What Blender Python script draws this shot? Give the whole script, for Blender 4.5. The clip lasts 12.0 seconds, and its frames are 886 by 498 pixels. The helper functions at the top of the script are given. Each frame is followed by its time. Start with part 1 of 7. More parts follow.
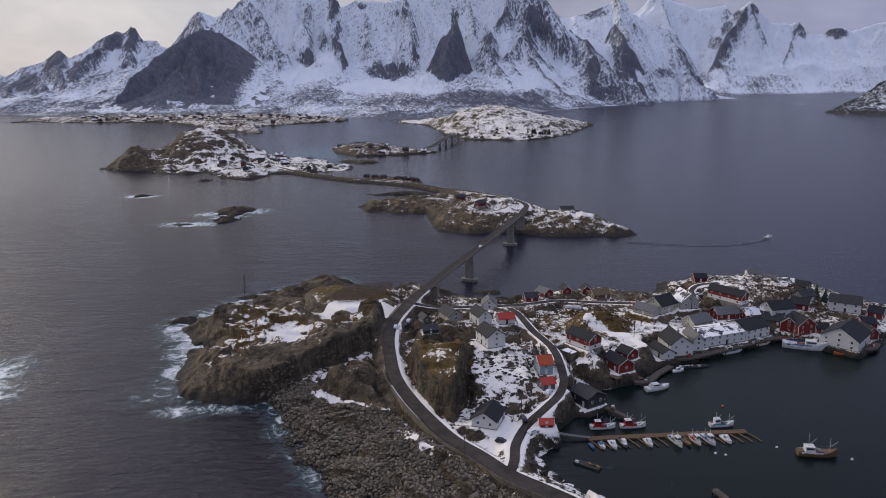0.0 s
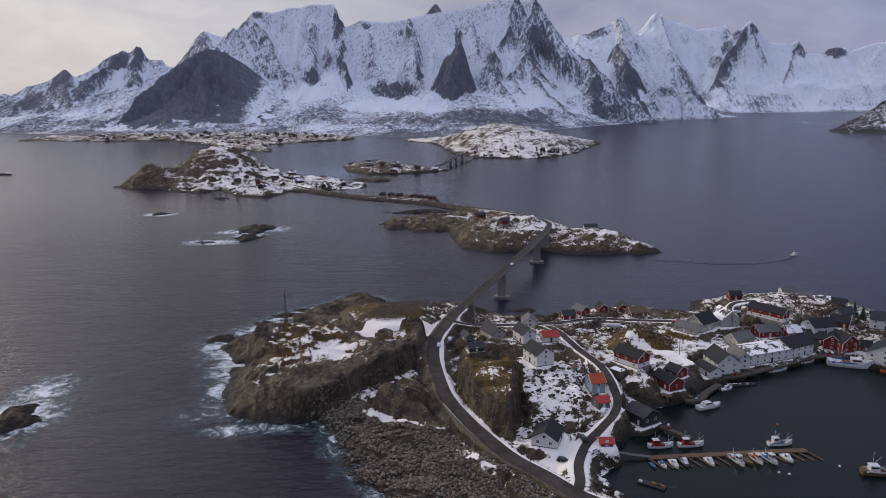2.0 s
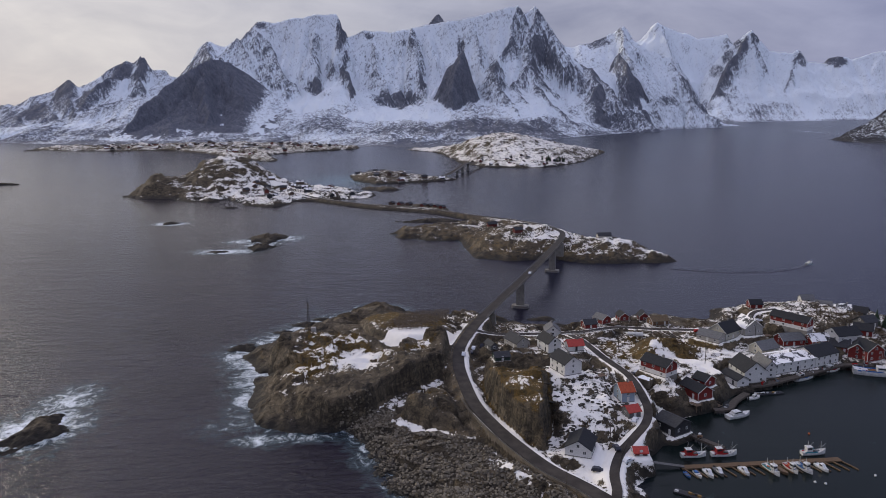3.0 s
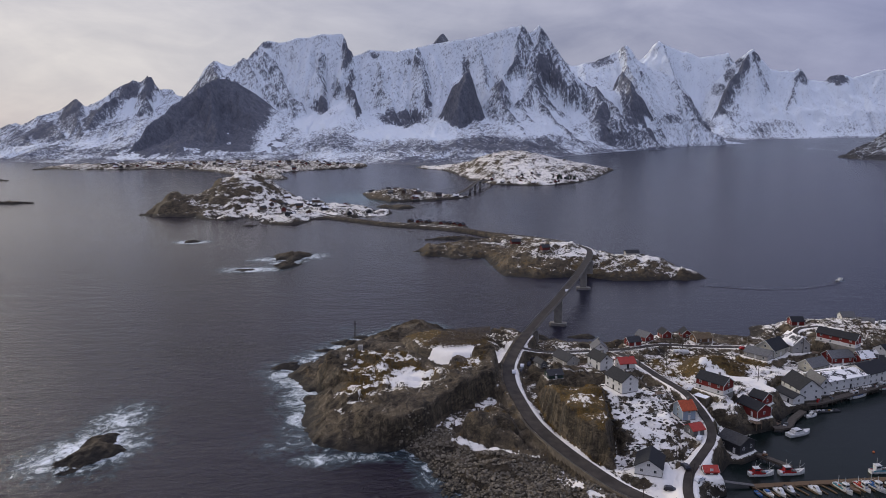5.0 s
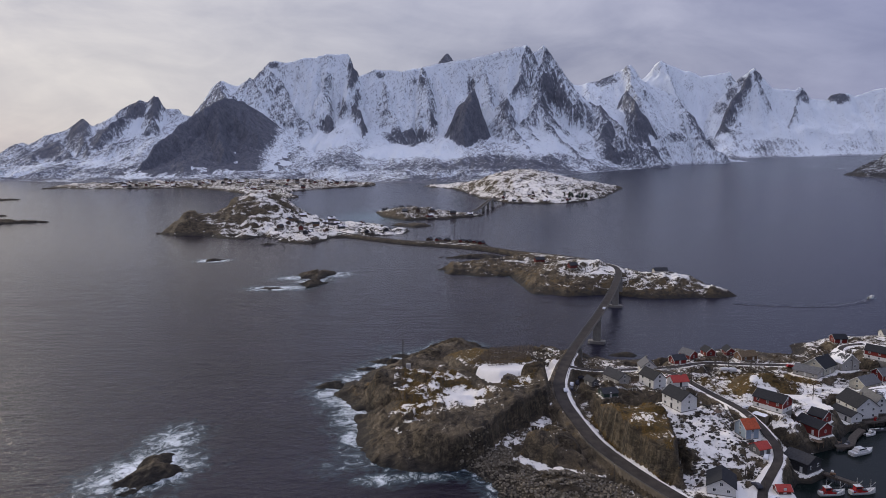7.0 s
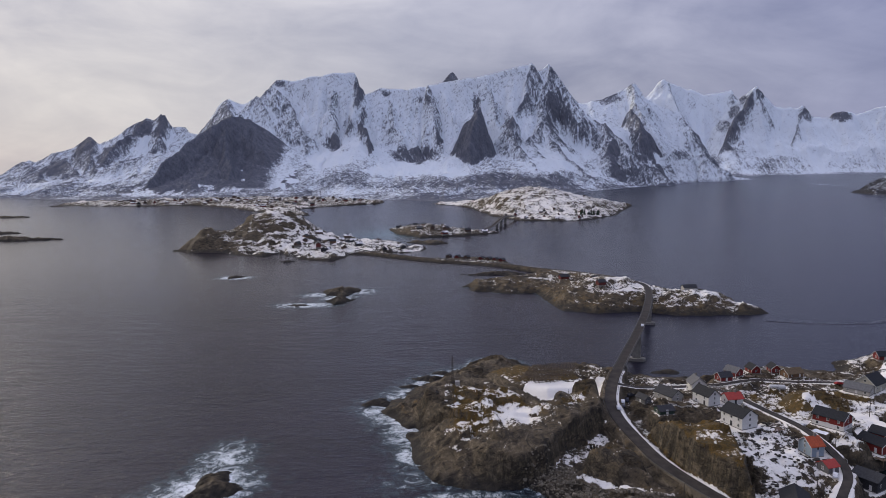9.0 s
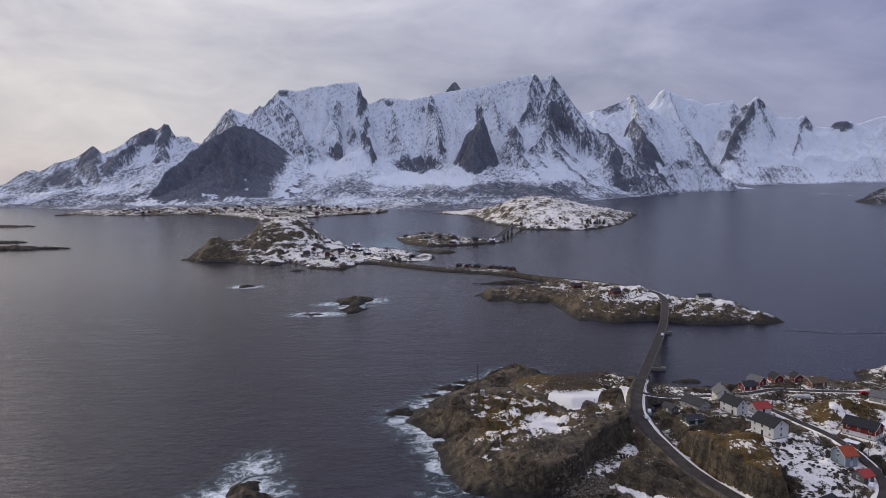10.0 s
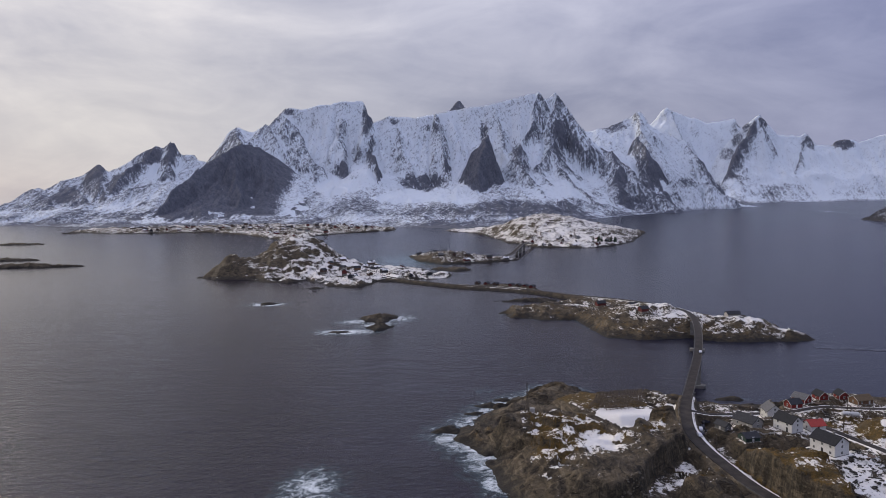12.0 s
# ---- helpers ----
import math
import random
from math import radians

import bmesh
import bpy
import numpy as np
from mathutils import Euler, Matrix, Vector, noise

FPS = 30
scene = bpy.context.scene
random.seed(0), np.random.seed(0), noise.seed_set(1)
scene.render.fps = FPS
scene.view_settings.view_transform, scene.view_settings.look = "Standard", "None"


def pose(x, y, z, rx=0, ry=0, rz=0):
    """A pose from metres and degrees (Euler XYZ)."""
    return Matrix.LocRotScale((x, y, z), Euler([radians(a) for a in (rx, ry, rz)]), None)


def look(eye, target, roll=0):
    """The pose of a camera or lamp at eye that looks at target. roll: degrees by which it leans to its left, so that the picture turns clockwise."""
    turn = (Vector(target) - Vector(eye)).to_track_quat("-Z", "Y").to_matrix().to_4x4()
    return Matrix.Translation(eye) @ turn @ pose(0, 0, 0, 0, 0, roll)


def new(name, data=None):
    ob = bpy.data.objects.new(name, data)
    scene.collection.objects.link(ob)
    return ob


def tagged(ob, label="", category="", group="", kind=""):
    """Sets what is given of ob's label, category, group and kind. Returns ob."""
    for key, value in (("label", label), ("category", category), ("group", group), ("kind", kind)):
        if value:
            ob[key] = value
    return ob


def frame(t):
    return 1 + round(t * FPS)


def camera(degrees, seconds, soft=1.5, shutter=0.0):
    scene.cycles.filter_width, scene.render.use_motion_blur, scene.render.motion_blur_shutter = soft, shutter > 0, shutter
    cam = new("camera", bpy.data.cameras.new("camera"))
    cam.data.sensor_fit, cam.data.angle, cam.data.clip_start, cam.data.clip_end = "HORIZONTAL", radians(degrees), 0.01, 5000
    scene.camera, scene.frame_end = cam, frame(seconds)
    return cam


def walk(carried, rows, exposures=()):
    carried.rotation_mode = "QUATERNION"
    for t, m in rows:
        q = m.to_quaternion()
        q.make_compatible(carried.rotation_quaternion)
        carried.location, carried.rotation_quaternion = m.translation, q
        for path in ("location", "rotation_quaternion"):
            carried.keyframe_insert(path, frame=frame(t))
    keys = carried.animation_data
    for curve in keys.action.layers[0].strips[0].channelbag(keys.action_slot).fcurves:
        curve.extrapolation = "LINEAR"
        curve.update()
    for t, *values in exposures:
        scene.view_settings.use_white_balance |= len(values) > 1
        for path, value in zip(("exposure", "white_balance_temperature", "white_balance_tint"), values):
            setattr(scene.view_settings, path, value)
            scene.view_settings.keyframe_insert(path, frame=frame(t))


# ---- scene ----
cam = camera(63.8, 12.0, soft=0.45)
PATH = [
    (0, (3.677, 0.601, 123.841), (3.64, 2.543, 123.367), -0.6),
    (0.5, (-1.288, 0.536, 123.856), (-1.324, 2.481, 123.395), -0.6),
    (1, (-6.347, 0.486, 123.864), (-6.381, 2.434, 123.415), -0.6),
    (1.5, (-11.538, 0.477, 123.873), (-11.572, 2.428, 123.436), -0.6),
    (2, (-16.876, 0.497, 123.883), (-16.91, 2.451, 123.458), -0.6),
    (2.5, (-22.349, 0.503, 123.9), (-22.383, 2.46, 123.488), -0.7),
    (3, (-27.934, 0.475, 123.923), (-27.969, 2.434, 123.523), -0.7),
    (5, (-50.881, 0.353, 124.045), (-50.916, 2.321, 123.694), -0.8),
    (5.5, (-56.624, 0.354, 124.048), (-56.659, 2.325, 123.71), -0.8),
    (6, (-62.387, 0.385, 124.029), (-62.422, 2.358, 123.703), -0.8),
    (6.5, (-68.208, 0.456, 123.997), (-68.243, 2.431, 123.684), -0.8),
    (7, (-74.086, 0.527, 123.962), (-74.121, 2.504, 123.662), -0.9),
    (9, (-97.734, 0.734, 123.706), (-97.769, 2.718, 123.455), -0.9),
    (9.5, (-103.736, 0.745, 123.674), (-103.771, 2.73, 123.436), -0.9),
    (10, (-109.79, 0.68, 123.644), (-109.825, 2.667, 123.419), -0.9),
    (10.5, (-115.819, 0.535, 123.617), (-115.853, 2.523, 123.405), -1.0),
    (11, (-121.782, 0.326, 123.602), (-121.815, 2.316, 123.402), -0.9),
    (11.5, (-127.703, 0.107, 123.605), (-127.736, 2.098, 123.418), -0.9),
    (12, (-133.616, -0.103, 123.612), (-133.649, 1.89, 123.437), -0.9),
]
walk(cam, [(t, look(eye, target, roll)) for t, eye, target, roll in PATH])

# ---- world, sun, exposure ----
scene.view_settings.exposure = 0.0
SUN_AZ, SUN_EL = radians(-56), radians(18)      # azimuth from north (the view), to the west
world = bpy.data.worlds.new("overcast_sky")
scene.world = world
world.use_nodes = True


def sky_nodes():
    nt = world.node_tree
    nt.nodes.clear()
    N, L = nt.nodes.new, nt.links.new
    out, bg = N("ShaderNodeOutputWorld"), N("ShaderNodeBackground")
    sky = N("ShaderNodeTexSky")
    sky.sky_type, sky.sun_disc = "NISHITA", False
    sky.sun_elevation, sky.sun_rotation = SUN_EL, SUN_AZ
    co = N("ShaderNodeTexCoord")
    sep = N("ShaderNodeSeparateXYZ")
    L(co.outputs["Generated"], sep.inputs[0])
    # layer of cloud, seen flat from below
    mp = N("ShaderNodeMapping")
    mp.inputs["Scale"].default_value = (1.0, 1.0, 2.8)
    L(co.outputs["Generated"], mp.inputs[0])
    n1, n2 = N("ShaderNodeTexNoise"), N("ShaderNodeTexNoise")
    for n, s, d in ((n1, 2.6, 7), (n2, 7.0, 8)):
        n.inputs["Scale"].default_value, n.inputs["Detail"].default_value = s, d
        n.inputs["Roughness"].default_value = 0.55
        n.inputs["Distortion"].default_value = 0.6
        L(mp.outputs[0], n.inputs["Vector"])
    mixn = N("ShaderNodeMath"); mixn.operation = "MULTIPLY_ADD"
    mixn.inputs[1].default_value = 0.45
    L(n2.outputs[0], mixn.inputs[0])
    L(n1.outputs[0], mixn.inputs[2])
    ramp = N("ShaderNodeMapRange")
    ramp.inputs[1].default_value, ramp.inputs[2].default_value = 0.52, 0.95
    L(mixn.outputs[0], ramp.inputs[0])
    # brightness rises towards the veiled sun in the west
    sd = N("ShaderNodeVectorMath"); sd.operation = "DOT_PRODUCT"
    sd.inputs[1].default_value = (math.sin(SUN_AZ) * math.cos(SUN_EL), math.cos(SUN_AZ) * math.cos(SUN_EL), math.sin(SUN_EL))
    nrm = N("ShaderNodeVectorMath"); nrm.operation = "NORMALIZE"
    L(co.outputs["Generated"], nrm.inputs[0])
    L(nrm.outputs[0], sd.inputs[0])
    glow = N("ShaderNodeValToRGB")
    e = glow.color_ramp.elements
    e[0].position, e[0].color = 0.0, SKY_SOUTH
    e[1].position, e[1].color = 1.0, SKY_SUN
    m = glow.color_ramp.elements.new(0.7625); m.color = SKY_MID
    m = glow.color_ramp.elements.new(0.906); m.color = SKY_WARM
    m = glow.color_ramp.elements.new(0.36); m.color = SKY_DARK
    half = N("ShaderNodeMapRange")
    half.inputs[1].default_value, half.inputs[2].default_value = -0.6, 1.0
    L(sd.outputs["Value"], half.inputs[0])
    L(half.outputs[0], glow.inputs[0])
    dark = N("ShaderNodeMix"); dark.data_type = "RGBA"; dark.blend_type = "MULTIPLY"
    dark.inputs[0].default_value = 1.0
    shade = N("ShaderNodeMix"); shade.data_type = "RGBA"
    shade.inputs[6].default_value = (0.62, 0.64, 0.72, 1)
    shade.inputs[7].default_value = (1.12, 1.11, 1.08, 1)
    L(ramp.outputs[0], shade.inputs[0])
    L(glow.outputs[0], dark.inputs[6])
    L(shade.outputs[2], dark.inputs[7])
    # thin share of the clear sky through the cloud
    sk = N("ShaderNodeMix"); sk.data_type = "RGBA"; sk.blend_type = "MULTIPLY"
    sk.inputs[0].default_value = 1.0
    sk.inputs[7].default_value = (0.06, 0.06, 0.06, 1)
    L(sky.outputs[0], sk.inputs[6])
    mix = N("ShaderNodeMix"); mix.data_type = "RGBA"
    mix.inputs[0].default_value = 0.9
    L(sk.outputs[2], mix.inputs[6])
    L(dark.outputs[2], mix.inputs[7])
    L(mix.outputs[2], bg.inputs[0])
    # an overcast sky grows brighter towards the zenith
    zen = N("ShaderNodeMapRange")
    zen.inputs[1].default_value, zen.inputs[2].default_value = 0.1, 1.0
    zen.inputs[3].default_value, zen.inputs[4].default_value = 0.97, 2.35
    L(sep.outputs[2], zen.inputs[0])
    L(zen.outputs[0], bg.inputs[1])
    L(bg.outputs[0], out.inputs[0])


SKY_DARK = (0.305, 0.328, 0.525, 1)
SKY_SOUTH = (0.42, 0.47, 0.63, 1)
SKY_MID = (0.53, 0.53, 0.63, 1)
SKY_WARM = (0.71, 0.68, 0.70, 1)
SKY_SUN = (0.92, 0.86, 0.83, 1)
sky_nodes()
sun_data = bpy.data.lights.new("sun", "SUN")
sun_data.energy, sun_data.angle, sun_data.color = 1.65, radians(14), (1.0, 0.90, 0.75)
sun = new("sun", sun_data)
sun.matrix_world = look((math.sin(SUN_AZ) * 400, math.cos(SUN_AZ) * 400, 400 * math.tan(SUN_EL)), (0, 0, 0))

# ---- materials ----


class Mat:
    """Small builder of node materials."""

    def __init__(self, name, rough=0.8, metal=0.0, spec=0.5):
        self.m = bpy.data.materials.new(name)
        self.m.use_nodes = True
        self.nt = self.m.node_tree
        self.b = self.nt.nodes["Principled BSDF"]
        self.b.inputs["Roughness"].default_value = rough
        self.b.inputs["Metallic"].default_value = metal
        self.b.inputs["Specular IOR Level"].default_value = spec
        self.geo = self.n("ShaderNodeNewGeometry")

    def n(self, kind):
        return self.nt.nodes.new(kind)

    def l(self, a, b):
        self.nt.links.new(a, b)

    def noise(self, scale, detail=4, stretch=(1, 1, 1), rough=0.55, dist=0.0, lean=0.0):
        mp, t = self.n("ShaderNodeMapping"), self.n("ShaderNodeTexNoise")
        mp.inputs["Scale"].default_value = stretch
        src = self.geo.outputs["Position"]
        if lean:
            tilt = self.n("ShaderNodeMapping")
            tilt.inputs["Rotation"].default_value = (0, radians(lean), 0)
            self.l(src, tilt.inputs[0])
            src = tilt.outputs[0]
        self.l(src, mp.inputs[0])
        self.l(mp.outputs[0], t.inputs["Vector"])
        t.inputs["Scale"].default_value, t.inputs["Detail"].default_value = scale, detail
        t.inputs["Roughness"].default_value, t.inputs["Distortion"].default_value = rough, dist
        return t.outputs[0]

    def cells(self, scale, stretch=(1, 1, 1), warp=0.6, turn=0.0):
        """Distance to the edges of warped cells: joints in rock."""
        mp, t, nz, add = self.n("ShaderNodeMapping"), self.n("ShaderNodeTexVoronoi"), self.n("ShaderNodeTexNoise"), self.n("ShaderNodeVectorMath")
        mp.inputs["Scale"].default_value, mp.inputs["Rotation"].default_value = stretch, (0, 0, radians(turn))
        self.l(self.geo.outputs["Position"], mp.inputs[0])
        nz.inputs["Scale"].default_value, nz.inputs["Detail"].default_value = scale * 1.6, 5
        self.l(mp.outputs[0], nz.inputs["Vector"])
        add.operation = "MULTIPLY_ADD"
        add.inputs[1].default_value = (warp / scale,) * 3
        self.l(nz.outputs["Color"], add.inputs[0])
        self.l(mp.outputs[0], add.inputs[2])
        t.feature = "DISTANCE_TO_EDGE"
        t.inputs["Scale"].default_value = scale
        self.l(add.outputs[0], t.inputs["Vector"])
        return t.outputs["Distance"]

    def math(self, op, a, b=0.0, c=0.0):
        t = self.n("ShaderNodeMath")
        t.operation = op
        for i, v in enumerate((a, b, c)):
            if isinstance(v, (int, float)):
                t.inputs[i].default_value = v
            else:
                self.l(v, t.inputs[i])
        return t.outputs[0]

    def remap(self, v, a, b, lo=0.0, hi=1.0):
        t = self.n("ShaderNodeMapRange")
        self.l(v, t.inputs[0])
        for i, x in zip((1, 2, 3, 4), (a, b, lo, hi)):
            t.inputs[i].default_value = x
        return t.outputs[0]

    def mix(self, f, a, b):
        t = self.n("ShaderNodeMix")
        t.data_type = "RGBA"
        for i, v in ((0, f), (6, a), (7, b)):
            if isinstance(v, tuple):
                t.inputs[i].default_value = (*v, 1)
            elif isinstance(v, (int, float)):
                t.inputs[i].default_value = v
            else:
                self.l(v, t.inputs[i])
        return t.outputs[2]

    def attr(self, name):
        t = self.n("ShaderNodeAttribute")
        t.attribute_name = name
        return t.outputs["Fac"]

    def up(self):
        s = self.n("ShaderNodeSeparateXYZ")
        self.l(self.geo.outputs["Normal"], s.inputs[0])
        return s.outputs[2]

    def height(self):
        s = self.n("ShaderNodeSeparateXYZ")
        self.l(self.geo.outputs["Position"], s.inputs[0])
        return s.outputs[2]

    def color(self, v):
        if isinstance(v, tuple):
            self.b.inputs["Base Color"].default_value = (*v, 1)
        else:
            self.l(v, self.b.inputs["Base Color"])
        return self

    def bump(self, h, dist, strength=1.0):
        t = self.n("ShaderNodeBump")
        t.inputs["Strength"].default_value, t.inputs["Distance"].default_value = strength, dist
        self.l(h, t.inputs["Height"])
        self.l(t.outputs[0], self.b.inputs["Normal"])
        return self


def plain(name, col, rough=0.8, metal=0.0, vary=0.25, scale=1.5, stretch=(1, 1, 1), bump=0.01):
    """Painted, weathered or cut surface: colour varied at two scales."""
    k = Mat(name, rough, metal, 0.25)
    big, fine = k.noise(scale, 3, stretch), k.noise(scale * 9, 4, stretch)
    lo = tuple(c * (1 - vary) for c in col)
    hi = tuple(min(1, c * (1 + vary)) for c in col)
    c1 = k.mix(k.remap(big, 0.35, 0.65), lo, hi)
    k.color(k.mix(k.remap(fine, 0.55, 0.8, 0, 0.35), c1, tuple(c * 0.55 for c in col)))
    if bump:
        k.bump(fine, bump)
    return k.m


def shore_rock():
    """Islands: gneiss, dead grass and moss, patchy snow, by the mesh's snow, grass and wet values."""
    k = Mat("island_ground", 0.9, 0, 0.25)
    up = k.up()
    n1, n2, n3 = k.noise(0.16, 6, dist=0.4), k.noise(0.55, 7, rough=0.62, dist=0.5), k.noise(2.6, 5, rough=0.65)
    crack = k.noise(0.30, 9, (1, 0.3, 1.6), 0.7, 0.9)
    joint = k.noise(0.5, 8, (0.25, 1, 1.2), 0.7, 0.9, 20)
    rock = k.mix(k.remap(n1, 0.35, 0.65), (0.054, 0.0403, 0.0256), (0.128, 0.0979, 0.0608))
    rock = k.mix(k.remap(crack, 0.50, 0.64), rock, (0.185, 0.1459, 0.0960))
    rock = k.mix(k.remap(joint, 0.46, 0.36), rock, (0.027, 0.0211, 0.0144))
    rock = k.mix(k.remap(crack, 0.45, 0.36), rock, (0.022, 0.0182, 0.0128))
    rock = k.mix(k.remap(n3, 0.5, 0.75, 0, 0.6), rock, (0.052, 0.0422, 0.0280))
    # shade of the steep faces, painted in as dark streaks running down them
    cliff_streak = k.noise(0.9, 6, (1, 1, 0.10), 0.65, 0.3)
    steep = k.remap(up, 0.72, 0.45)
    rock = k.mix(k.math("MULTIPLY", steep, k.remap(cliff_streak, 0.42, 0.58, 0.05, 0.7)), rock, (0.022, 0.0192, 0.0128))
    j1, j2 = k.cells(0.085, (1, 0.55, 1.3), 0.9, 25), k.cells(0.26, (0.6, 1, 1.4), 0.8, -20)
    seam = k.math("MINIMUM", k.remap(j1, 0.0, 0.03, 0.55, 1), k.remap(j2, 0.0, 0.035, 0.8, 1))
    rock = k.mix(k.math("SUBTRACT", 1.0, seam), rock, (0.014, 0.0115, 0.0080))
    grass = k.mix(k.remap(n2, 0.35, 0.65), (0.070, 0.048, 0.013), (0.190, 0.108, 0.024))
    grass = k.mix(k.remap(n3, 0.42, 0.62, 0, 0.85), grass, (0.030, 0.024, 0.010))
    # grass holds where the ground is not steep
    gv = k.math("ADD", k.attr("grass"), k.math("MULTIPLY_ADD", n1, 1.1, -0.62))
    gv = k.math("ADD", gv, k.math("MULTIPLY_ADD", n2, 0.9, -0.45))
    gv = k.math("MULTIPLY", k.remap(gv, 0.24, 0.50), k.remap(up, 0.62, 0.82))
    ground = k.mix(gv, rock, grass)
    # wet dark band by the water
    wet = k.remap(k.math("ADD", k.height(), k.math("MULTIPLY_ADD", n1, 5.0, -2.5)), 0.8, 4.6, 1, 0)
    ground = k.mix(k.math("MULTIPLY", wet, 0.8), ground, (0.015, 0.014, 0.013))
    sv = k.math("MULTIPLY_ADD", n1, 0.7, k.math("MULTIPLY_ADD", n2, 1.0, -0.85))
    sv = k.math("ADD", sv, k.math("MULTIPLY_ADD", crack, 0.9, -0.45))
    sv = k.math("ADD", k.attr("snow"), sv)
    sv = k.math("ADD", sv, k.math("MULTIPLY_ADD", k.noise(0.045, 5, (1, 1, 1), 0.6, 0.8), 0.9, -0.45))
    sv = k.math("ADD", sv, k.remap(up, 0.50, 0.97, -0.75, 0.10))
    sv = k.math("ADD", sv, k.math("MULTIPLY_ADD", n3, 0.62, -0.31))
    sv = k.remap(sv, 0.47, 0.53)
    snow = k.mix(n2, (0.70, 0.66, 0.60), (0.83, 0.785, 0.715))
    k.color(k.mix(sv, ground, snow))
    rough = k.remap(sv, 0, 1, 0.85, 0.6)
    k.l(rough, k.b.inputs["Roughness"])
    h = k.math("ADD", k.math("MULTIPLY", seam, 0.35), k.math("MULTIPLY", crack, 0.9))
    h = k.math("ADD", h, k.math("ADD", k.math("MULTIPLY", joint, 0.6), k.math("MULTIPLY", n3, 0.3)))
    h = k.math("ADD", h, k.math("MULTIPLY", k.math("MULTIPLY", cliff_streak, steep), 0.7))
    h = k.math("MULTIPLY", h, k.remap(sv, 0, 1, 1, 0.25))
    k.bump(h, 1.5, 0.9)
    return k.m


def mountain_rock(name="hazed_mountain_rock_and_snow", lo=(0.108, 0.113, 0.138), hi=(0.20, 0.204, 0.232), dark=(0.078, 0.083, 0.104)):
    """Far mountains: rock and snow. The default rock colours have distance haze mixed in, paler and bluer. The mesh's
    bare value is the share of rock; snow lies in streaks down the faces and along ledges.
    """
    k = Mat(name, 0.9, 0, 0.2)
    up = k.up()
    n1 = k.noise(0.014, 5, (1, 1, 0.6), 0.6, 0.6)
    n2 = k.noise(0.07, 7, (1, 1, 0.4), 0.7, 0.5, 24)
    n3 = k.noise(0.20, 6, (1, 1, 0.45), 0.72, 0.4, -28)
    streak = k.noise(0.15, 6, (1.3, 1.0, 0.16), 0.7, 0.3, 10)
    ledge = k.noise(0.06, 7, (0.35, 0.5, 1.5), 0.7, 0.6, 30)
    # by default lo, hi and dark carry the haze in the rock's colour
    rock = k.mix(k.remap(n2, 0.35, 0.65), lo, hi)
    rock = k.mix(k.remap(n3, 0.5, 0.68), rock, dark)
    v = k.math("MULTIPLY_ADD", n2, 0.9, k.math("MULTIPLY_ADD", n3, 1.2, k.math("MULTIPLY", streak, 1.1)))
    v = k.math("MULTIPLY_ADD", ledge, 0.9, v)
    v = k.remap(v, 1.80, 2.50)
    sv = k.remap(k.math("SUBTRACT", v, k.attr("bare")), -0.26, 0.20)
    # snow tinted blue to go with the hazed rock
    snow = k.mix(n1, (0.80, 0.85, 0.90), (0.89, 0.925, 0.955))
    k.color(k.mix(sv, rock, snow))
    k.bump(k.math("ADD", n2, k.math("ADD", k.math("MULTIPLY", n3, 0.5), k.math("MULTIPLY", streak, 0.5))), 12.0, 0.8)
    return k.m


def sea_water():
    k = Mat("sea_water", 0.2, 0, 0.25)
    k.b.inputs["IOR"].default_value = 1.33
    swell = k.noise(0.055, 3, (0.35, 1.0, 1), 0.5, 0.6)
    chop = k.noise(0.42, 5, (0.45, 1.0, 1), 0.6, 0.5)
    fine = k.noise(1.7, 4, (0.6, 1.0, 1), 0.6)
    calm = k.attr("calm")
    inner = k.attr("harbour")
    k.l(k.math("SUBTRACT", k.remap(calm, 0, 1, 0.42, 0.30), k.math("MULTIPLY", inner, 0.14)), k.b.inputs["Specular IOR Level"])
    foam = k.attr("foam")
    f1, f2 = k.noise(0.15, 7, (1, 1, 1), 0.66, 1.4), k.noise(0.75, 7, (1, 1, 1), 0.68, 1.6)
    lace = k.math("SUBTRACT", 1.0, k.math("ABSOLUTE", k.math("MULTIPLY_ADD", f2, 4.0, -2.0)))
    fv = k.math("ADD", foam, k.math("MULTIPLY_ADD", f1, 1.6, -0.95))
    white = k.remap(k.math("ADD", fv, k.math("MULTIPLY", lace, 0.62)), 0.92, 1.36)
    milk = k.remap(fv, 0.08, 0.75, 0, 0.55)
    patch = k.remap(k.noise(0.012, 4, (0.4, 1, 1), 0.55, 0.8), 0.35, 0.65)
    deep = k.mix(patch, (0.007, 0.0045, 0.012), (0.012, 0.0085, 0.019))
    deep = k.mix(calm, deep, (0.006, 0.0075, 0.020))
    deep = k.mix(inner, deep, (0.004, 0.008, 0.0075))
    deep = k.mix(milk, deep, (0.11, 0.19, 0.20))
    deep = k.mix(k.attr("shallow"), deep, (0.09, 0.20, 0.24))
    k.color(k.mix(white, deep, (0.74, 0.77, 0.79)))
    k.l(k.math("ADD", k.remap(white, 0, 1, 0.17, 0.7), k.math("MULTIPLY", calm, 0.09)), k.b.inputs["Roughness"])
    wave = k.noise(0.17, 4, (0.28, 1.0, 1), 0.55, 0.7)
    swell = k.math("ADD", swell, k.math("MULTIPLY", wave, 0.8))
    h = k.math("ADD", k.math("MULTIPLY", swell, 2.2), k.math("ADD", k.math("MULTIPLY", chop, 1.3), k.math("MULTIPLY", fine, 0.30)))
    h = k.math("MULTIPLY", h, k.remap(calm, 0, 1, 1.0, 0.10))
    h = k.math("MULTIPLY", h, k.remap(k.attr("lee"), 0, 1, 1.0, 0.3))
    k.bump(h, 1.0, 0.68)
    return k.m


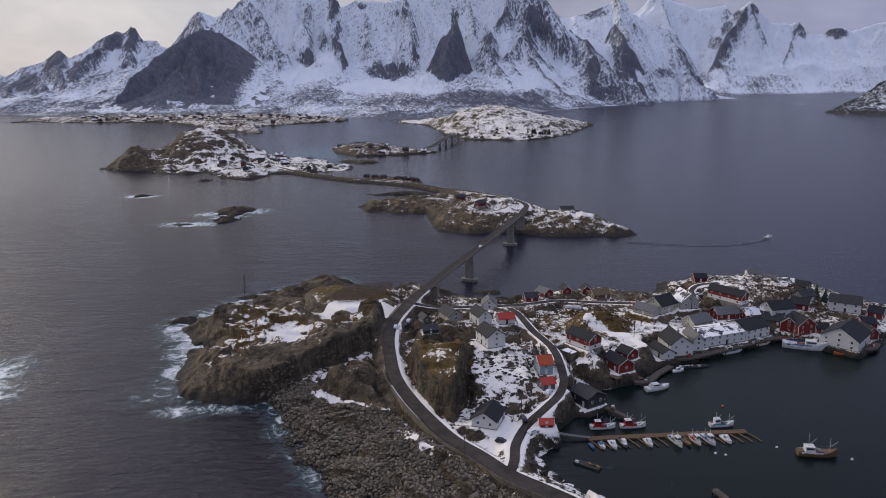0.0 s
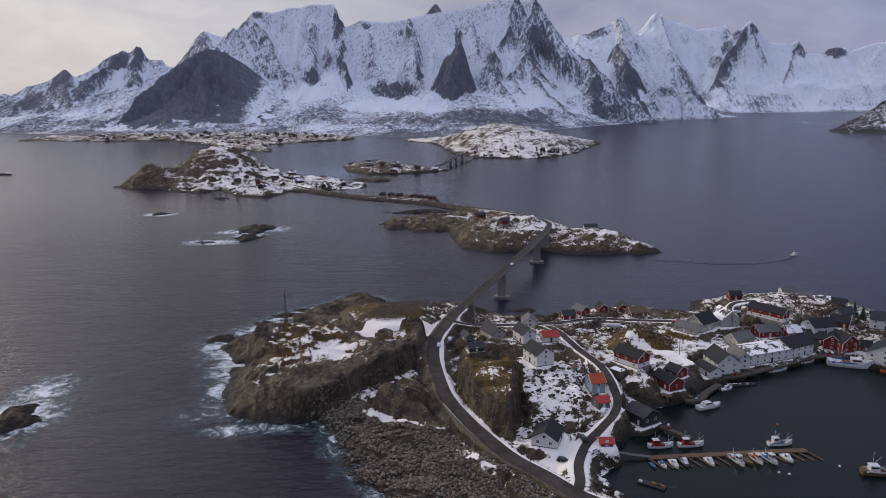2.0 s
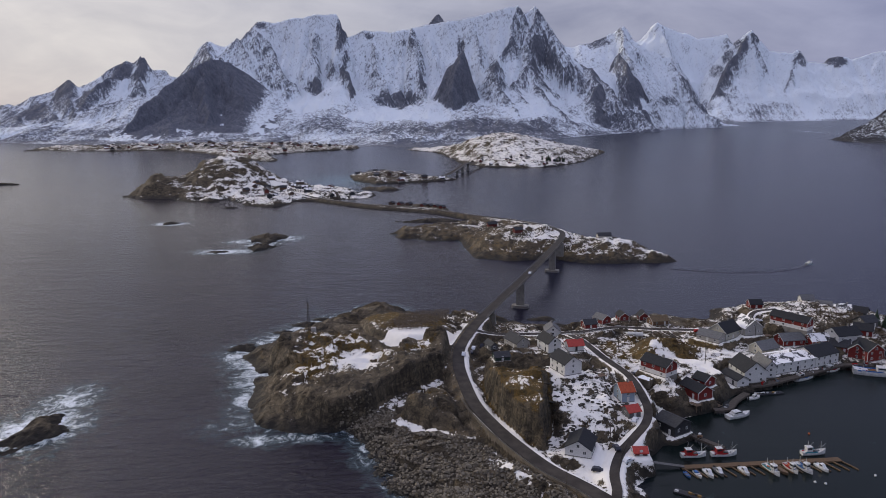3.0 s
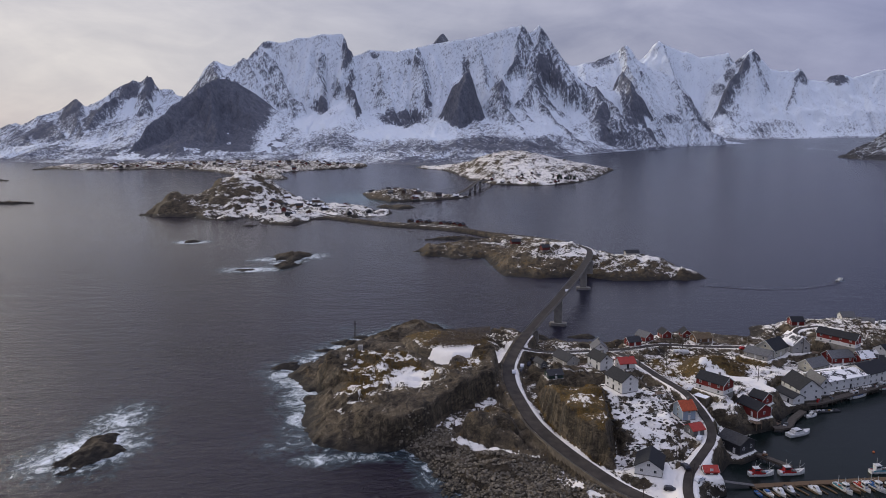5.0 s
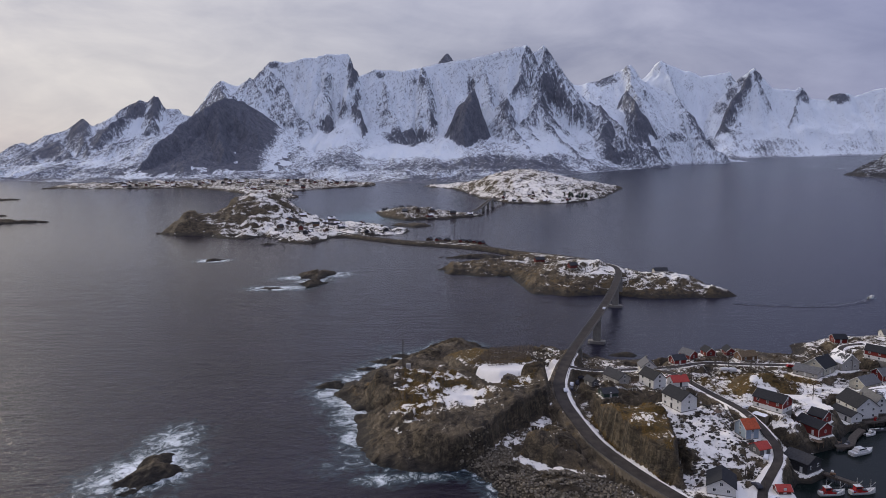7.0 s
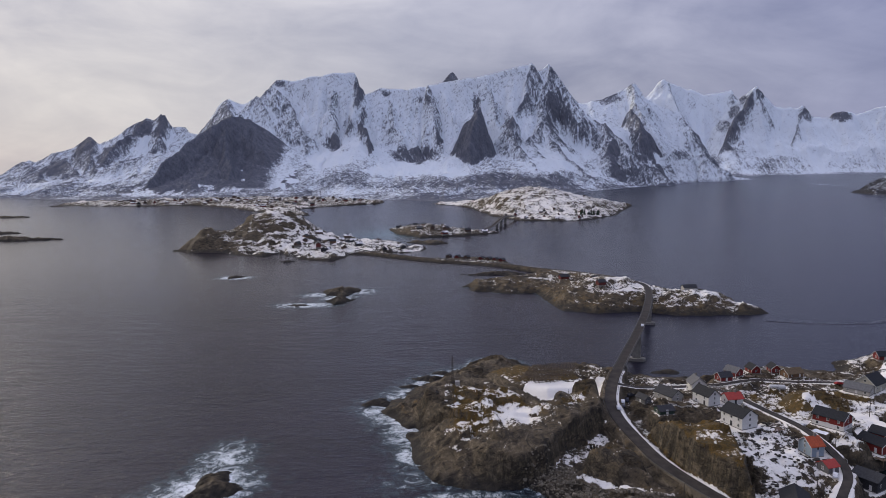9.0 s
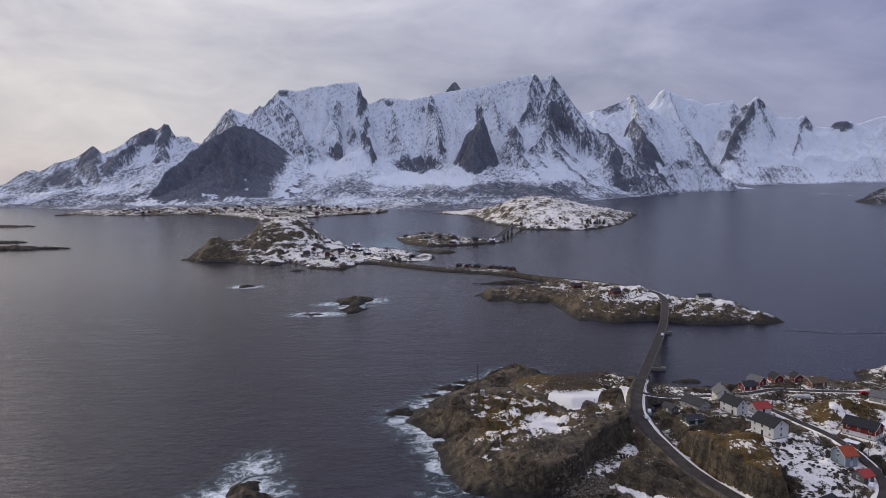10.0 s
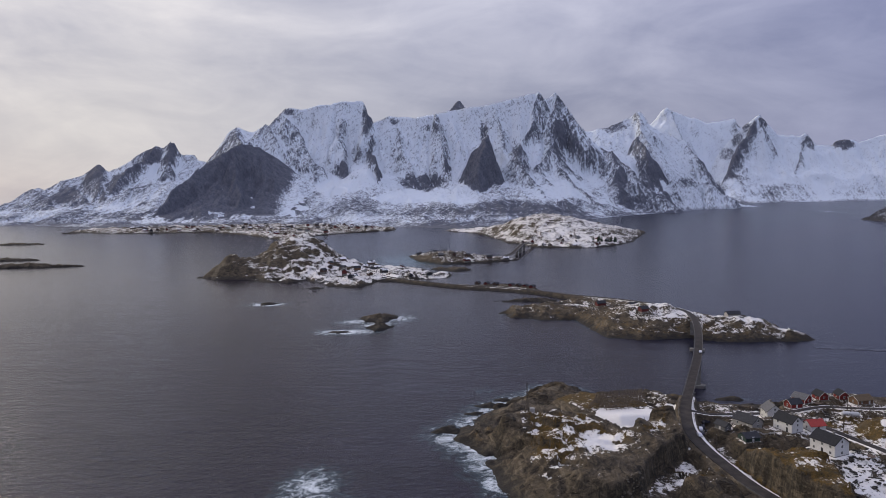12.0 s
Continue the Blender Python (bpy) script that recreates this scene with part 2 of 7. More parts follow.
def snow_roof():
    """Dark sheet roof with snow that has slid off in stripes."""
    k = Mat("snow_patched_roof", 0.7, 0, 0.3)
    n1, n2 = k.noise(0.22, 4, dist=0.5), k.noise(1.6, 5, (1, 1, 1), 0.6)
    v = k.remap(k.math("ADD", n1, k.math("MULTIPLY_ADD", n2, 0.35, -0.17)), 0.43, 0.50)
    k.color(k.mix(v, (0.035, 0.035, 0.037), (0.76, 0.74, 0.72)))
    return k.m


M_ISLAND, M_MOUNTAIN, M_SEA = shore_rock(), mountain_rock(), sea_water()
# the nearer headland: darker rock, no haze in its colour
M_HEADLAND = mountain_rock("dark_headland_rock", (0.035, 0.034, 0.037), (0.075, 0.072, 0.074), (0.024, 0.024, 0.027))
M = dict(
    white=plain("white_painted_boards", (0.54, 0.525, 0.50), 0.6, vary=0.12, stretch=(1, 1, 6)),
    red=plain("red_painted_boards", (0.155, 0.020, 0.016), 0.7, vary=0.25, stretch=(5, 5, 1)),
    redroof=plain("red_tin_roof", (0.33, 0.04, 0.028), 0.5, vary=0.15),
    orange=plain("orange_tile_roof", (0.33, 0.065, 0.025), 0.7, vary=0.2),
    black=plain("black_roof_felt", (0.014, 0.0145, 0.017), 0.7, vary=0.3),
    dark=plain("dark_slate", (0.030, 0.030, 0.033), 0.7, vary=0.3),
    grey=plain("grey_sheet_metal", (0.105, 0.103, 0.103), 0.6, vary=0.2),
    greige=plain("weathered_grey_boards", (0.30, 0.285, 0.26), 0.8, vary=0.2, stretch=(5, 5, 1)),
    beige=plain("cream_painted_boards", (0.36, 0.34, 0.28), 0.7, vary=0.12),
    green=plain("dark_green_boards", (0.03, 0.05, 0.04), 0.7),
    bluegrey=plain("blue_grey_boards", (0.24, 0.29, 0.34), 0.7, vary=0.1, stretch=(5, 5, 1)),
    brown=plain("brown_boards", (0.14, 0.08, 0.045), 0.8, stretch=(5, 5, 1)),
    brownroof=plain("brown_turf_roof", (0.12, 0.085, 0.05), 0.9),
    snow=plain("roof_snow", (0.78, 0.80, 0.84), 0.7, vary=0.06),
    snowroof=snow_roof(),
    farwood=plain("far_dark_boards", (0.085, 0.055, 0.042), 0.8),
    farred=plain("far_red_boards", (0.11, 0.026, 0.022), 0.8),
    yellow=plain("yellow_ochre_boards", (0.20, 0.12, 0.04), 0.7),
    concrete=plain("concrete", (0.17, 0.158, 0.142), 0.85, vary=0.2, scale=0.4),
    wetconcrete=plain("damp_concrete", (0.075, 0.068, 0.06), 0.8, vary=0.25, scale=0.4),
    asphalt=plain("asphalt", (0.038, 0.031, 0.026), 0.85, vary=0.35, scale=0.25),
    wallstone=plain("stained_concrete", (0.13, 0.108, 0.082), 0.9, vary=0.3, scale=0.35),
    wood=plain("grey_brown_timber", (0.15, 0.105, 0.07), 0.85, vary=0.3, stretch=(1, 6, 1)),
    rackwood=plain("bleached_pole_wood", (0.15, 0.118, 0.085), 0.9, vary=0.3),
    planks=plain("wet_brown_planks", (0.105, 0.066, 0.036), 0.75, vary=0.35, stretch=(1, 6, 1)),
    pole=plain("weathered_pole", (0.075, 0.062, 0.05), 0.9),
    steel=plain("galvanised_steel", (0.12, 0.115, 0.11), 0.6, 0.5),
    rubber=plain("black_rubber", (0.015, 0.015, 0.016), 0.8),
    hull=plain("white_hull_paint", (0.54, 0.53, 0.51), 0.45, vary=0.2),
    blue=plain("blue_paint", (0.03, 0.10, 0.26), 0.45),
    teal=plain("teal_paint", (0.05, 0.20, 0.24), 0.45),
    orangepaint=plain("orange_paint", (0.50, 0.12, 0.04), 0.45),
    tan=plain("oiled_wood_hull", (0.12, 0.075, 0.04), 0.5),
    carwhite=plain("white_car_paint", (0.62, 0.62, 0.64), 0.25, vary=0.05),
    cardark=plain("dark_car_paint", (0.03, 0.03, 0.04), 0.25, vary=0.1),
    carred=plain("red_car_paint", (0.30, 0.02, 0.02), 0.25, vary=0.1),
)
glass = Mat("window_glass", 0.08, 0, 0.6).color((0.02, 0.025, 0.03))
M_GLASS = glass.m

# ---- helpers of this scene ----


def part(name, bm, material, parent=None, label=""):
    me = bpy.data.meshes.new(name)
    bm.to_mesh(me)
    bm.free()
    me.materials.append(material)
    ob = new(name, me)
    if parent:
        ob.parent = parent
    if label:
        ob["label"] = label
    return ob


def box(bm, x0, x1, y0, y1, z0, z1, m=None):
    r = bmesh.ops.create_cube(bm, size=1.0)
    vs = r["verts"]
    bmesh.ops.scale(bm, vec=(x1 - x0, y1 - y0, z1 - z0), verts=vs)
    bmesh.ops.translate(bm, vec=((x0 + x1) / 2, (y0 + y1) / 2, (z0 + z1) / 2), verts=vs)
    if m is not None:
        bmesh.ops.transform(bm, matrix=m, verts=vs)
    return vs


def rod(bm, a, b, r0, r1=None, seg=6):
    """Tapered bar from a to b."""
    a, b = Vector(a), Vector(b)
    d = b - a
    m = Matrix.Translation((a + b) / 2) @ d.to_track_quat("Z", "Y").to_matrix().to_4x4()
    bmesh.ops.create_cone(bm, cap_ends=True, segments=seg, radius1=r0, radius2=r0 if r1 is None else r1, depth=d.length, matrix=m)


def prism(bm, pts, z0, z1):
    """Upright prism over the plan points."""
    lo = [bm.verts.new((x, y, z0)) for x, y in pts]
    hi = [bm.verts.new((x, y, z1)) for x, y in pts]
    n = len(pts)
    bm.faces.new(lo[::-1]), bm.faces.new(hi)
    for i in range(n):
        bm.faces.new((lo[i], lo[(i + 1) % n], hi[(i + 1) % n], hi[i]))
    bmesh.ops.recalc_face_normals(bm, faces=bm.faces)


def empty(name, m, label, category, group="", kind=""):
    ob = new(name)
    ob.matrix_world = m
    return tagged(ob, label, category, group, kind)


# ---- shape functions for the land ----


def lattice(ix, iy, seed):
    h = (ix.astype(np.int64) * 374761393 + iy.astype(np.int64) * 668265263 + seed * 69069) & 0xFFFFFFFF
    h = ((h ^ (h >> 13)) * 1274126177) & 0xFFFFFFFF
    return ((h ^ (h >> 16)) & 0xFFFF) / 65535.0


def vnoise(x, y, seed=0):
    x0, y0 = np.floor(x), np.floor(y)
    u, v = x - x0, y - y0
    u, v = u * u * u * (u * (u * 6 - 15) + 10), v * v * v * (v * (v * 6 - 15) + 10)
    a, b = lattice(x0, y0, seed), lattice(x0 + 1, y0, seed)
    c, d = lattice(x0, y0 + 1, seed), lattice(x0 + 1, y0 + 1, seed)
    return (a * (1 - u) + b * u) * (1 - v) + (c * (1 - u) + d * u) * v


def fbm(x, y, size, octaves=4, seed=0, gain=0.5):
    """Fractal noise about 0, between -1 and 1."""
    t, amp, tot = 0, 1.0, 0
    for i in range(octaves):
        k = 2.0 ** i / size
        t = t + amp * (vnoise(x * k + 17.3 * i, y * k - 9.1 * i, seed + i) * 2 - 1)
        tot += amp
        amp *= gain
    return t / tot


def ridged(x, y, size, octaves=4, seed=0, gain=0.5):
    """Ridged noise, 0 to 1, with sharp crests."""
    t, amp, tot = 0, 1.0, 0
    for i in range(octaves):
        k = 2.0 ** i / size
        t = t + amp * (1 - np.abs(vnoise(x * k + 5.7 * i, y * k + 3.3 * i, seed + i) * 2 - 1)) ** 1.6
        tot += amp
        amp *= gain
    return t / tot


def smooth(v, a, b):
    t = np.clip((v - a) / (b - a), 0, 1)
    return t * t * (3 - 2 * t)


def line_distance(x, y, pts):
    """Distance to a polyline of (x, y, ...) and the other values at the nearest place."""
    best = np.full(np.shape(x), 1e9)
    val = np.zeros(np.shape(x))
    for p, q in zip(pts, pts[1:]):
        dx, dy = q[0] - p[0], q[1] - p[1]
        t = np.clip(((x - p[0]) * dx + (y - p[1]) * dy) / (dx * dx + dy * dy + 1e-9), 0, 1)
        d = np.hypot(x - p[0] - t * dx, y - p[1] - t * dy)
        near = d < best
        best = np.where(near, d, best)
        if len(p) > 2:
            val = np.where(near, p[2] + t * (q[2] - p[2]), val)
    return best, val


def inside_distance(x, y, poly):
    """Distance to the outline, positive inside."""
    d, _ = line_distance(x, y, poly + poly[:1])
    odd = np.zeros(np.shape(x), bool)
    for p, q in zip(poly, poly[1:] + poly[:1]):
        cross = (p[1] > y) != (q[1] > y)
        xi = p[0] + (y - p[1]) * (q[0] - p[0]) / (q[1] - p[1] + 1e-12)
        odd ^= cross & (x < xi)
    return np.where(odd, d, -d)


def spline(pts, step):
    """Smooth line through the points, cut at about that step."""
    out = []
    P = [Vector(p) for p in pts]
    for i in range(len(P) - 1):
        p0, p1, p2, p3 = P[max(i - 1, 0)], P[i], P[i + 1], P[min(i + 2, len(P) - 1)]
        n = max(1, int((p2 - p1).length / step))
        for j in range(n):
            t = j / n
            out.append(0.5 * (2 * p1 + (p2 - p0) * t + (2 * p0 - 5 * p1 + 4 * p2 - p3) * t * t + (3 * p1 - p0 - 3 * p2 + p3) * t ** 3))
    out.append(P[-1])
    return [tuple(p) for p in out]


def sheet(name, x0, x1, y0, y1, step, heights, material, label, category, kind="structure", cut=-2.5):
    """A height field over a rectangle; heights(x, y) gives z and a dict of values for the material."""
    nx, ny = int((x1 - x0) / step) + 1, int((y1 - y0) / step) + 1
    gx, gy = np.meshgrid(np.linspace(x0, x1, nx), np.linspace(y0, y1, ny))
    z, values = heights(gx, gy)
    idx = np.arange(nx * ny).reshape(ny, nx)
    quads = np.stack([idx[:-1, :-1], idx[:-1, 1:], idx[1:, 1:], idx[1:, :-1]], -1).reshape(-1, 4)
    zz = z.ravel()
    quads = quads[zz[quads].max(1) > cut]
    used = np.unique(quads)
    back = np.zeros(nx * ny, np.int64)
    back[used] = np.arange(len(used))
    me = bpy.data.meshes.new(name)
    co = np.stack([gx.ravel(), gy.ravel(), zz], -1)[used]
    me.from_pydata(co.tolist(), [], back[quads].tolist())
    me.polygons.foreach_set("use_smooth", np.ones(len(quads), bool))
    for key, v in values.items():
        a = me.attributes.new(key, "FLOAT", "POINT")
        a.data.foreach_set("value", np.ascontiguousarray(v.ravel()[used], dtype=np.float32))
    me.materials.append(material)
    me.update()
    return tagged(new(name, me), label, category, kind=kind)

# ---- plan: roads, plots, coast ----
MAIN_ROAD = spline([(48, 172, 4.5), (35, 183, 5), (27, 189, 5.5), (19, 195, 6), (11, 205, 6.2), (2, 215, 6.5), (-6, 228, 7), (-14, 244, 7.5),
                    (-21, 263, 8), (-25, 285, 8.8), (-27, 304, 9.4), (-26, 324, 10.3), (-20, 347, 11.7), (-14, 363, 13)], 2.5)
BRIDGE = spline([(-14, 363, 13), (-1, 394, 15.3), (11.8, 425, 16.8), (29, 472, 17.9), (44, 519, 17.4), (56, 562, 15.6), (62, 590, 14.5)], 3)
ISLE_ROAD = spline([(62, 590, 14.5), (65, 615, 13), (62, 645, 11), (52, 685, 8.5), (29, 728, 6), (-7, 767, 4.5), (-39, 806, 3.6), (-74, 835, 3.4),
                    (-125, 861, 3.4), (-174, 900, 3.4), (-210, 935, 3.6), (-250, 985, 4), (-300, 1020, 5)], 4)
SIDE_ROAD = spline([(19, 194, 5.9), (21.5, 202, 6), (23, 213, 6), (28, 226, 6.2), (35, 236, 7), (42, 246, 8.5), (45, 258, 10), (44, 281, 12), (38, 303, 12), (34, 333, 9.5), (31, 352, 6.5)], 2.5)
NORTH_ROAD = spline([(-19, 346, 11.5), (-7, 347, 9), (16, 355, 6.3), (40, 361, 5.4), (58, 368, 5.2), (77, 365, 5.2), (100, 360, 6)], 2.5)
HILL_TRACK = spline([(100, 360, 6), (112, 353, 7), (123, 354, 8), (129, 362, 8.8), (131, 372, 9.3), (138, 381, 9.8), (150, 384, 10)], 2.5)
ROADS = [(MAIN_ROAD, 2.7), (SIDE_ROAD, 1.6), (NORTH_ROAD, 1.6), (HILL_TRACK, 1.3)]

PLOTS = []


def plot(kind, x, y, z, turn, length, width, wall, roof, paint, cover):
    PLOTS.append((kind, x, y, z, turn, length, width, wall, roof, paint, cover))


plot("barn", 14.6, 227.6, 6.5, 70, 10.6, 8.8, 3.0, 2.7, "white", "black")
plot("house", 17.9, 284.3, 13.5, -66, 11.4, 8.2, 5, 2.8, "white", "black")
plot("house", 14.8, 313.5, 12.5, -67, 10.1, 6.7, 4.5, 2.8, "white", "black")
plot("house", 26.3, 313.4, 12.5, 11, 7.2, 6.0, 2.6, 2, "white", "redroof")
plot("house", 20.1, 342.0, 8, 89, 8.0, 7.3, 4.8, 3, "white", "grey")
plot("house", 0.8, 323.1, 11, -62, 11.1, 7.2, 3, 2.6, "greige", "dark")
plot("shed", -11.5, 320.8, 10.5, -65, 6.2, 3.6, 2.2, 1.5, "grey", "dark")
plot("shed", -8.2, 299.9, 13, 12, 6.6, 6.0, 1.8, 1.5, "green", "dark")
plot("house", 38.1, 265.1, 9, 11, 5.4, 7.4, 4.3, 2.5, "bluegrey", "orange")
plot("shed", 37.6, 251.6, 8.3, 19, 4.8, 5.3, 2.4, 1.6, "grey", "redroof")
plot("shed", 34.4, 226.0, 6, -0, 4.4, 4.0, 1.2, 1.2, "red", "redroof")
plot("house", 58.0, 288.2, 11, -51, 12.6, 7.8, 4.6, 2.4, "redwhite", "black")
plot("cabin", 71.0, 278.9, 4.5, -66, 10.9, 7.4, 3.6, 2.2, "red", "black")
plot("cabin", 75.8, 283.9, 7, -54, 6.1, 6.9, 3, 2, "red", "black")
plot("boathouse", 53.5, 251.9, 2, -58, 9.6, 8.5, 4, 2, "dark", "dark")
plot("warehouse", 101.6, 302.4, 2.5, -81, 13.0, 10.4, 5.4, 4.0, "white", "black")
plot("shed", 94.2, 297.3, 2.5, -73, 10.9, 5.9, 3, 1.6, "white", "black")
plot("house", 111.4, 307.6, 2.5, -86, 11.9, 4.9, 5, 3, "white", "grey")
plot("warehouse", 123.4, 315.4, 2.5, 21, 25.0, 13.0, 5, 1.6, "white", "snowroof")
plot("warehouse", 141.7, 323.2, 2.5, 27, 15.8, 13.0, 5, 3, "white", "black")
plot("warehouse", 182.1, 311.6, 2.5, 46, 18.0, 15.9, 4.6, 5, "white", "black")
plot("house", 200.6, 347.7, 6, -27, 13.9, 9.0, 5, 3, "white", "dark")
plot("house", 141.4, 348.3, 11.5, -52, 18.9, 5.9, 4.4, 2.4, "redwhite", "black")
plot("house", 107.5, 346.4, 7, 36, 12.0, 9.9, 4, 4, "beige", "black")
plot("house", 120.5, 350.0, 8, -80, 11.2, 9.6, 4, 4, "greige", "snowroof")
plot("shed", 99.5, 341.8, 7, -48, 11.7, 8.0, 2.4, 2.2, "greige", "grey")
plot("house", 120.3, 329.7, 4.5, 26, 11.1, 8.0, 3, 3, "beige", "grey")
plot("cabin", 137.6, 340.6, 5, 9, 11.6, 7.8, 3, 2.6, "red", "grey")
plot("cabin", 151.2, 339.6, 5, 13, 12.2, 7.0, 3, 2.6, "red", "snowroof")
plot("cabin", 164.9, 329.0, 2.5, 58, 9.0, 7.4, 4.4, 3, "red", "black")
plot("cabin", 168.5, 326.9, 2.5, 104, 10.0, 9.3, 5, 3.4, "red", "black")
plot("cabin", 159.4, 334.7, 3.5, -29, 8.6, 8.0, 3, 2.6, "red", "dark")
plot("house", 163.0, 339.3, 7, 13, 13.0, 9.7, 4, 3, "white", "black")
plot("cabin", 180.0, 351.8, 6, -32, 8.6, 8.0, 3, 2.6, "red", "black")
plot("house", 185.0, 358.8, 8, 22, 9.1, 7.3, 3, 2.6, "grey", "dark")
plot("cabin", 214.1, 342.9, 4, -40, 6.6, 8.0, 3, 2.6, "red", "black")
plot("cabin", 197.0, 320.3, 2, 97, 8.0, 5.9, 3.4, 2.6, "red", "black")
plot("cabin", 177.8, 324.6, 3, -17, 5.3, 6.0, 2.4, 2, "red", "black")
plot("cabin", 201.6, 330.3, 3, 12, 7.4, 7.0, 3, 2.4, "red", "black")
plot("cabin", 43.7, 369.4, 5, 13, 7.0, 5.6, 2.4, 2.0, "red", "dark")
plot("cabin", 52.3, 378.2, 5, 123, 7.4, 6.4, 2.5, 2.2, "red", "grey")
plot("cabin", 64.6, 382.8, 5, 99, 6.4, 5.2, 2.5, 2.1, "red", "black")
plot("cabin", 76.2, 383.2, 5, 89, 6.4, 5.2, 2.5, 2.1, "red", "black")
plot("cabin", 82.0, 374.7, 5, 14, 9.5, 6.6, 2.4, 2.1, "brown", "brownroof")
plot("cabin", 143.8, 398.0, 7, -1, 7.0, 6.0, 2.6, 2, "red", "black")
plot("cabin", 180.9, 413.6, 5, -1, 7.3, 6.0, 2.6, 2.2, "white", "grey")
plot("house", 189.4, 388.2, 6, -29, 6.9, 8.0, 3, 2.4, "white", "snowroof")
plot("cabin", 183.7, 398.6, 6, -26, 8.0, 6.0, 2.4, 2, "greige", "grey")
plot("cabin", 195.7, 382.5, 6, -40, 6.7, 7.0, 3, 2.4, "grey", "black")

COAST_WEST = [(-12, 159), (-27, 178), (-34, 191), (-44, 204), (-53, 222), (-62, 243), (-71, 262), (-79, 261), (-87, 257), (-96, 254), (-107, 262),
              (-111, 271), (-113, 288), (-118, 304), (-125, 322), (-137, 340), (-131, 358), (-123, 371), (-117, 382), (-107, 392), (-97, 410), (-84, 427), (-66, 428)]
COAST_NORTH = [(-55, 416), (-55, 402), (-46, 406), (-18, 410), (-2, 400), (11, 385), (27, 390), (41, 385), (54, 397), (68, 405), (89, 408), (106, 398), (116, 398),
               (126, 415), (160, 431), (189, 434), (209, 425), (221, 400), (230, 374), (245, 364), (262, 346)]
HARBOUR = [(240, 319), (206, 320), (191, 310), (173, 316), (153, 320), (127, 309), (104, 297), (86, 291), (76, 279), (67, 270), (63, 259), (58, 251),
           (47, 243), (42, 236), (36, 225), (31, 215), (31, 205), (40, 197), (53, 186), (62, 165)]
COAST = COAST_WEST + COAST_NORTH + HARBOUR
BEACH = [(-72, 256), (-62, 265), (-54, 264), (-44, 250), (-30, 243), (-18, 234), (-12, 226), (-2, 210), (10, 196), (24, 183), (34, 172), (20, 140), (-20, 150), (-36, 188), (-48, 210), (-62, 240)]
KNOLL = [(-117, 284), (-111, 269), (-98, 258), (-87, 254), (-75, 255), (-64, 262), (-52, 283), (-43, 292), (-34, 302), (-29, 318), (-31, 332), (-39, 335), (-47, 325), (-58, 315), (-72, 334), (-98, 344), (-120, 328)]
LOW_ROCK = [(-53, 267), (-53, 260), (-43, 250), (-30, 244), (-21, 243), (-24, 262), (-28, 283), (-36, 284), (-45, 275)]
BACK_ROCK = [(-130, 342), (-122, 362), (-110, 384), (-98, 404), (-84, 422), (-66, 424), (-58, 408), (-62, 386), (-86, 372), (-104, 352)]
FIELD = [(-78, 350), (-55, 334), (-28, 338), (-22, 360), (-34, 390), (-66, 398), (-88, 385)]
GRASS_HILL = [(44, 345), (44, 312), (54, 302), (70, 304), (88, 314), (102, 332), (92, 350), (66, 354)]
TERRACE = [(47, 272), (60, 262), (74, 276), (98, 296), (108, 322), (64, 318), (47, 300)]
EAST_HILL = [(118, 392), (126, 346), (150, 332), (190, 340), (214, 362), (206, 402), (176, 420), (140, 414)]


def mound(x, y, poly, top, edge, wob=2.5, seed=0, power=1.0, rib=0.0):
    d = inside_distance(x, y, poly) + wob * fbm(x, y, 14, 3, seed) + rib * (ridged(x, y, 6, 3, seed + 3) - 0.5)
    return np.where(d > -1.0, top * smooth(d, -1.0, edge) ** power, -50.0)


def facets(x, y, size, tilt, seed):
    """Broken rock: cells of random tilt with steps between them."""
    ix, iy = np.floor(x / size), np.floor(y / size)
    best, out = np.full(x.shape, 1e9), np.zeros(x.shape)
    for i in (-1, 0, 1):
        for j in (-1, 0, 1):
            cx, cy = ix + i, iy + j
            sx, sy = (cx + lattice(cx, cy, seed)) * size, (cy + lattice(cx, cy, seed + 1)) * size
            d = (x - sx) ** 2 + (y - sy) ** 2
            v = ((lattice(cx, cy, seed + 2) - 0.5) * (x - sx) + (lattice(cx, cy, seed + 3) - 0.5) * (y - sy)) * 2 * tilt + (lattice(cx, cy, seed + 4) - 0.5) * size * tilt
            near = d < best
            best, out = np.where(near, d, best), np.where(near, v, out)
    return out


CLIFF_KNOLL = [(-19, 294), (-16, 270), (-12, 248), (-5, 236), (2, 231), (6, 240), (9, 258), (11, 278), (6, 292)]
SNOW_SLOPE = [(4, 232), (34, 236), (43, 262), (42, 292), (4, 298)]


def drift(x, y):
    """Snow drifts at the top of the boulder beach and at the foot of the low rock."""
    d, _ = line_distance(x, y, [(-51, 257), (-43, 250), (-30, 244.5)])
    e, _ = line_distance(x, y, [(-13, 221), (-8, 213), (-1, 206)])
    return np.maximum(smooth(d + 2.5 * fbm(x, y, 7, 3, 61), 3.2, 1.2), smooth(e + 4.5 * fbm(x, y, 6, 3, 62), 2.4, 0.6))


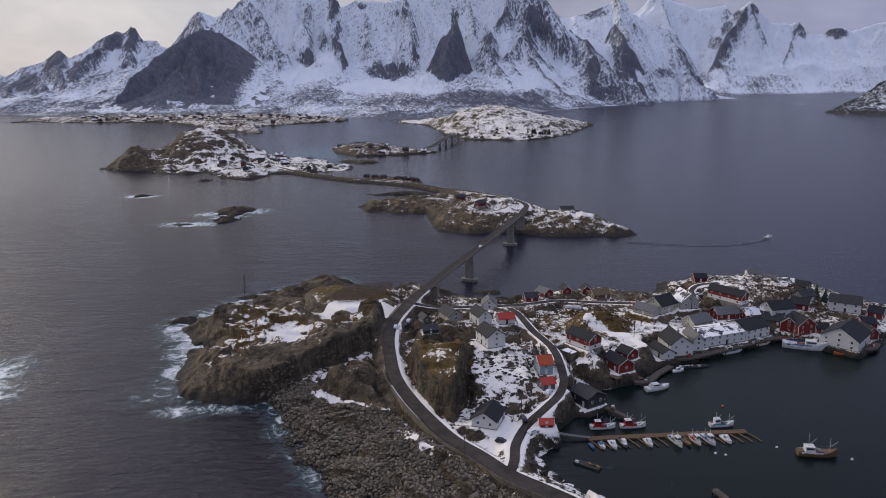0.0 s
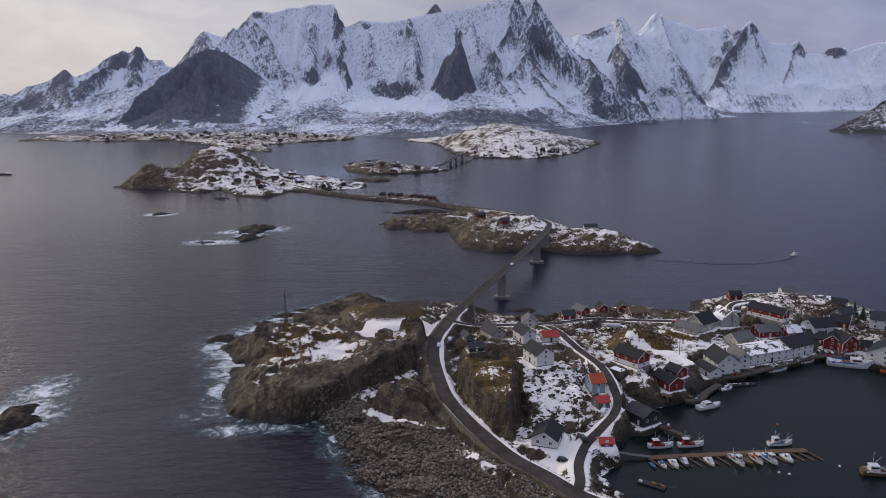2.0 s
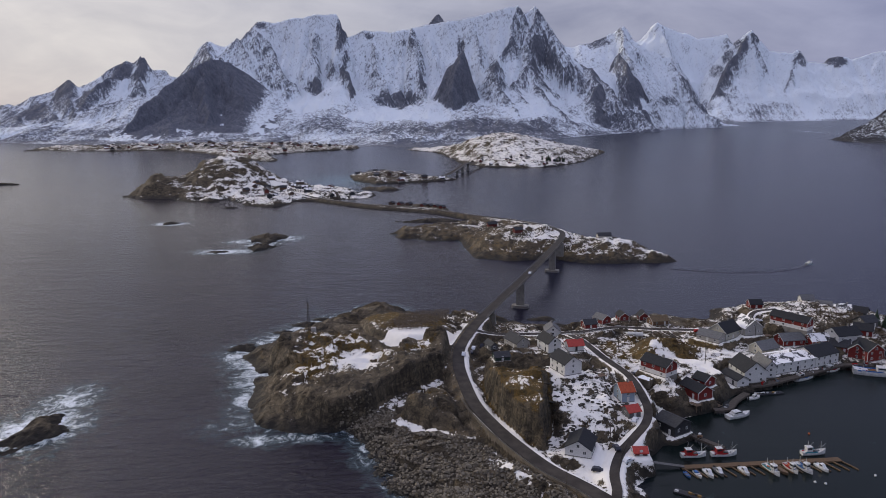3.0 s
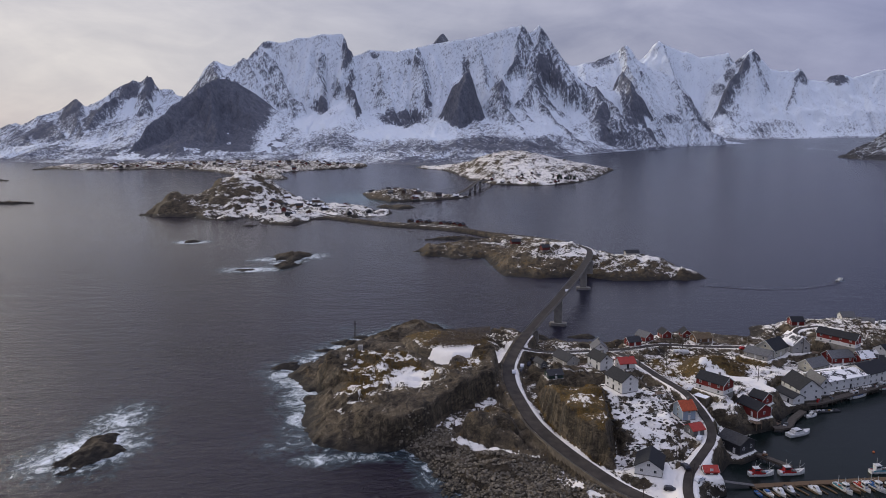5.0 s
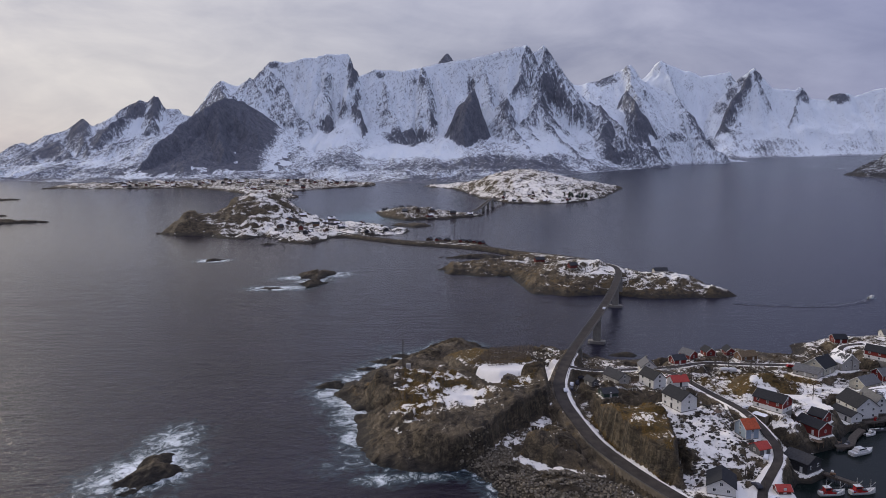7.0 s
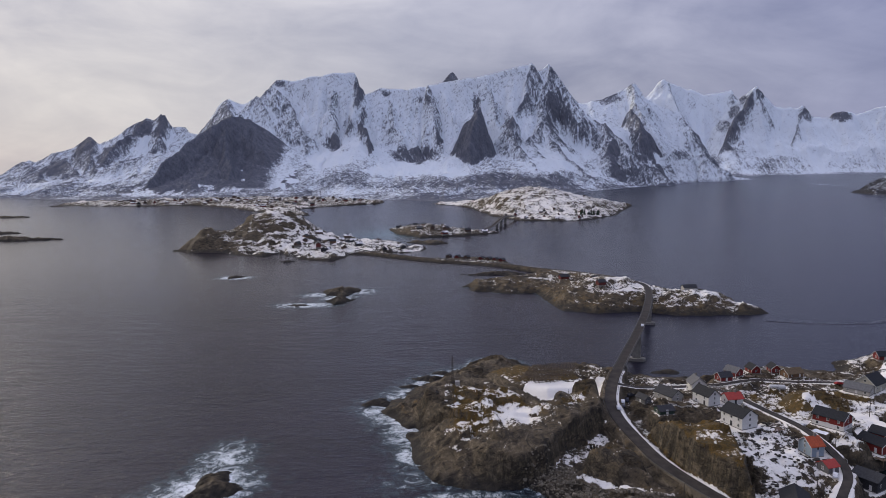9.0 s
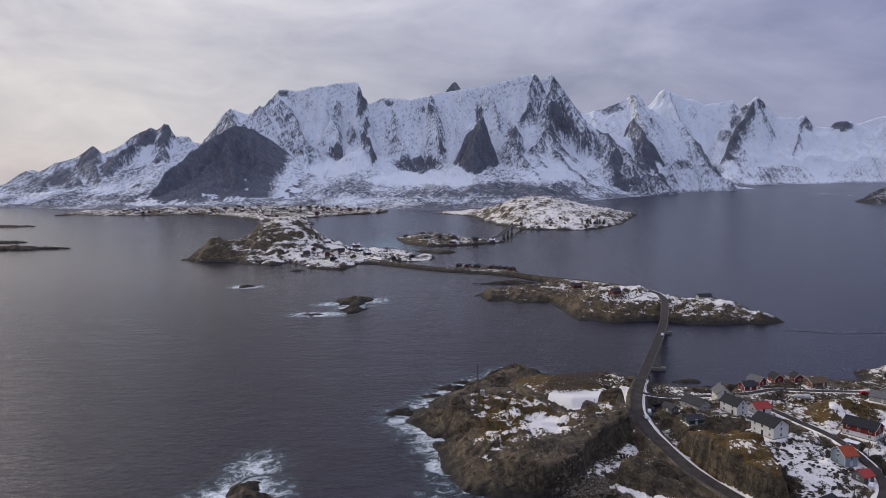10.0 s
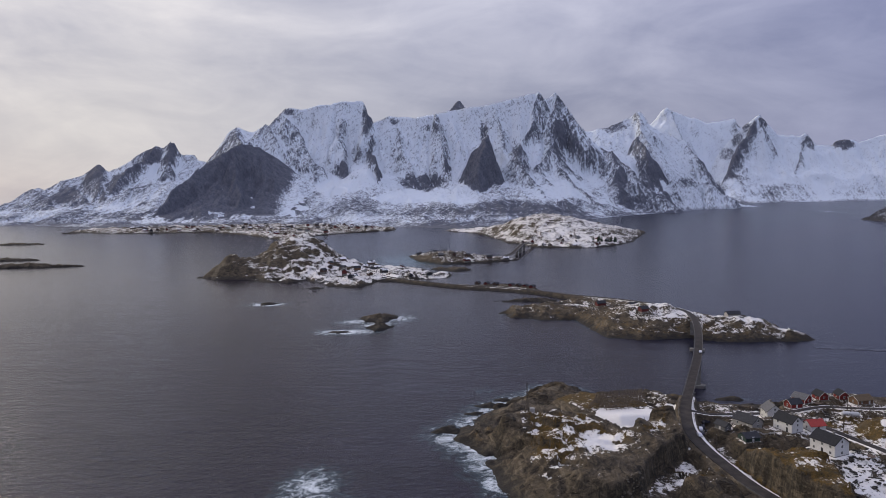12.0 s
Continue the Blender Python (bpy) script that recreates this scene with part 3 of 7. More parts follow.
def land(x, y, roads=True):
    """Height of the fishing village's island, with snow and grass."""
    cd = inside_distance(x, y, COAST)
    d = cd + 3.0 * fbm(x, y, 18, 4, 3) + 1.2 * fbm(x, y, 4, 3, 8)
    z = np.where(d > 0, 4.6 * (1 - np.exp(-np.maximum(d, 0) / 9)), d * 0.55)
    east = smooth(x, 55, 80)
    kd = inside_distance(x, y, KNOLL)
    crown = np.clip(13.6 + (y - 285) * 0.05, 11.5, 15.5) - 0.20 * np.maximum(-82 - x, 0) * smooth(y, 335, 290) + 1.5 * np.exp(-(((x + 99) / 10) ** 2 + ((y - 332) / 9) ** 2))
    crown = crown - 2.6 * np.exp(-(((x + 71) / 15) ** 2 + ((y - 303) / 13) ** 2)) + 2.6 * np.exp(-(((x + 36) / 7) ** 2 + ((y - 322) / 9) ** 2))
    slope = 2.6 + (5 + 13 * smooth(y, 330, 300)) * smooth(x, -72, -100)
    z = np.maximum(z, mound(x, y, KNOLL, 1.0, slope, 1.6, 11, 1.0, 1.2) * np.maximum(crown, 1.0))
    z = np.maximum(z, mound(x, y, LOW_ROCK, 10.0, 8, 1.2, 21))
    z = np.maximum(z, mound(x, y, BACK_ROCK, 6.5, 14, 3, 31))
    z = np.maximum(z, mound(x, y, FIELD, 9.0, 12, 2, 41))
    z = np.maximum(z, mound(x, y, CLIFF_KNOLL, 1.0, 3.6, 1.8, 51, 1.0, 2.2) * (17.5 + 3.5 * np.exp(-(((x - 3) / 8) ** 2 + ((y - 258) / 11) ** 2)) - 6.0 * smooth(y, 270, 294)))
    z = np.maximum(z, mound(x, y, SNOW_SLOPE, 1.0, 7.0, 2.0, 53) * np.clip(6.6 + (y - 236) * 0.15, 6, 14))
    z = np.maximum(z, mound(x, y, [(-18, 300), (12, 292), (40, 286), (44, 330), (26, 348), (-8, 345), (-22, 332)], 11.5, 14, 1, 61))
    z = np.maximum(z, mound(x, y, TERRACE, 8.0, 7, 2, 66))
    z = np.maximum(z, mound(x, y, GRASS_HILL, 12.0, 27, 4, 71))
    z = np.maximum(z, mound(x, y, EAST_HILL, 11.0, 26, 3, 81))
    crag = (ridged(x, y, 20, 4, 91) - 0.5) * 1.6 + fbm(x, y, 5, 4, 92) * 0.6
    wx, wy = x + 2.5 * fbm(x, y, 9, 3, 87), y + 2.5 * fbm(x, y, 9, 3, 88)
    slabs = facets(wx * 0.75 + wy * 0.35, wy, 11, 0.24, 93) + facets(wx, wy, 4.6, 0.16, 94)
    rough = smooth(d, -3, 3)
    z = z + (crag + slabs) * rough * np.where(inside_distance(x, y, FIELD) > 4, 0.12, 1.0) * (1 - 0.55 * east) * (1 + 0.5 * smooth(x, -74, -92) * smooth(cd, 2, 9) * (y < 345)) * (1 - 0.4 * smooth(inside_distance(x, y, GRASS_HILL), 0, 8))
    snow = np.full(x.shape, 0.38) + 0.08 * fbm(x, y, 40, 3, 95)
    grass = np.full(x.shape, 0.22)
    grass = np.where(kd > 0, -0.15 + 0.95 * smooth(kd, 4, 12) * smooth(y - 0.5 * x, 318, 340) * smooth(x, -110, -94), grass)
    snow = np.where(kd > 0, 0.12 + 0.30 * smooth(kd, 4, 13) * smooth(y - 0.5 * x, 312, 335), snow)
    snow = snow + 0.36 * np.exp(-(((x + 72) / 10) ** 2 + ((y - 302) / 10) ** 2))
    snow = np.where(x < -104, snow - 0.4, snow)
    back = inside_distance(x, y, BACK_ROCK) > -4
    snow = np.where(back, 0.0, snow)
    grass = np.where(back, -0.2, grass)
    snow = np.where(inside_distance(x, y, LOW_ROCK) > 0, 0.20, snow)
    snow = np.maximum(snow, 1.6 * smooth(inside_distance(x, y, [(-68, 348), (-57, 329), (-48, 327), (-40, 338), (-31, 336), (-26, 326), (-19, 350), (-17, 374), (-28, 374), (-31, 356), (-44, 358), (-60, 357)]) + 2 * fbm(x, y, 9, 3, 5), -1, 3))
    rk = inside_distance(x, y, [(-67, 358), (-44, 359), (-34, 362), (-27, 380), (-40, 396), (-66, 396), (-80, 382)])
    snow = np.where(rk > 0, 0.20, snow)
    grass = np.where(rk > 0, 0.7, grass)
    g = inside_distance(x, y, CLIFF_KNOLL)
    grass = np.where(g > 0, 0.62, grass)
    snow = np.where(g > 0, 0.20, snow)
    sl = inside_distance(x, y, SNOW_SLOPE)
    snow = np.where((sl > 0) & (g <= 0), 0.56, snow)
    gh = inside_distance(x, y, GRASS_HILL)
    grass = np.where(gh > 0, 0.70, grass)
    snow = np.where(gh > 3, 0.36 + 0.10 * smooth(x, 60, 84), snow)
    snow = np.where((inside_distance(x, y, TERRACE) > 1) & (gh < 6), 0.53, snow)
    snow = snow + 0.16 * np.exp(-(((x - 74) / 17) ** 2 + ((y - 296) / 15) ** 2)) + 0.3 * np.exp(-(((x - 100) / 12) ** 2 + ((y - 322) / 10) ** 2))
    eh = inside_distance(x, y, EAST_HILL)
    snow = np.where(eh > 8, 0.36, snow)
    # scoured northern shore, snowy slope down to the harbour
    snow = np.where((y > 366) & (x > -12) & (x < 128) & (cd < 30), 0.24 + 0.1 * fbm(x, y, 20, 3, 44), snow)
    strip = smooth(x, 26, 34) * smooth(x, 84, 70) * smooth(y, 292, 280)
    snow = np.maximum(snow, 0.55 * strip)
    # boulder beach stays bare but for drifts
    bd = inside_distance(x, y, BEACH)
    snow = np.where(bd > 0, 0.0 + 0.62 * np.exp(-(((x + 12) / 8) ** 2 + ((y - 222) / 9) ** 2)) + 0.8 * np.exp(-(((x + 34) / 9) ** 2 + ((y - 256) / 5) ** 2)), snow)
    snow = snow + 0.44 * drift(x, y)
    grass = np.where(bd > 0, -0.4, grass)
    snow = np.where((cd < 7) & (x < 20), np.minimum(snow, 0.05), snow)
    if roads:
        for line, half in ROADS:
            rd, rz = line_distance(x, y, line)
            f = smooth(rd, np.where(bd > -7, half + 1.9, half + 5.0), half + 0.8)
            z = z * (1 - f) + (rz - 0.18) * f
            wide, left = np.full(x.shape, 2.6), np.zeros(x.shape, bool)
            if line is MAIN_ROAD:
                left = x < np.interp(y, [q[1] for q in line], [q[0] for q in line])
                wide = np.where(left, 0.9, np.where((y > 225) & (y < 320), 6.5, 2.6))
            if line is MAIN_ROAD:
                snow = np.where(left & (rd < half + 2.2), np.minimum(snow, 0.08), snow)
            verge = smooth(rd, half + wide, half + 0.6)
            snow = np.maximum(snow, (0.95 + 0.4 * fbm(x, y, 12, 3, 97)) * verge * np.where((line is MAIN_ROAD), np.where((bd > -4) | ((y > 255) & left), 0.2, 0.85), 0.6))
        for kind, px_, py_, pz, turn, length, width, *rest in PLOTS:
            c, s = math.cos(radians(turn)), math.sin(radians(turn))
            u, v = (x - px_) * c + (y - py_) * s, -(x - px_) * s + (y - py_) * c
            q = np.hypot(np.maximum(np.abs(u) - length / 2, 0), np.maximum(np.abs(v) - width / 2, 0))
            f = smooth(q, 4.5, 0.8)
            z = z * (1 - f) + (pz - 0.05) * f
            snow = np.maximum(snow, (0.44 + 0.30 * fbm(x, y, 6, 2, 98)) * smooth(q, 6, 2) * (pz > 2.6))
        track, _ = line_distance(x, y, [(68, 326), (74, 317), (79, 308), (86, 300), (92, 295)])
        snow = snow + 0.5 * smooth(track, 5, 2) - 0.22 * smooth(np.abs(track - 9), 5, 1) * (x > 66)
        yard = np.exp(-(((x - 22) / 9) ** 2 + ((y - 219) / 12) ** 2)) + np.exp(-(((x - 36) / 6) ** 2 + ((y - 228) / 9) ** 2))
        snow = snow + 0.8 * yard
    return z, dict(snow=snow, grass=grass)


ISLAND_STEP = 0.95
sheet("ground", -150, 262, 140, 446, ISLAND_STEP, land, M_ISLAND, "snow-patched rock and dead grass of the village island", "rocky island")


def ground_z(x, y):
    return float(land(np.array([[float(x)]]), np.array([[float(y)]]))[0][0, 0])


def islet(outline, hills, snow=0.3, grass=0.3, low=3.0, reach=9.0, crag=2.0, size=22, seed=0, road=None, sink=0.5, lee=None):
    """Height function of a low rocky island with mounds (x, y, rx, ry, height). lee: more snow east of x by so much over so many metres."""
    def heights(x, y):
        d = inside_distance(x, y, outline) + size * 0.16 * fbm(x, y, size, 4, seed)
        z = np.where(d > 0, low * (1 - np.exp(-np.maximum(d, 0) / reach)), d * sink)
        for hx, hy, rx, ry, top in hills:
            r = ((x - hx) / rx) ** 2 + ((y - hy) / ry) ** 2
            z = z + top * np.exp(-r) * smooth(d, -2, max(reach, size * (0.6 if size < 40 else 1.3)))
        z = z + ((ridged(x, y, size, 5, seed + 5) - 0.5) * 2 + fbm(x, y, size * 0.3, 3, seed + 7) * 0.6) * crag * smooth(d, -1, reach * 0.6)
        z = z + (facets(x, y, size * 0.45, 0.4, seed + 11) + facets(x, y, size * 0.2, 0.3, seed + 15)) * min(crag * 0.16, 0.45) * smooth(d, -1, reach)
        sn = np.full(x.shape, snow) + 0.12 * fbm(x, y, size * 2, 3, seed + 9) - 0.5 * smooth(d, 5, 0)
        gr = np.full(x.shape, grass)
        if lee:
            sn = sn + lee[2] * np.clip((x - lee[0]) / lee[3], -1.2, 1) + 0.02 * smooth(y, lee[1], lee[1] - 40) - 0.10 * smooth(z, 14, 6)
        if road:
            rd, rz = line_distance(x, y, road)
            f = smooth(rd, 9, 4.2)
            z = z * (1 - f) + (rz - 0.2) * f
            sn = sn + 0.12 * smooth(rd, 8, 5)
        return z, dict(snow=sn, grass=gr)
    return heights


TOPP = [(-94, 684), (-80, 660), (-52, 645), (-25, 646), (-20, 612), (-16, 591), (-9, 568), (14, 557), (32, 559), (53, 562), (71, 547), (89, 544), (111, 547),
        (129, 546), (147, 551), (141, 570), (128, 600), (110, 632), (92, 652), (76, 690), (52, 722), (18, 758), (-12, 762), (-30, 735), (-60, 726)]
sheet("bridge_island", -110, 160, 530, 780, 2.0,
      islet(TOPP, [(22, 615, 34, 40, 12), (52, 610, 22, 35, 8), (98, 580, 34, 28, 9), (-50, 680, 30, 22, 5)], 0.43, 0.30, 4.0, 8, 2.6, 22, 100, ISLE_ROAD, 0.5, (20, 540, 0.10, 60)),
      M_ISLAND, "low bare-rock island with dead grass and snow patches", "island")
SAK = [(-497, 994), (-470, 972), (-421, 968), (-387, 938), (-350, 930), (-335, 952), (-300, 900), (-255, 872), (-238, 905), (-225, 937), (-190, 940), (-145, 950),
       (-140, 985), (-160, 1020), (-200, 1062), (-260, 1085), (-290, 1120), (-310, 1165), (-360, 1190), (-430, 1170), (-470, 1090)]
HUMPS = [(-372, 1075, 62, 62, 48), (-452, 1012, 26, 34, 22), (-330, 1010, 40, 40, 4)]
sheet("hilly_island", -520, -130, 850, 1210, 3.0,
      islet(SAK, HUMPS, 0.45, 0.0, 4.5, 8, 4.5, 34, 200, ISLE_ROAD, 0.5, (-390, 1010, 0.17, 60)),
      M_ISLAND, "rocky island with a steep snow-streaked hill", "island")
CAUSE = [(-260, 935), (-205, 925), (-168, 888), (-122, 850), (-74, 824), (-36, 798), (-6, 758), (10, 770), (-30, 815), (-36, 850), (-48, 872), (-80, 880), (-110, 872), (-150, 890), (-200, 945)]
sheet("causeway", -270, 20, 740, 960, 2.5, islet(CAUSE, [], 0.22, 0.1, 3.2, 4, 1.4, 12, 300, ISLE_ROAD), M_ISLAND, "narrow stone causeway with brown grass banks", "causeway")
sheet("small_island", -250, 0, 1090, 1320, 3.0,
      islet([(-216, 1270), (-196, 1180), (-154, 1125), (-92, 1137), (-26, 1178), (-20, 1196), (-60, 1210), (-95, 1250), (-150, 1290)], [(-150, 1200, 45, 45, 11)], 0.40, 0.15, 4, 6, 2.5, 26, 400),
      M_ISLAND, "small built-up rocky island with brown grass and snow", "island")
sheet("skerry", -185, -95, 1010, 1085, 3.0, islet([(-170, 1062), (-132, 1028), (-108, 1044), (-128, 1070)], [], -0.2, 0.2, 4, 6, 1.5, 18, 450), M_ISLAND, "low bare rock in the sound", "skerry")
HILL_H = islet([(-165, 1985), (-75, 1850), (-16, 1530), (30, 1412), (127, 1376), (186, 1420), (247, 1520), (345, 1790), (330, 1880), (220, 1960), (90, 2010), (-60, 2040)],
            [(75, 1760, 110, 170, 40), (190, 1720, 120, 160, 16), (120, 1560, 110, 110, 8)], 0.48, -0.4, 5, 7, 3, 46, 500)
sheet("white_hill", -200, 400, 1340, 2080, 6.0, HILL_H,
      M_ISLAND, "low rounded snow-covered hill by the sound", "hill")
TOWN_H = islet([(-1330, 2195), (-1162, 2092), (-983, 2066), (-855, 2072), (-722, 1940), (-520, 1680), (-453, 1605), (-433, 1640), (-500, 1800), (-490, 1860), (-420, 1945), (-300, 2042),
             (-320, 2140), (-420, 2230), (-520, 2300), (-560, 2400), (-800, 2440), (-1000, 2420), (-1330, 2330)], [(-700, 2200, 160, 100, 6), (-1000, 2150, 200, 60, 6)], 0.37, -0.3, 4, 8, 3.5, 50, 600)
sheet("town_peninsula", -1420, -280, 1560, 2480, 8.0, TOWN_H,
      M_ISLAND, "flat snowy peninsula with a fishing town", "peninsula")
SKERRIES = [("skerry", (-206, 660, 18, 17, 5.2)), ("skerry", (-202, 618, 11, 10, 4.0)), ("skerry", (-234, 602, 9, 4, 1.0)), ("skerry", (-336, 756, 9, 6, 2.2)), ("skerry", (-308, 873, 8, 5, 2)),
            ("skerry", (-191, 257, 8.5, 14, 3.8)), ("skerry", (-1190, 1690, 60, 20, 4)), ("skerry", (-960, 1292, 55, 16, 4.5)), ("skerry", (-850, 1172, 78, 14, 7)),
            ("skerry", (-1290, 2130, 26, 10, 3)), ("skerry", (-138, 352, 8, 5, 2.0)), ("skerry", (-116, 392, 7, 4, 1.4)), ("skerry", (24, 400, 7, 4, 1.5)), ("skerry", (-48, 756, 30, 9, 3.0)),
            ("skerry", (-124, 378, 4, 3, 1.2)), ("skerry", (-107, 402, 5, 3, 1.2))]


def skerry(x0, y0, rx, ry, top, seed):
    def heights(x, y):
        a = np.arctan2(y - y0, x - x0)
        r = np.hypot((x - x0) / rx, (y - y0) / ry) * (1 + 0.25 * np.sin(3 * a + seed) + 0.3 * fbm(x, y, min(rx, ry), 3, seed))
        w = x * 0.8 + y * 0.6
        v = y * 0.8 - x * 0.6
        near = min(rx, ry)
        z = top * (1 - r ** 1.4) + 0.55 * top * (ridged(w * 0.45, v, near * 0.62, 4, seed + 3) - 0.55) + 0.22 * top * (ridged(w * 0.5, v * 1.3, near * 0.22, 3, seed + 8) - 0.5)
        z = z + facets(x, y, near * 0.5, 0.3, seed + 4) * 0.5 * smooth(z, -0.5, 1.0)
        return z, dict(snow=np.full(x.shape, -0.6), grass=np.full(x.shape, -0.1 if top > 5 else -0.6))
    e = 1.5
    return sheet("skerry", x0 - rx * e, x0 + rx * e, y0 - ry * e, y0 + ry * e, max(0.5, min(rx, ry) / 22), heights, M_ISLAND,
                 "wet dark rock awash in the sea", "skerry", kind="", cut=-0.6)


for i, (_, v) in enumerate(SKERRIES):
    skerry(*v, 700 + 13 * i)

# ---- sea ----


def sea():
    fx = np.arange(-420, 262, 3.0)
    xs = np.concatenate([[-14000, -6000, -3000, -1800, -1200, -900, -700, -550], fx, [300, 380, 520, 800, 1300, 2200, 4000, 14000]])
    ys = np.concatenate([[-4000, -800, -100, 60, 110], np.arange(140, 780, 3.0), np.arange(800, 1500, 30), [1700, 2100, 2800, 4000, 8000, 14000]])
    gx, gy = np.meshgrid(xs, ys)
    cd = -inside_distance(gx, gy, COAST)
    west = smooth(gx, -40, -62) + 0.0
    foam = (0.70 + 0.03 * smooth(gx, -95, -115)) * smooth(cd, 15 + 12 * smooth(gx, -95, -115), 0) * west * (0.75 + 0.5 * fbm(gx, gy, 40, 2, 7))
    foam = np.maximum(foam, 0.60 * smooth(cd, 12, 1) * smooth(gy, 275, 262) * smooth(gx, -22, -34) * (0.8 + 0.4 * fbm(gx, gy, 30, 2, 9)))
    foam = np.maximum(foam, 0.4 * smooth(cd, 5, 0.5) * smooth(gx, 40, -40))
    foam = np.maximum(foam, 0.35 * np.exp(-(((gx - 26) / 14) ** 2 + ((gy - 398) / 7) ** 2)))
    for (x0, y0, rx, ry, k) in ((-194, 258, 21, 24, 1.02), (-205, 248, 16, 16, 0.8), (-196, 286, 16, 24, 0.76), (-205, 636, 22, 30, 0.8), (-190, 664, 26, 22, 0.78), (-228, 650, 22, 18, 0.74), (-228, 603, 34, 14, 0.95), (-336, 755, 24, 14, 1.05), (-308, 872, 14, 8, 0.6),
                                (-136, 352, 18, 14, 0.62), (-101, 249, 15, 7, 0.78), (-84, 250, 12, 6, 0.72), (-119, 287, 9, 18, 0.78), (-126, 314, 10, 15, 0.78), (-116, 262, 20, 16, 0.5), (-118, 420, 12, 18, 0.4), (-145, 425, 5, 14, 0.3)):
        foam = np.maximum(foam, k * np.exp(-((gx - x0) / rx) ** 2 - ((gy - y0) / ry) ** 2))
    topp = -inside_distance(gx, gy, TOPP)
    foam = np.maximum(foam, 0.38 * smooth(topp, 8, 1) * smooth(gx, 30, -20))
    calm = smooth(gx, 20, 50) * smooth(gy, 330, 300) * 1.0
    calm = np.maximum(calm, smooth(gx, -40, 60) * 0.92)
    shallow = 0.5 * np.exp(-(((gx + 215) / 60) ** 2 + ((gy - 1180) / 110) ** 2))
    wake, _ = line_distance(gx, gy, spline([(245, 540, 0), (224, 522, 0), (187, 512, 0), (137, 524, 0)], 8))
    calm = np.where(wake < 2.5, 0.2, calm)
    foam = np.maximum(foam, 0.8 * np.exp(-((gx - 243) / 4) ** 2 - ((gy - 538) / 5) ** 2))
    harbour = smooth(gx, 22, 40) * smooth(gy, 345, 315)
    lee = smooth(gy, 380, 900)
    # low swell on the open side
    z = 0.28 * fbm(gx * 0.4, gy, 26, 3, 77) * (1 - calm) * smooth(cd, 0, 10) * smooth(gy, 800, 600)
    nx, ny = len(xs), len(ys)
    idx = np.arange(nx * ny).reshape(ny, nx)
    q = np.stack([idx[:-1, :-1], idx[:-1, 1:], idx[1:, 1:], idx[1:, :-1]], -1).reshape(-1, 4)
    me = bpy.data.meshes.new("water")
    me.from_pydata(np.stack([gx.ravel(), gy.ravel(), z.ravel()], -1).tolist(), [], q.tolist())
    me.polygons.foreach_set("use_smooth", np.ones(len(q), bool))
    for key, v in (("foam", foam), ("calm", calm), ("shallow", shallow), ("harbour", harbour), ("lee", lee)):
        a = me.attributes.new(key, "FLOAT", "POINT")
        a.data.foreach_set("value", np.ascontiguousarray(v.ravel(), dtype=np.float32))
    me.materials.append(M_SEA)
    return tagged(new("water", me), "dark grey rippled sea with surf along the rocks", "sea", kind="structure")


sea()

# ---- mountains ----


def erode(z, step, rounds, rate, seed, soft):
    """Running water cuts gullies into the slopes; gives the new heights and how much water each place gathers."""
    ny, nx = z.shape
    r = np.random.default_rng(seed)
    z = z + r.normal(0, 0.25, z.shape)
    idx = np.arange(ny * nx).reshape(ny, nx)
    flow = np.ones(ny * nx)
    around = [(i, j) for i in (-1, 0, 1) for j in (-1, 0, 1) if i or j]
    for _ in range(rounds):
        best, rec = np.zeros((ny, nx)), idx.copy()
        drop = np.zeros((ny, nx))
        p = np.pad(z, 1, mode="edge")
        q = np.pad(idx, 1, mode="edge")
        for i, j in around:
            fall = z - p[1 + i:1 + i + ny, 1 + j:1 + j + nx]
            s = fall / (step * math.hypot(i, j))
            better = s > best
            best, drop = np.where(better, s, best), np.where(better, fall, drop)
            rec = np.where(better, q[1 + i:1 + i + ny, 1 + j:1 + j + nx], rec)
        rec = rec.ravel()
        moving = (rec != idx.ravel()).astype(float)
        for _ in range(14):
            flow = 1 + np.bincount(rec, flow * moving, ny * nx)
        cut = rate * soft * flow.reshape(ny, nx) ** 0.5 * best * step
        z = z - np.where(z > 2, np.minimum(cut, 0.42 * drop), 0)
    return z, np.log2(flow.reshape(ny, nx))


def blur(z, n):
    for _ in range(n):
        p = np.pad(z, 1, mode="edge")
        z = (p[:-2, 1:-1] + p[2:, 1:-1] + p[1:-1, :-2] + p[1:-1, 2:] + 2 * z) / 6
    return z


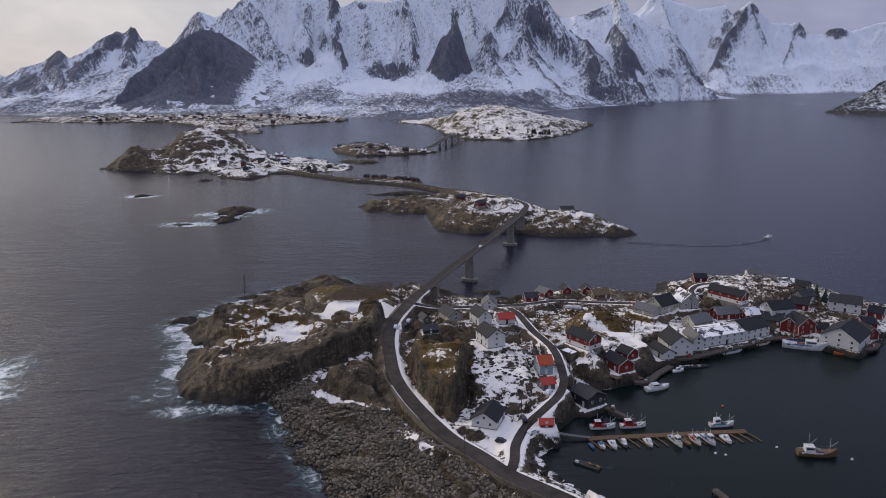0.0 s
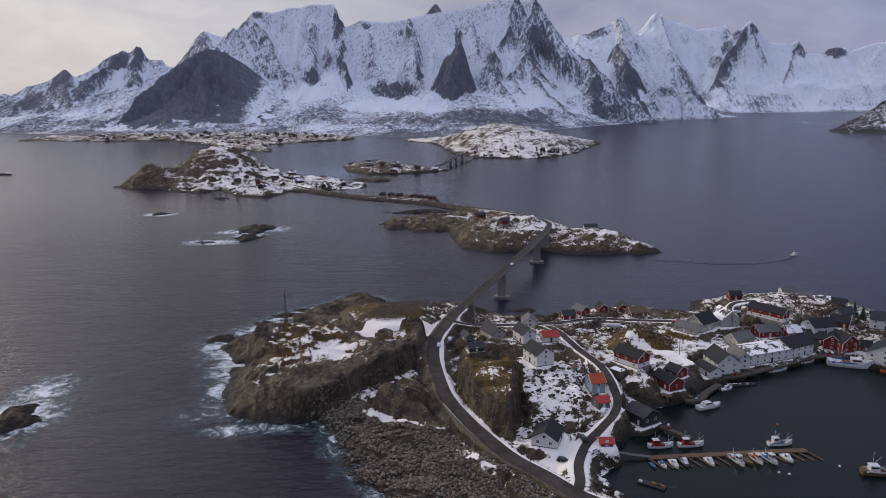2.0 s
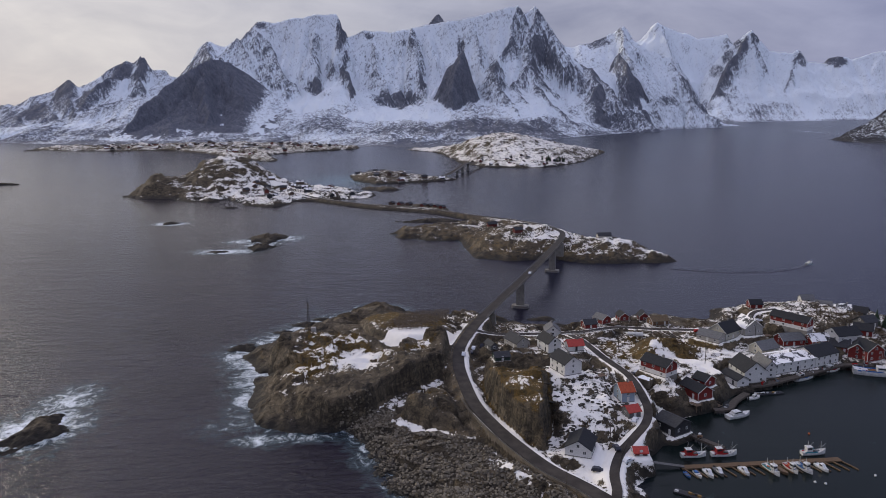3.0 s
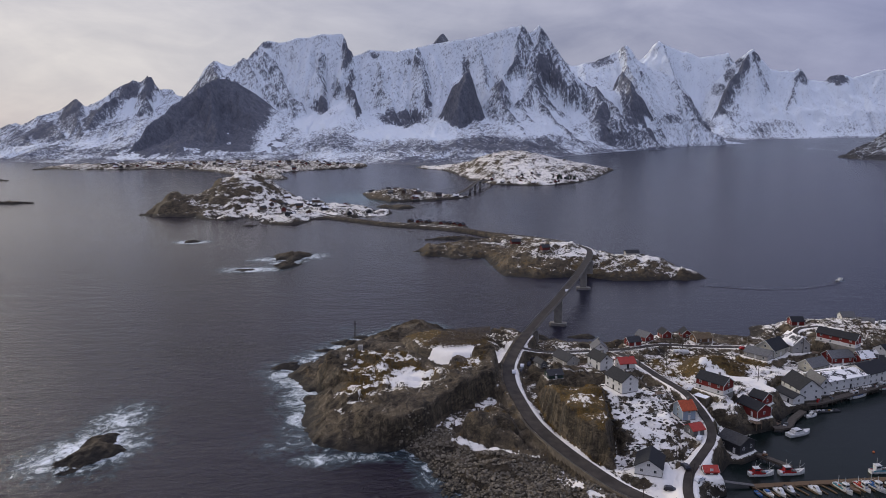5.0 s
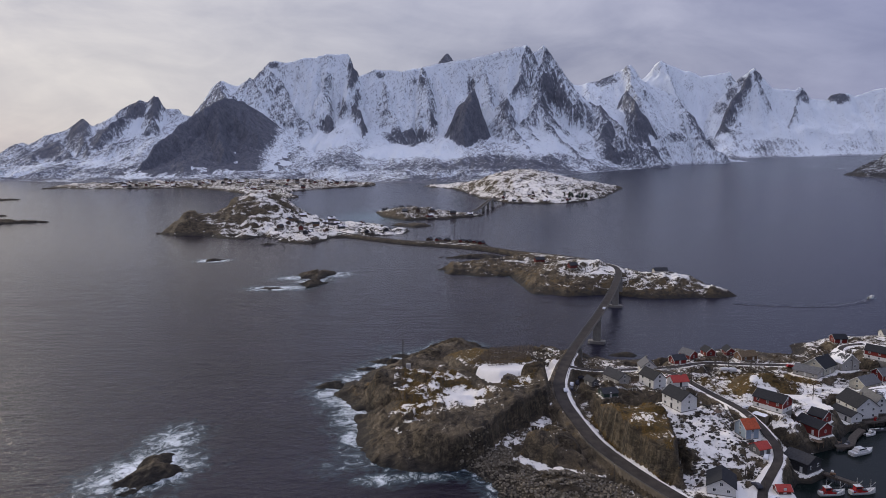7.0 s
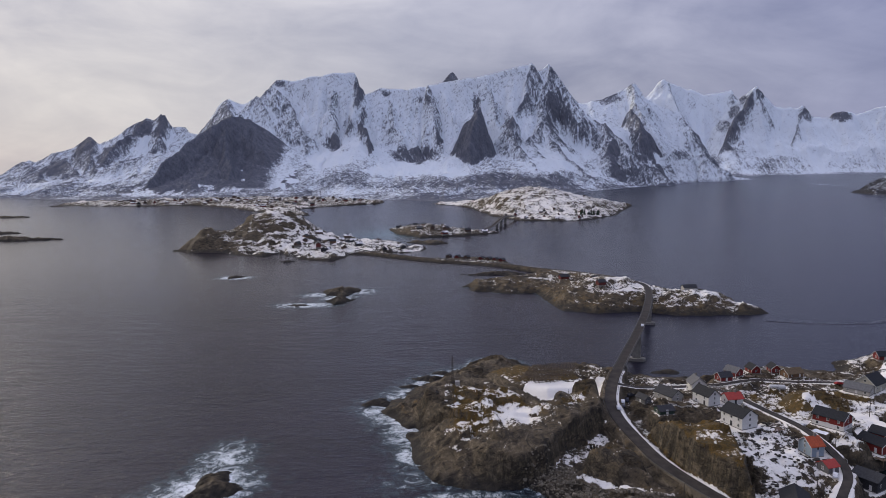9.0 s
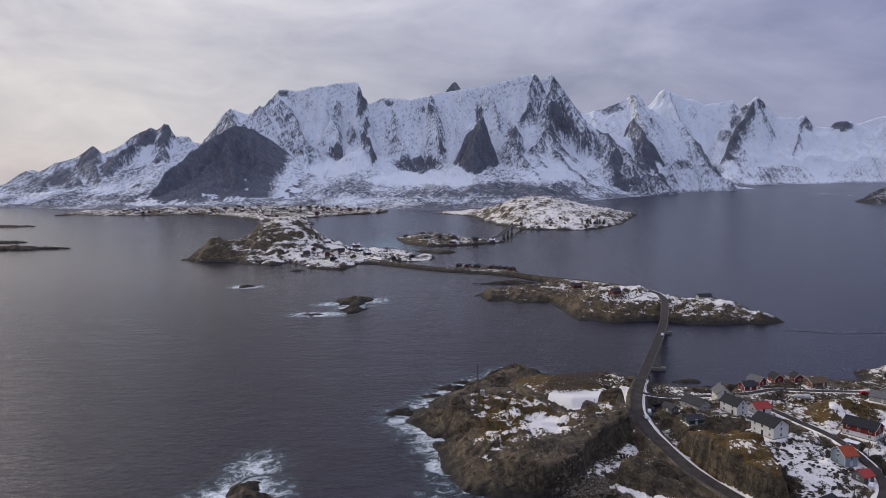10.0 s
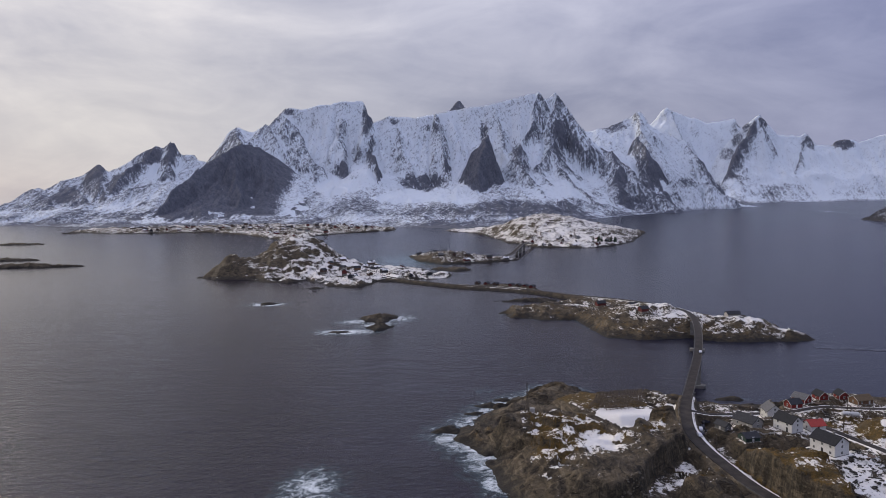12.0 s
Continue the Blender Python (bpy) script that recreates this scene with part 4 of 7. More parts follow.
def mountain(name, label, ridge, wall_foot, shore, step, behind, seed, crests=(), cliffs=(), bare=0.05, low_bare=0.3, flutes=1.0, stone=None):
    """A range. ridge: (x, y, z) along the top; wall_foot: (x, y, z) where the steep wall meets the snow slope below it; shore: (x, y).
    crests: spurs as (points, fall to the west, fall to the east, bare west, bare east); cliffs: bare faces as (x, z, rx, rz, how bare)."""
    R, B, S = np.array(ridge, float), np.array(wall_foot, float), np.array(shore, float)
    x0, x1 = R[0, 0], R[-1, 0]
    y0, y1 = S[:, 1].min() - 60, R[:, 1].max() + behind

    def heights(x, y):
        warp = fbm(x, y, 150, 4, seed + 1)
        zr = np.interp(x + 5 * fbm(x, y, 40, 2, seed + 30), R[:, 0], R[:, 2]) + 6 * fbm(x, y * 0.3, 34, 4, seed + 20)
        yr = np.interp(x, R[:, 0], R[:, 1]) + 20 * fbm(x, x * 0, 160, 3, seed + 2)
        xb = x + 18 * warp
        yb = np.interp(xb, B[:, 0], B[:, 1]) + 22 * fbm(x, x * 0, 110, 4, seed + 4)
        zb = np.minimum(np.interp(xb, B[:, 0], B[:, 2]), zr * 0.75)
        ys = np.interp(x, S[:, 0], S[:, 1]) + 18 * fbm(x, x * 0, 90, 3, seed + 3)
        s = np.clip((y - ys) / np.maximum(yb - ys, 30), -0.3, 1)
        low = zb * np.where(s > 0, 0.25 * s + 0.75 * s ** 1.7, s * 0.3)
        t = np.clip((y + 26 * fbm(x, y * 0.5, 120, 4, seed + 7) - yb) / np.maximum(yr - yb, 30), 0, 1)
        t = np.where(y >= yr, 1, t)
        z = low + (zr - zb) * (0.50 * t + 0.50 * t ** 2.4)
        z = np.where(y > yr, zr - (y - yr) * 0.8, z)
        wall = smooth(y, yb - 15, yb + 15)
        z = z + 12 * fbm(x, y, 120, 4, seed + 9) * smooth(y, ys, ys + 150) * smooth(np.abs(y - yr), 5, 60)
        # broken rock on the wall: slanting ribs, steps and hollows
        u, v = x + 0.55 * y + 30 * warp, y - 0.35 * x
        rocky = 46 * (ridged(u, v * 0.7, 190, 3, seed + 12, 0.5) - 0.5) + 26 * (ridged(x - 0.4 * y, y * 0.8 + 0.3 * x, 80, 4, seed + 13, 0.6) - 0.5) + 12 * fbm(x, y, 30, 4, seed + 14, 0.6)
        z = z + rocky * wall * smooth(yr - y, 0, 60) * np.clip((zr - zb) / 260, 0.25, 1)
        z = z + (ridged(x, y, 85, 5, seed + 11, 0.55) - 0.5) * 26 * smooth(y, ys + 5, ys + 120) * (1 - wall)
        b = bare + low_bare * (1 - wall) * smooth(zb * 0.52 - z, -8, 34) + (0.16 + 0.36 * (1 - wall)) * warp
        jx, jy = x + 30 * fbm(x, y, 75, 5, seed + 23, 0.6), y + 30 * fbm(x, y, 75, 5, seed + 24, 0.6)
        for pts, fw, fe, bw, be in crests:
            d, zl = line_distance(jx, jy, list(pts))
            py_, px_ = zip(*sorted((q[1], q[0]) for q in pts))
            west = smooth(np.interp(jy, py_, px_) - jx, -8, 8)
            top = zl - d * (fw * west + fe * (1 - west)) + 16 * (ridged(x, y, 48, 4, seed + 17) - 0.5)
            k = smooth(top - z + 7 * fbm(x, y, 26, 4, seed + 18), -5, 9)
            want = bw * west + be * (1 - west)
            b = b * (1 - k) + np.where(want > 0.65, want, want + 0.10 * warp) * k
            z = np.maximum(z, top)
        wx, wz = 20 * fbm(x, y, 50, 4, seed + 15), 18 * fbm(x, y, 40, 4, seed + 16)
        for cx, cz, rx, rz, bb in cliffs:
            r = np.hypot((x + wx * min(1, rx / 30) - cx) / rx, (z + wz * min(1, rz / 30) - cz) / rz)
            b = b + bb * smooth(r, 1.25, 0.6)
        edge = smooth(np.minimum(x - x0, x1 - x), 0, 25)
        z, flow = erode(z * edge - 4 * (1 - edge), step, 22, 0.016 * flutes, seed, 1 - 0.45 * wall)
        z = z + 2.2 * fbm(x, y, 16, 3, seed + 10, 0.6) * smooth(z, 5, 40)
        # snow fills the gullies and lies on gentle ground; ribs and steep rock are blown clear
        rib = np.clip((z - blur(z, 12)) / step, -1.5, 1.5)
        gy, gx = np.gradient(blur(z, 2), step)
        steep = np.hypot(gx, gy)
        b = b + 0.15 * rib * smooth(b, 0.0, 0.25) + 0.14 * smooth(steep, 1.4, 3.0) - 0.05 * np.clip(flow - 3, 0, 5)
        b = b + 0.32 * smooth(z, 15, 4)
        return z, dict(bare=b)
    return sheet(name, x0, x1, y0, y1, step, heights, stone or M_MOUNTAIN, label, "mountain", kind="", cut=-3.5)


mountain("mountain", "low rugged mountain ridge with grey rock and snow",
         [(-3000, 3250, 20), (-2500, 3250, 25), (-2226, 3250, 40), (-2171, 3250, 73), (-2116, 3250, 103), (-2075, 3250, 134), (-2040, 3250, 151), (-2009, 3250, 135), (-1970, 3250, 140), (-1934, 3250, 173), (-1889, 3250, 180), (-1849, 3250, 195), (-1800, 3250, 222), (-1767, 3250, 250), (-1747, 3250, 246), (-1728, 3250, 213), (-1677, 3250, 230), (-1616, 3250, 260), (-1557, 3250, 298), (-1490, 3250, 334), (-1457, 3250, 316), (-1419, 3250, 352), (-1403, 3250, 316), (-1388, 3250, 287), (-1311, 3250, 286), (-1294, 3250, 260), (-1100, 3250, 217), (-1000, 3250, 150)],
         [(-3000, 3100, 8), (-2200, 3120, 30), (-1900, 3080, 75), (-1600, 3040, 115), (-1350, 3060, 165), (-1000, 3060, 100)],
         [(-3000, 2750), (-1876, 2640), (-1374, 2520), (-1000, 2440)], 7, 200, 1000,
         (([(-1490, 3250, 332), (-1515, 3180, 262), (-1591, 3120, 221), (-1586, 3050, 159)], 1.1, 1.2, 0.72, 0.6), ([(-1758, 3250, 247), (-1681, 3120, 176), (-1591, 2980, 111)], 0.9, 0.8, 0.62, 0.3),
          ([(-1417, 3250, 349), (-1385, 3140, 243)], 1.3, 1.3, 0.75, 0.5), ([(-1928, 3250, 178), (-1786, 3100, 125), (-1650, 2950, 77)], 0.6, 0.6, 0.5, 0.5),
          ([(-2048, 3250, 146), (-1925, 3100, 103), (-1777, 2900, 57)], 0.6, 0.6, 0.45, 0.5)),
         ((-1440, 210, 80, 42, -0.45), (-1500, 285, 60, 30, 0.3), (-1762, 215, 50, 38, 0.5), (-1500, 300, 55, 26, 0.3), (-1410, 300, 22, 45, 0.4), (-1850, 110, 85, 26, 0.45), (-1640, 190, 60, 25, 0.3), (-1560, 60, 500, 40, 0.12)), 0.24, 0.06)
mountain("mountain", "dark bare cliff mountain above the town",
         [(-1460, 2930, 0), (-1390, 2930, 10), (-1272, 2940, 100), (-1174, 2950, 190), (-1089, 2960, 270), (-1021, 2960, 318), (-940, 2960, 300), (-860, 2960, 250), (-760, 2960, 170), (-640, 2950, 100), (-560, 2950, 60)],
         [(-1460, 2650, 8), (-1257, 2600, 19), (-1075, 2620, 46), (-845, 2640, 60), (-560, 2700, 50)],
         [(-1460, 2560), (-1143, 2480), (-880, 2400), (-560, 2420)], 5, 160, 1100,
         (([(-1021, 2960, 318), (-1019, 2900, 300), (-985, 2800, 205), (-931, 2670, 105)], 1.5, 1.6, 1.25, 1.3), ([(-1021, 2900, 302), (-1142, 2820, 205), (-1228, 2730, 112), (-1264, 2590, 16)], 1.6, 1.7, 1.15, 1.3),
          ([(-1021, 2900, 302), (-924, 2870, 232), (-833, 2800, 152)], 1.7, 1.6, 1.2, 1.15)),
         ((-700, 120, 110, 150, -1.0), (-1000, 20, 260, 22, -0.35)), 1.15, -0.75, 0.8)
mountain("mountain", "huge steep snow-plastered mountain wall with dark buttresses",
         [(-1330, 3250, 150), (-1253, 3250, 239), (-1220, 3250, 286), (-1165, 3250, 372), (-1133, 3250, 402), (-1107, 3250, 409), (-1048, 3250, 386), (-1014, 3250, 398), (-910, 3250, 449), (-896, 3250, 484), (-864, 3250, 494), (-826, 3250, 484), (-646, 3250, 509), (-541, 3250, 519), (-524, 3250, 488), (-513, 3250, 428), (-495, 3250, 420), (-418, 3250, 448), (-341, 3250, 438), (-278, 3250, 437), (-137, 3250, 470), (-9, 3250, 484), (131, 3250, 516), (250, 3250, 546), (265, 3250, 500), (300, 3250, 516), (326, 3250, 542), (379, 3250, 470), (396, 3250, 415), (430, 3250, 365), (560, 3250, 250), (700, 3250, 60)],
         [(-1330, 2950, 80), (-1060, 2950, 150), (-911, 2850, 118), (-843, 2950, 135), (-709, 2990, 161), (-616, 3000, 169), (-498, 3020, 206), (-401, 2980, 133), (-282, 2960, 110), (-176, 2960, 122),
          (-70, 2970, 142), (72, 2990, 168), (188, 2980, 166), (332, 3000, 175), (426, 3000, 115), (700, 3080, 20)],
         [(-1330, 2460), (-880, 2400), (-513, 2320), (-318, 2215), (-141, 2110), (43, 2270), (240, 2390), (454, 2660), (700, 2960)], 4.6, 220, 1200,
         (([(-1, 3010, 345), (0, 2930, 298), (-31, 2880, 225)], 1.75, 2.7, 1.15, 1.25), ([(-491, 3080, 294), (-470, 2985, 212), (-456, 2930, 145)], 2.6, 2.6, 0.35, 1.05),
          ([(-544, 3250, 511), (-517, 3180, 416), (-528, 3080, 295)], 1.9, 2.2, -0.1, 0.12), ([(333, 3250, 533), (279, 3170, 390), (278, 3090, 282), (307, 2990, 187)], 1.5, 1.5, 0.16, 0.34),
          ([(307, 2990, 195), (391, 2870, 90), (465, 2760, 25)], 1.0, 0.8, 0.40, 0.38), ([(278, 3090, 282), (213, 2990, 196), (272, 2830, 80), (292, 2740, 35)], 0.9, 1.0, 0.36, 0.45),
          ([(145, 3060, 299), (145, 2960, 218), (195, 2840, 119), (216, 2740, 71)], 1.1, 1.3, 0.34, 0.50), ([(257, 3250, 540), (207, 3190, 429), (168, 3120, 339)], 1.7, 1.9, -0.1, 0.36),
          ([(-890, 3250, 484), (-809, 3150, 360), (-705, 3040, 229)], 1.0, 1.4, 0.36, 0.34), ([(-969, 3200, 418), (-874, 3100, 305), (-808, 3010, 194)], 1.0, 1.4, 0.32, 0.40),
          ([(-620, 3250, 510), (-640, 3130, 350), (-600, 3030, 225)], 1.5, 1.7, 0.1, 0.3), ([(-400, 3250, 446), (-360, 3130, 300), (-300, 3030, 180)], 1.5, 1.6, 0.2, 0.12), ([(-200, 3250, 455), (-190, 3120, 300), (-150, 3020, 190)], 1.6, 1.6, 0.15, 0.3), ([(60, 3250, 490), (70, 3140, 350), (90, 3050, 240)], 1.5, 1.5, 0.1, 0.25), ([(-1107, 3250, 407), (-1075, 3120, 355), (-1021, 2980, 305)], 1.2, 1.3, 0.40, 0.34)),
         ((-269, 146, 105, 40, 0.8), (-604, 202, 36, 32, 0.7), (-549, 275, 22, 44, 0.45), (-517, 423, 18, 70, 0.55), (-491, 293, 9, 70, 0.5), (-2, 357, 17, 46, 0.75), (-870, 170, 50, 36, 0.3),
          (-163, 231, 13, 44, 0.5), (137, 282, 19, 38, 0.4), (-396, 423, 23, 15, 0.4), (-225, 392, 60, 16, 0.25), (-875, 473, 25, 16, 0.4), (350, 330, 55, 110, 0.42), (-774, 63, 80, 32, 0.5),
          (-183, 44, 126, 24, 0.18), (73, 66, 129, 38, 0.22), (-620, 130, 120, 30, -0.4), (-330, 88, 110, 22, -0.3), (-60, 190, 60, 40, -0.15), (60, 215, 50, 40, -0.15), (150, 35, 300, 30, 0.16)), 0.07, 0.27)
mountain("mountain", "sharp snowy summit behind the ridge", [(-220, 3600, 420), (-150, 3600, 500), (-125, 3600, 535), (-100, 3600, 550), (-78, 3600, 532), (-60, 3600, 490), (-10, 3600, 420)], [(-220, 3500, 300), (-10, 3500, 300)], [(-220, 3400), (-10, 3400)], 7, 120, 1250, (), (), 0.6)
mountain("mountain", "rocky pyramid mountain dropping to the fjord",
         [(380, 3600, 330), (487, 3600, 401), (552, 3600, 388), (636, 3600, 404), (706, 3600, 436), (756, 3600, 463), (795, 3600, 486), (824, 3600, 456), (852, 3600, 411), (917, 3600, 371), (987, 3600, 342), (1049, 3600, 324), (1078, 3600, 268), (1110, 3600, 189), (1148, 3600, 118), (1217, 3600, 60), (1302, 3600, 14), (1400, 3600, 0)],
         [(380, 3150, 185), (575, 3280, 250), (766, 3320, 225), (912, 3350, 160), (1069, 3420, 78), (1234, 3520, 25), (1400, 3580, 0)],
         [(380, 2700), (460, 2690), (640, 2880), (828, 3064), (1060, 3320), (1244, 3500), (1400, 3560)], 5, 220, 1300,
         (([(534, 3300, 289), (572, 3180, 267), (578, 3130, 252), (545, 2990, 137)], 1.1, 1.5, 0.40, 0.95), ([(578, 3130, 250), (630, 3060, 165), (715, 3020, 85), (789, 2990, 28)], 1.0, 1.0, 0.40, 0.46),
          ([(520, 3420, 330), (470, 3250, 250), (455, 3120, 180)], 1.0, 1.2, 0.42, 0.34), ([(739, 3400, 349), (748, 3280, 278), (735, 3220, 225)], 1.6, 1.6, 0.6, 0.9),
          ([(1030, 3590, 316), (1060, 3480, 222), (1089, 3420, 120), (1187, 3380, 45)], 0.9, 1.3, 0.22, 0.5), ([(790, 3600, 483), (770, 3480, 380), (800, 3400, 300)], 1.6, 1.2, 0.3, 0.12)),
         ((660, 415, 75, 40, 0.5), (960, 130, 70, 22, 0.35), (600, 50, 120, 36, 0.25)), 0.06, 0.18)
mountain("mountain", "smooth white snow summit beyond the fjord",
         [(1000, 4880, 330), (1100, 4880, 450), (1195, 4880, 529), (1251, 4880, 584), (1300, 4880, 634), (1338, 4880, 607), (1441, 4880, 568), (1536, 4880, 548), (1574, 4880, 524), (1700, 4880, 540), (1763, 4880, 553), (1790, 4880, 505), (1935, 4880, 433), (2000, 4880, 250)],
         [(1000, 4600, 150), (1400, 4640, 200), (2000, 4700, 150)], [(1000, 4300), (1400, 4400), (2000, 4500)], 9, 40, 1400,
         (([(1307, 4880, 632), (1340, 4760, 500), (1360, 4680, 400)], 1.2, 1.6, -0.1, 0.2),), ((1780, 470, 50, 60, 0.2), (1480, 480, 30, 60, 0.2)), -0.04, 0.1, 0.6)
mountain("mountain", "broad snowy range with a rock pyramid across the fjord",
         [(1380, 4650, 0), (1500, 4650, 135), (1569, 4650, 297), (1605, 4650, 343), (1675, 4650, 421), (1753, 4650, 499), (1828, 4650, 558), (1890, 4650, 490), (1964, 4650, 424), (2101, 4650, 411), (2126, 4650, 432), (2155, 4650, 406), (2189, 4650, 359), (2290, 4650, 346), (2325, 4650, 378), (2433, 4650, 386), (2469, 4650, 362), (2611, 4650, 413), (3109, 4650, 487), (3500, 4650, 480)],
         [(1380, 4300, 10), (1600, 4420, 130), (1900, 4440, 150), (2200, 4430, 140), (2600, 4420, 130), (3500, 4420, 140)],
         [(1380, 4120), (1700, 4210), (2150, 4260), (2600, 4280), (3500, 4300)], 7, 120, 1500,
         (([(1828, 4650, 552), (1677, 4560, 370), (1590, 4480, 215), (1660, 4330, 50)], 1.8, 2.4, 0.55, 0.2), ([(2135, 4650, 425), (2010, 4500, 205), (1930, 4360, 45)], 1.8, 2.0, 0.5, 0.2)),
         ((1850, 505, 38, 45, 0.45), (1760, 455, 42, 45, 0.5), (1690, 385, 45, 45, 0.5), (1625, 300, 50, 50, 0.5), (1640, 190, 60, 60, 0.3), (2156, 374, 51, 44, 0.4), (2371, 350, 73, 34, 0.75), (1640, 79, 190, 40, 0.25), (2243, 80, 207, 41, 0.12), (1480, 100, 62, 50, 0.3), (1900, 95, 120, 22, 0.25)), -0.02, 0.2, 0.35)
mountain("headland", "dark snow-streaked headland at the fjord's mouth", [(1120, 2250, 0), (1190, 2270, 22), (1267, 2300, 50), (1344, 2300, 99), (1500, 2320, 190), (1800, 2340, 260), (2100, 2340, 200)],
         [(1120, 2200, 0), (1300, 2120, 25), (2100, 2100, 90)], [(1120, 2180), (1142, 2060), (1300, 1960), (2100, 1800)], 5, 200, 1600, (), (), 0.60, 0.0, 1.0, M_HEADLAND)

# ---- roads and bridge ----


def ribbon(line, half, lift=0.0, thick=0.35):
    """A strip of that half width along a line, with a body below it."""
    bm = bmesh.new()
    rows = []
    for i, p in enumerate(line):
        a, b = Vector(line[max(i - 1, 0)]), Vector(line[min(i + 1, len(line) - 1)])
        n = Vector((-(b - a).y, (b - a).x, 0)).normalized() * half
        p = Vector(p) + Vector((0, 0, lift))
        rows.append([bm.verts.new(v) for v in (p - n, p + n, p + n - Vector((0, 0, thick)), p - n - Vector((0, 0, thick)))])
    for r, s in zip(rows, rows[1:]):
        for k in range(4):
            bm.faces.new((r[k], r[(k + 1) % 4], s[(k + 1) % 4], s[k]))
    bm.faces.new(rows[0]), bm.faces.new(rows[-1])
    bmesh.ops.recalc_face_normals(bm, faces=bm.faces)
    return bm


def offset(line, d, lift=0.0):
    out = []
    for i, p in enumerate(line):
        a, b = Vector(line[max(i - 1, 0)]), Vector(line[min(i + 1, len(line) - 1)])
        n = Vector((-(b - a).y, (b - a).x, 0)).normalized() * d
        out.append((p[0] + n.x, p[1] + n.y, p[2] + lift))
    return out


for i, (line, half) in enumerate(ROADS):
    tagged(part("road", ribbon(line, half, 0.05 - 0.015 * i, 0.5), M["asphalt"]), "dark wet asphalt road cleared of snow", "road", kind="structure")
tagged(part("road", ribbon(ISLE_ROAD, 2.3, 0.05, 0.36), M["asphalt"]), "dark asphalt road over the islands", "road", kind="structure")


def bridge():
    top = empty("road_bridge", pose(0, 0, 0), "slender concrete road bridge arching over the sound", "bridge")
    part("deck", ribbon(BRIDGE, 2.65, -0.1, 0.5), M["concrete"], top)
    part("carriageway", ribbon(BRIDGE, 2.15, 0.0, 0.12), M["asphalt"], top, "dark asphalt carriageway")
    part("girder", ribbon(BRIDGE, 1.4, -0.6, 1.3), M["concrete"], top)
    for side in (-1, 1):
        part("kerb", ribbon(offset(BRIDGE, side * 2.38), 0.22, 0.14, 0.3), M["wetconcrete"], top)
        part("rail", ribbon(offset(BRIDGE, side * 2.55), 0.06, 1.1, 0.18), M["steel"], top, "galvanised guard rail")
        for x, y, z in offset(BRIDGE, side * 2.55):
            bm = bmesh.new()
            box(bm, x - 0.06, x + 0.06, y - 0.06, y + 0.06, z, z + 1.0)
            part("rail_post", bm, M["steel"], top)
    for x, y, z in ((11.8, 425, 16.8), (44, 519, 17.4)):
        m = Matrix.Translation((x, y, 0)) @ Matrix.Rotation(math.atan2(94, 32) - math.pi / 2, 4, "Z")
        bm = bmesh.new()
        vs = box(bm, -2.4, 2.4, -1.0, 1.0, 1.0, z - 1.7)
        bmesh.ops.transform(bm, matrix=m, verts=vs)
        pier = part("pier", bm, M["concrete"], top)
        bm = bmesh.new()
        prism(bm, [(-5.2, -1.6), (-4, -2.6), (4, -2.6), (5.2, -1.6), (5.2, 1.6), (4, 2.6), (-4, 2.6), (-5.2, 1.6)], -5, 1.6)
        bmesh.ops.transform(bm, matrix=m, verts=bm.verts)
        part("footing", bm, M["concrete"], pier)
    for x, y, z in ((-9.5, 374, 13.2), (55, 558, 15.4)):
        bm = bmesh.new()
        box(bm, -3.2, 3.2, -1.2, 1.2, z - 12, z - 1.2)
        bmesh.ops.transform(bm, matrix=Matrix.Translation((x, y, 0)) @ Matrix.Rotation(math.atan2(94, 32) - math.pi / 2, 4, "Z"), verts=bm.verts)
        part("abutment", bm, M["concrete"], top)


bridge()

# ---- houses ----
WALL = dict(redwhite="red")
KIND_WORDS = dict(white="white-painted", red="dark red painted", redwhite="red and white painted", grey="grey", greige="weathered grey", beige="cream", green="dark green",
                  bluegrey="blue-grey", dark="dark grey", brown="brown", yellow="ochre", farwood="dark brown", farred="faded red")
ROOF_WORDS = dict(black="a black roof", dark="a dark slate roof", grey="a grey roof", snow="a snow-covered roof", snowroof="a partly snow-covered dark roof", redroof="a bright red roof", orange="an orange tiled roof",
                  beige="a pale roof", brownroof="a brown roof")


def gable(bm, l, w, z0, z1, z2, grow=0.0):
    """Pentagonal body: ridge along x."""
    a, b = l / 2 + grow, w / 2 + grow
    prof = [(-b, z0), (b, z0), (b, z1), (0, z2), (-b, z1)]
    lo = [bm.verts.new((-a, y, z)) for y, z in prof]
    hi = [bm.verts.new((a, y, z)) for y, z in prof]
    bm.faces.new(lo), bm.faces.new(hi[::-1])
    for i in range(5):
        bm.faces.new((lo[i], hi[i], hi[(i + 1) % 5], lo[(i + 1) % 5]))
    bmesh.ops.recalc_face_normals(bm, faces=bm.faces)


def roof_mesh(bm, l, w, z1, z2, over=0.45, thick=0.22):
    a, b = l / 2 + over, w / 2 + over
    drop = (z2 - z1) / (w / 2) * over
    pts = [(-b, z1 - drop), (0, z2), (b, z1 - drop), (b, z1 - drop + thick), (0, z2 + thick), (-b, z1 - drop + thick)]
    lo = [bm.verts.new((-a, y, z + 0.02)) for y, z in pts]
    hi = [bm.verts.new((a, y, z + 0.02)) for y, z in pts]
    for q in ((0, 1, 4, 5), (1, 2, 3, 4)):
        bm.faces.new([lo[i] for i in q]), bm.faces.new([hi[i] for i in q][::-1])
    for i in range(6):
        bm.faces.new((lo[i], lo[(i + 1) % 6], hi[(i + 1) % 6], hi[i]))
    bmesh.ops.recalc_face_normals(bm, faces=bm.faces)


WIN = {}


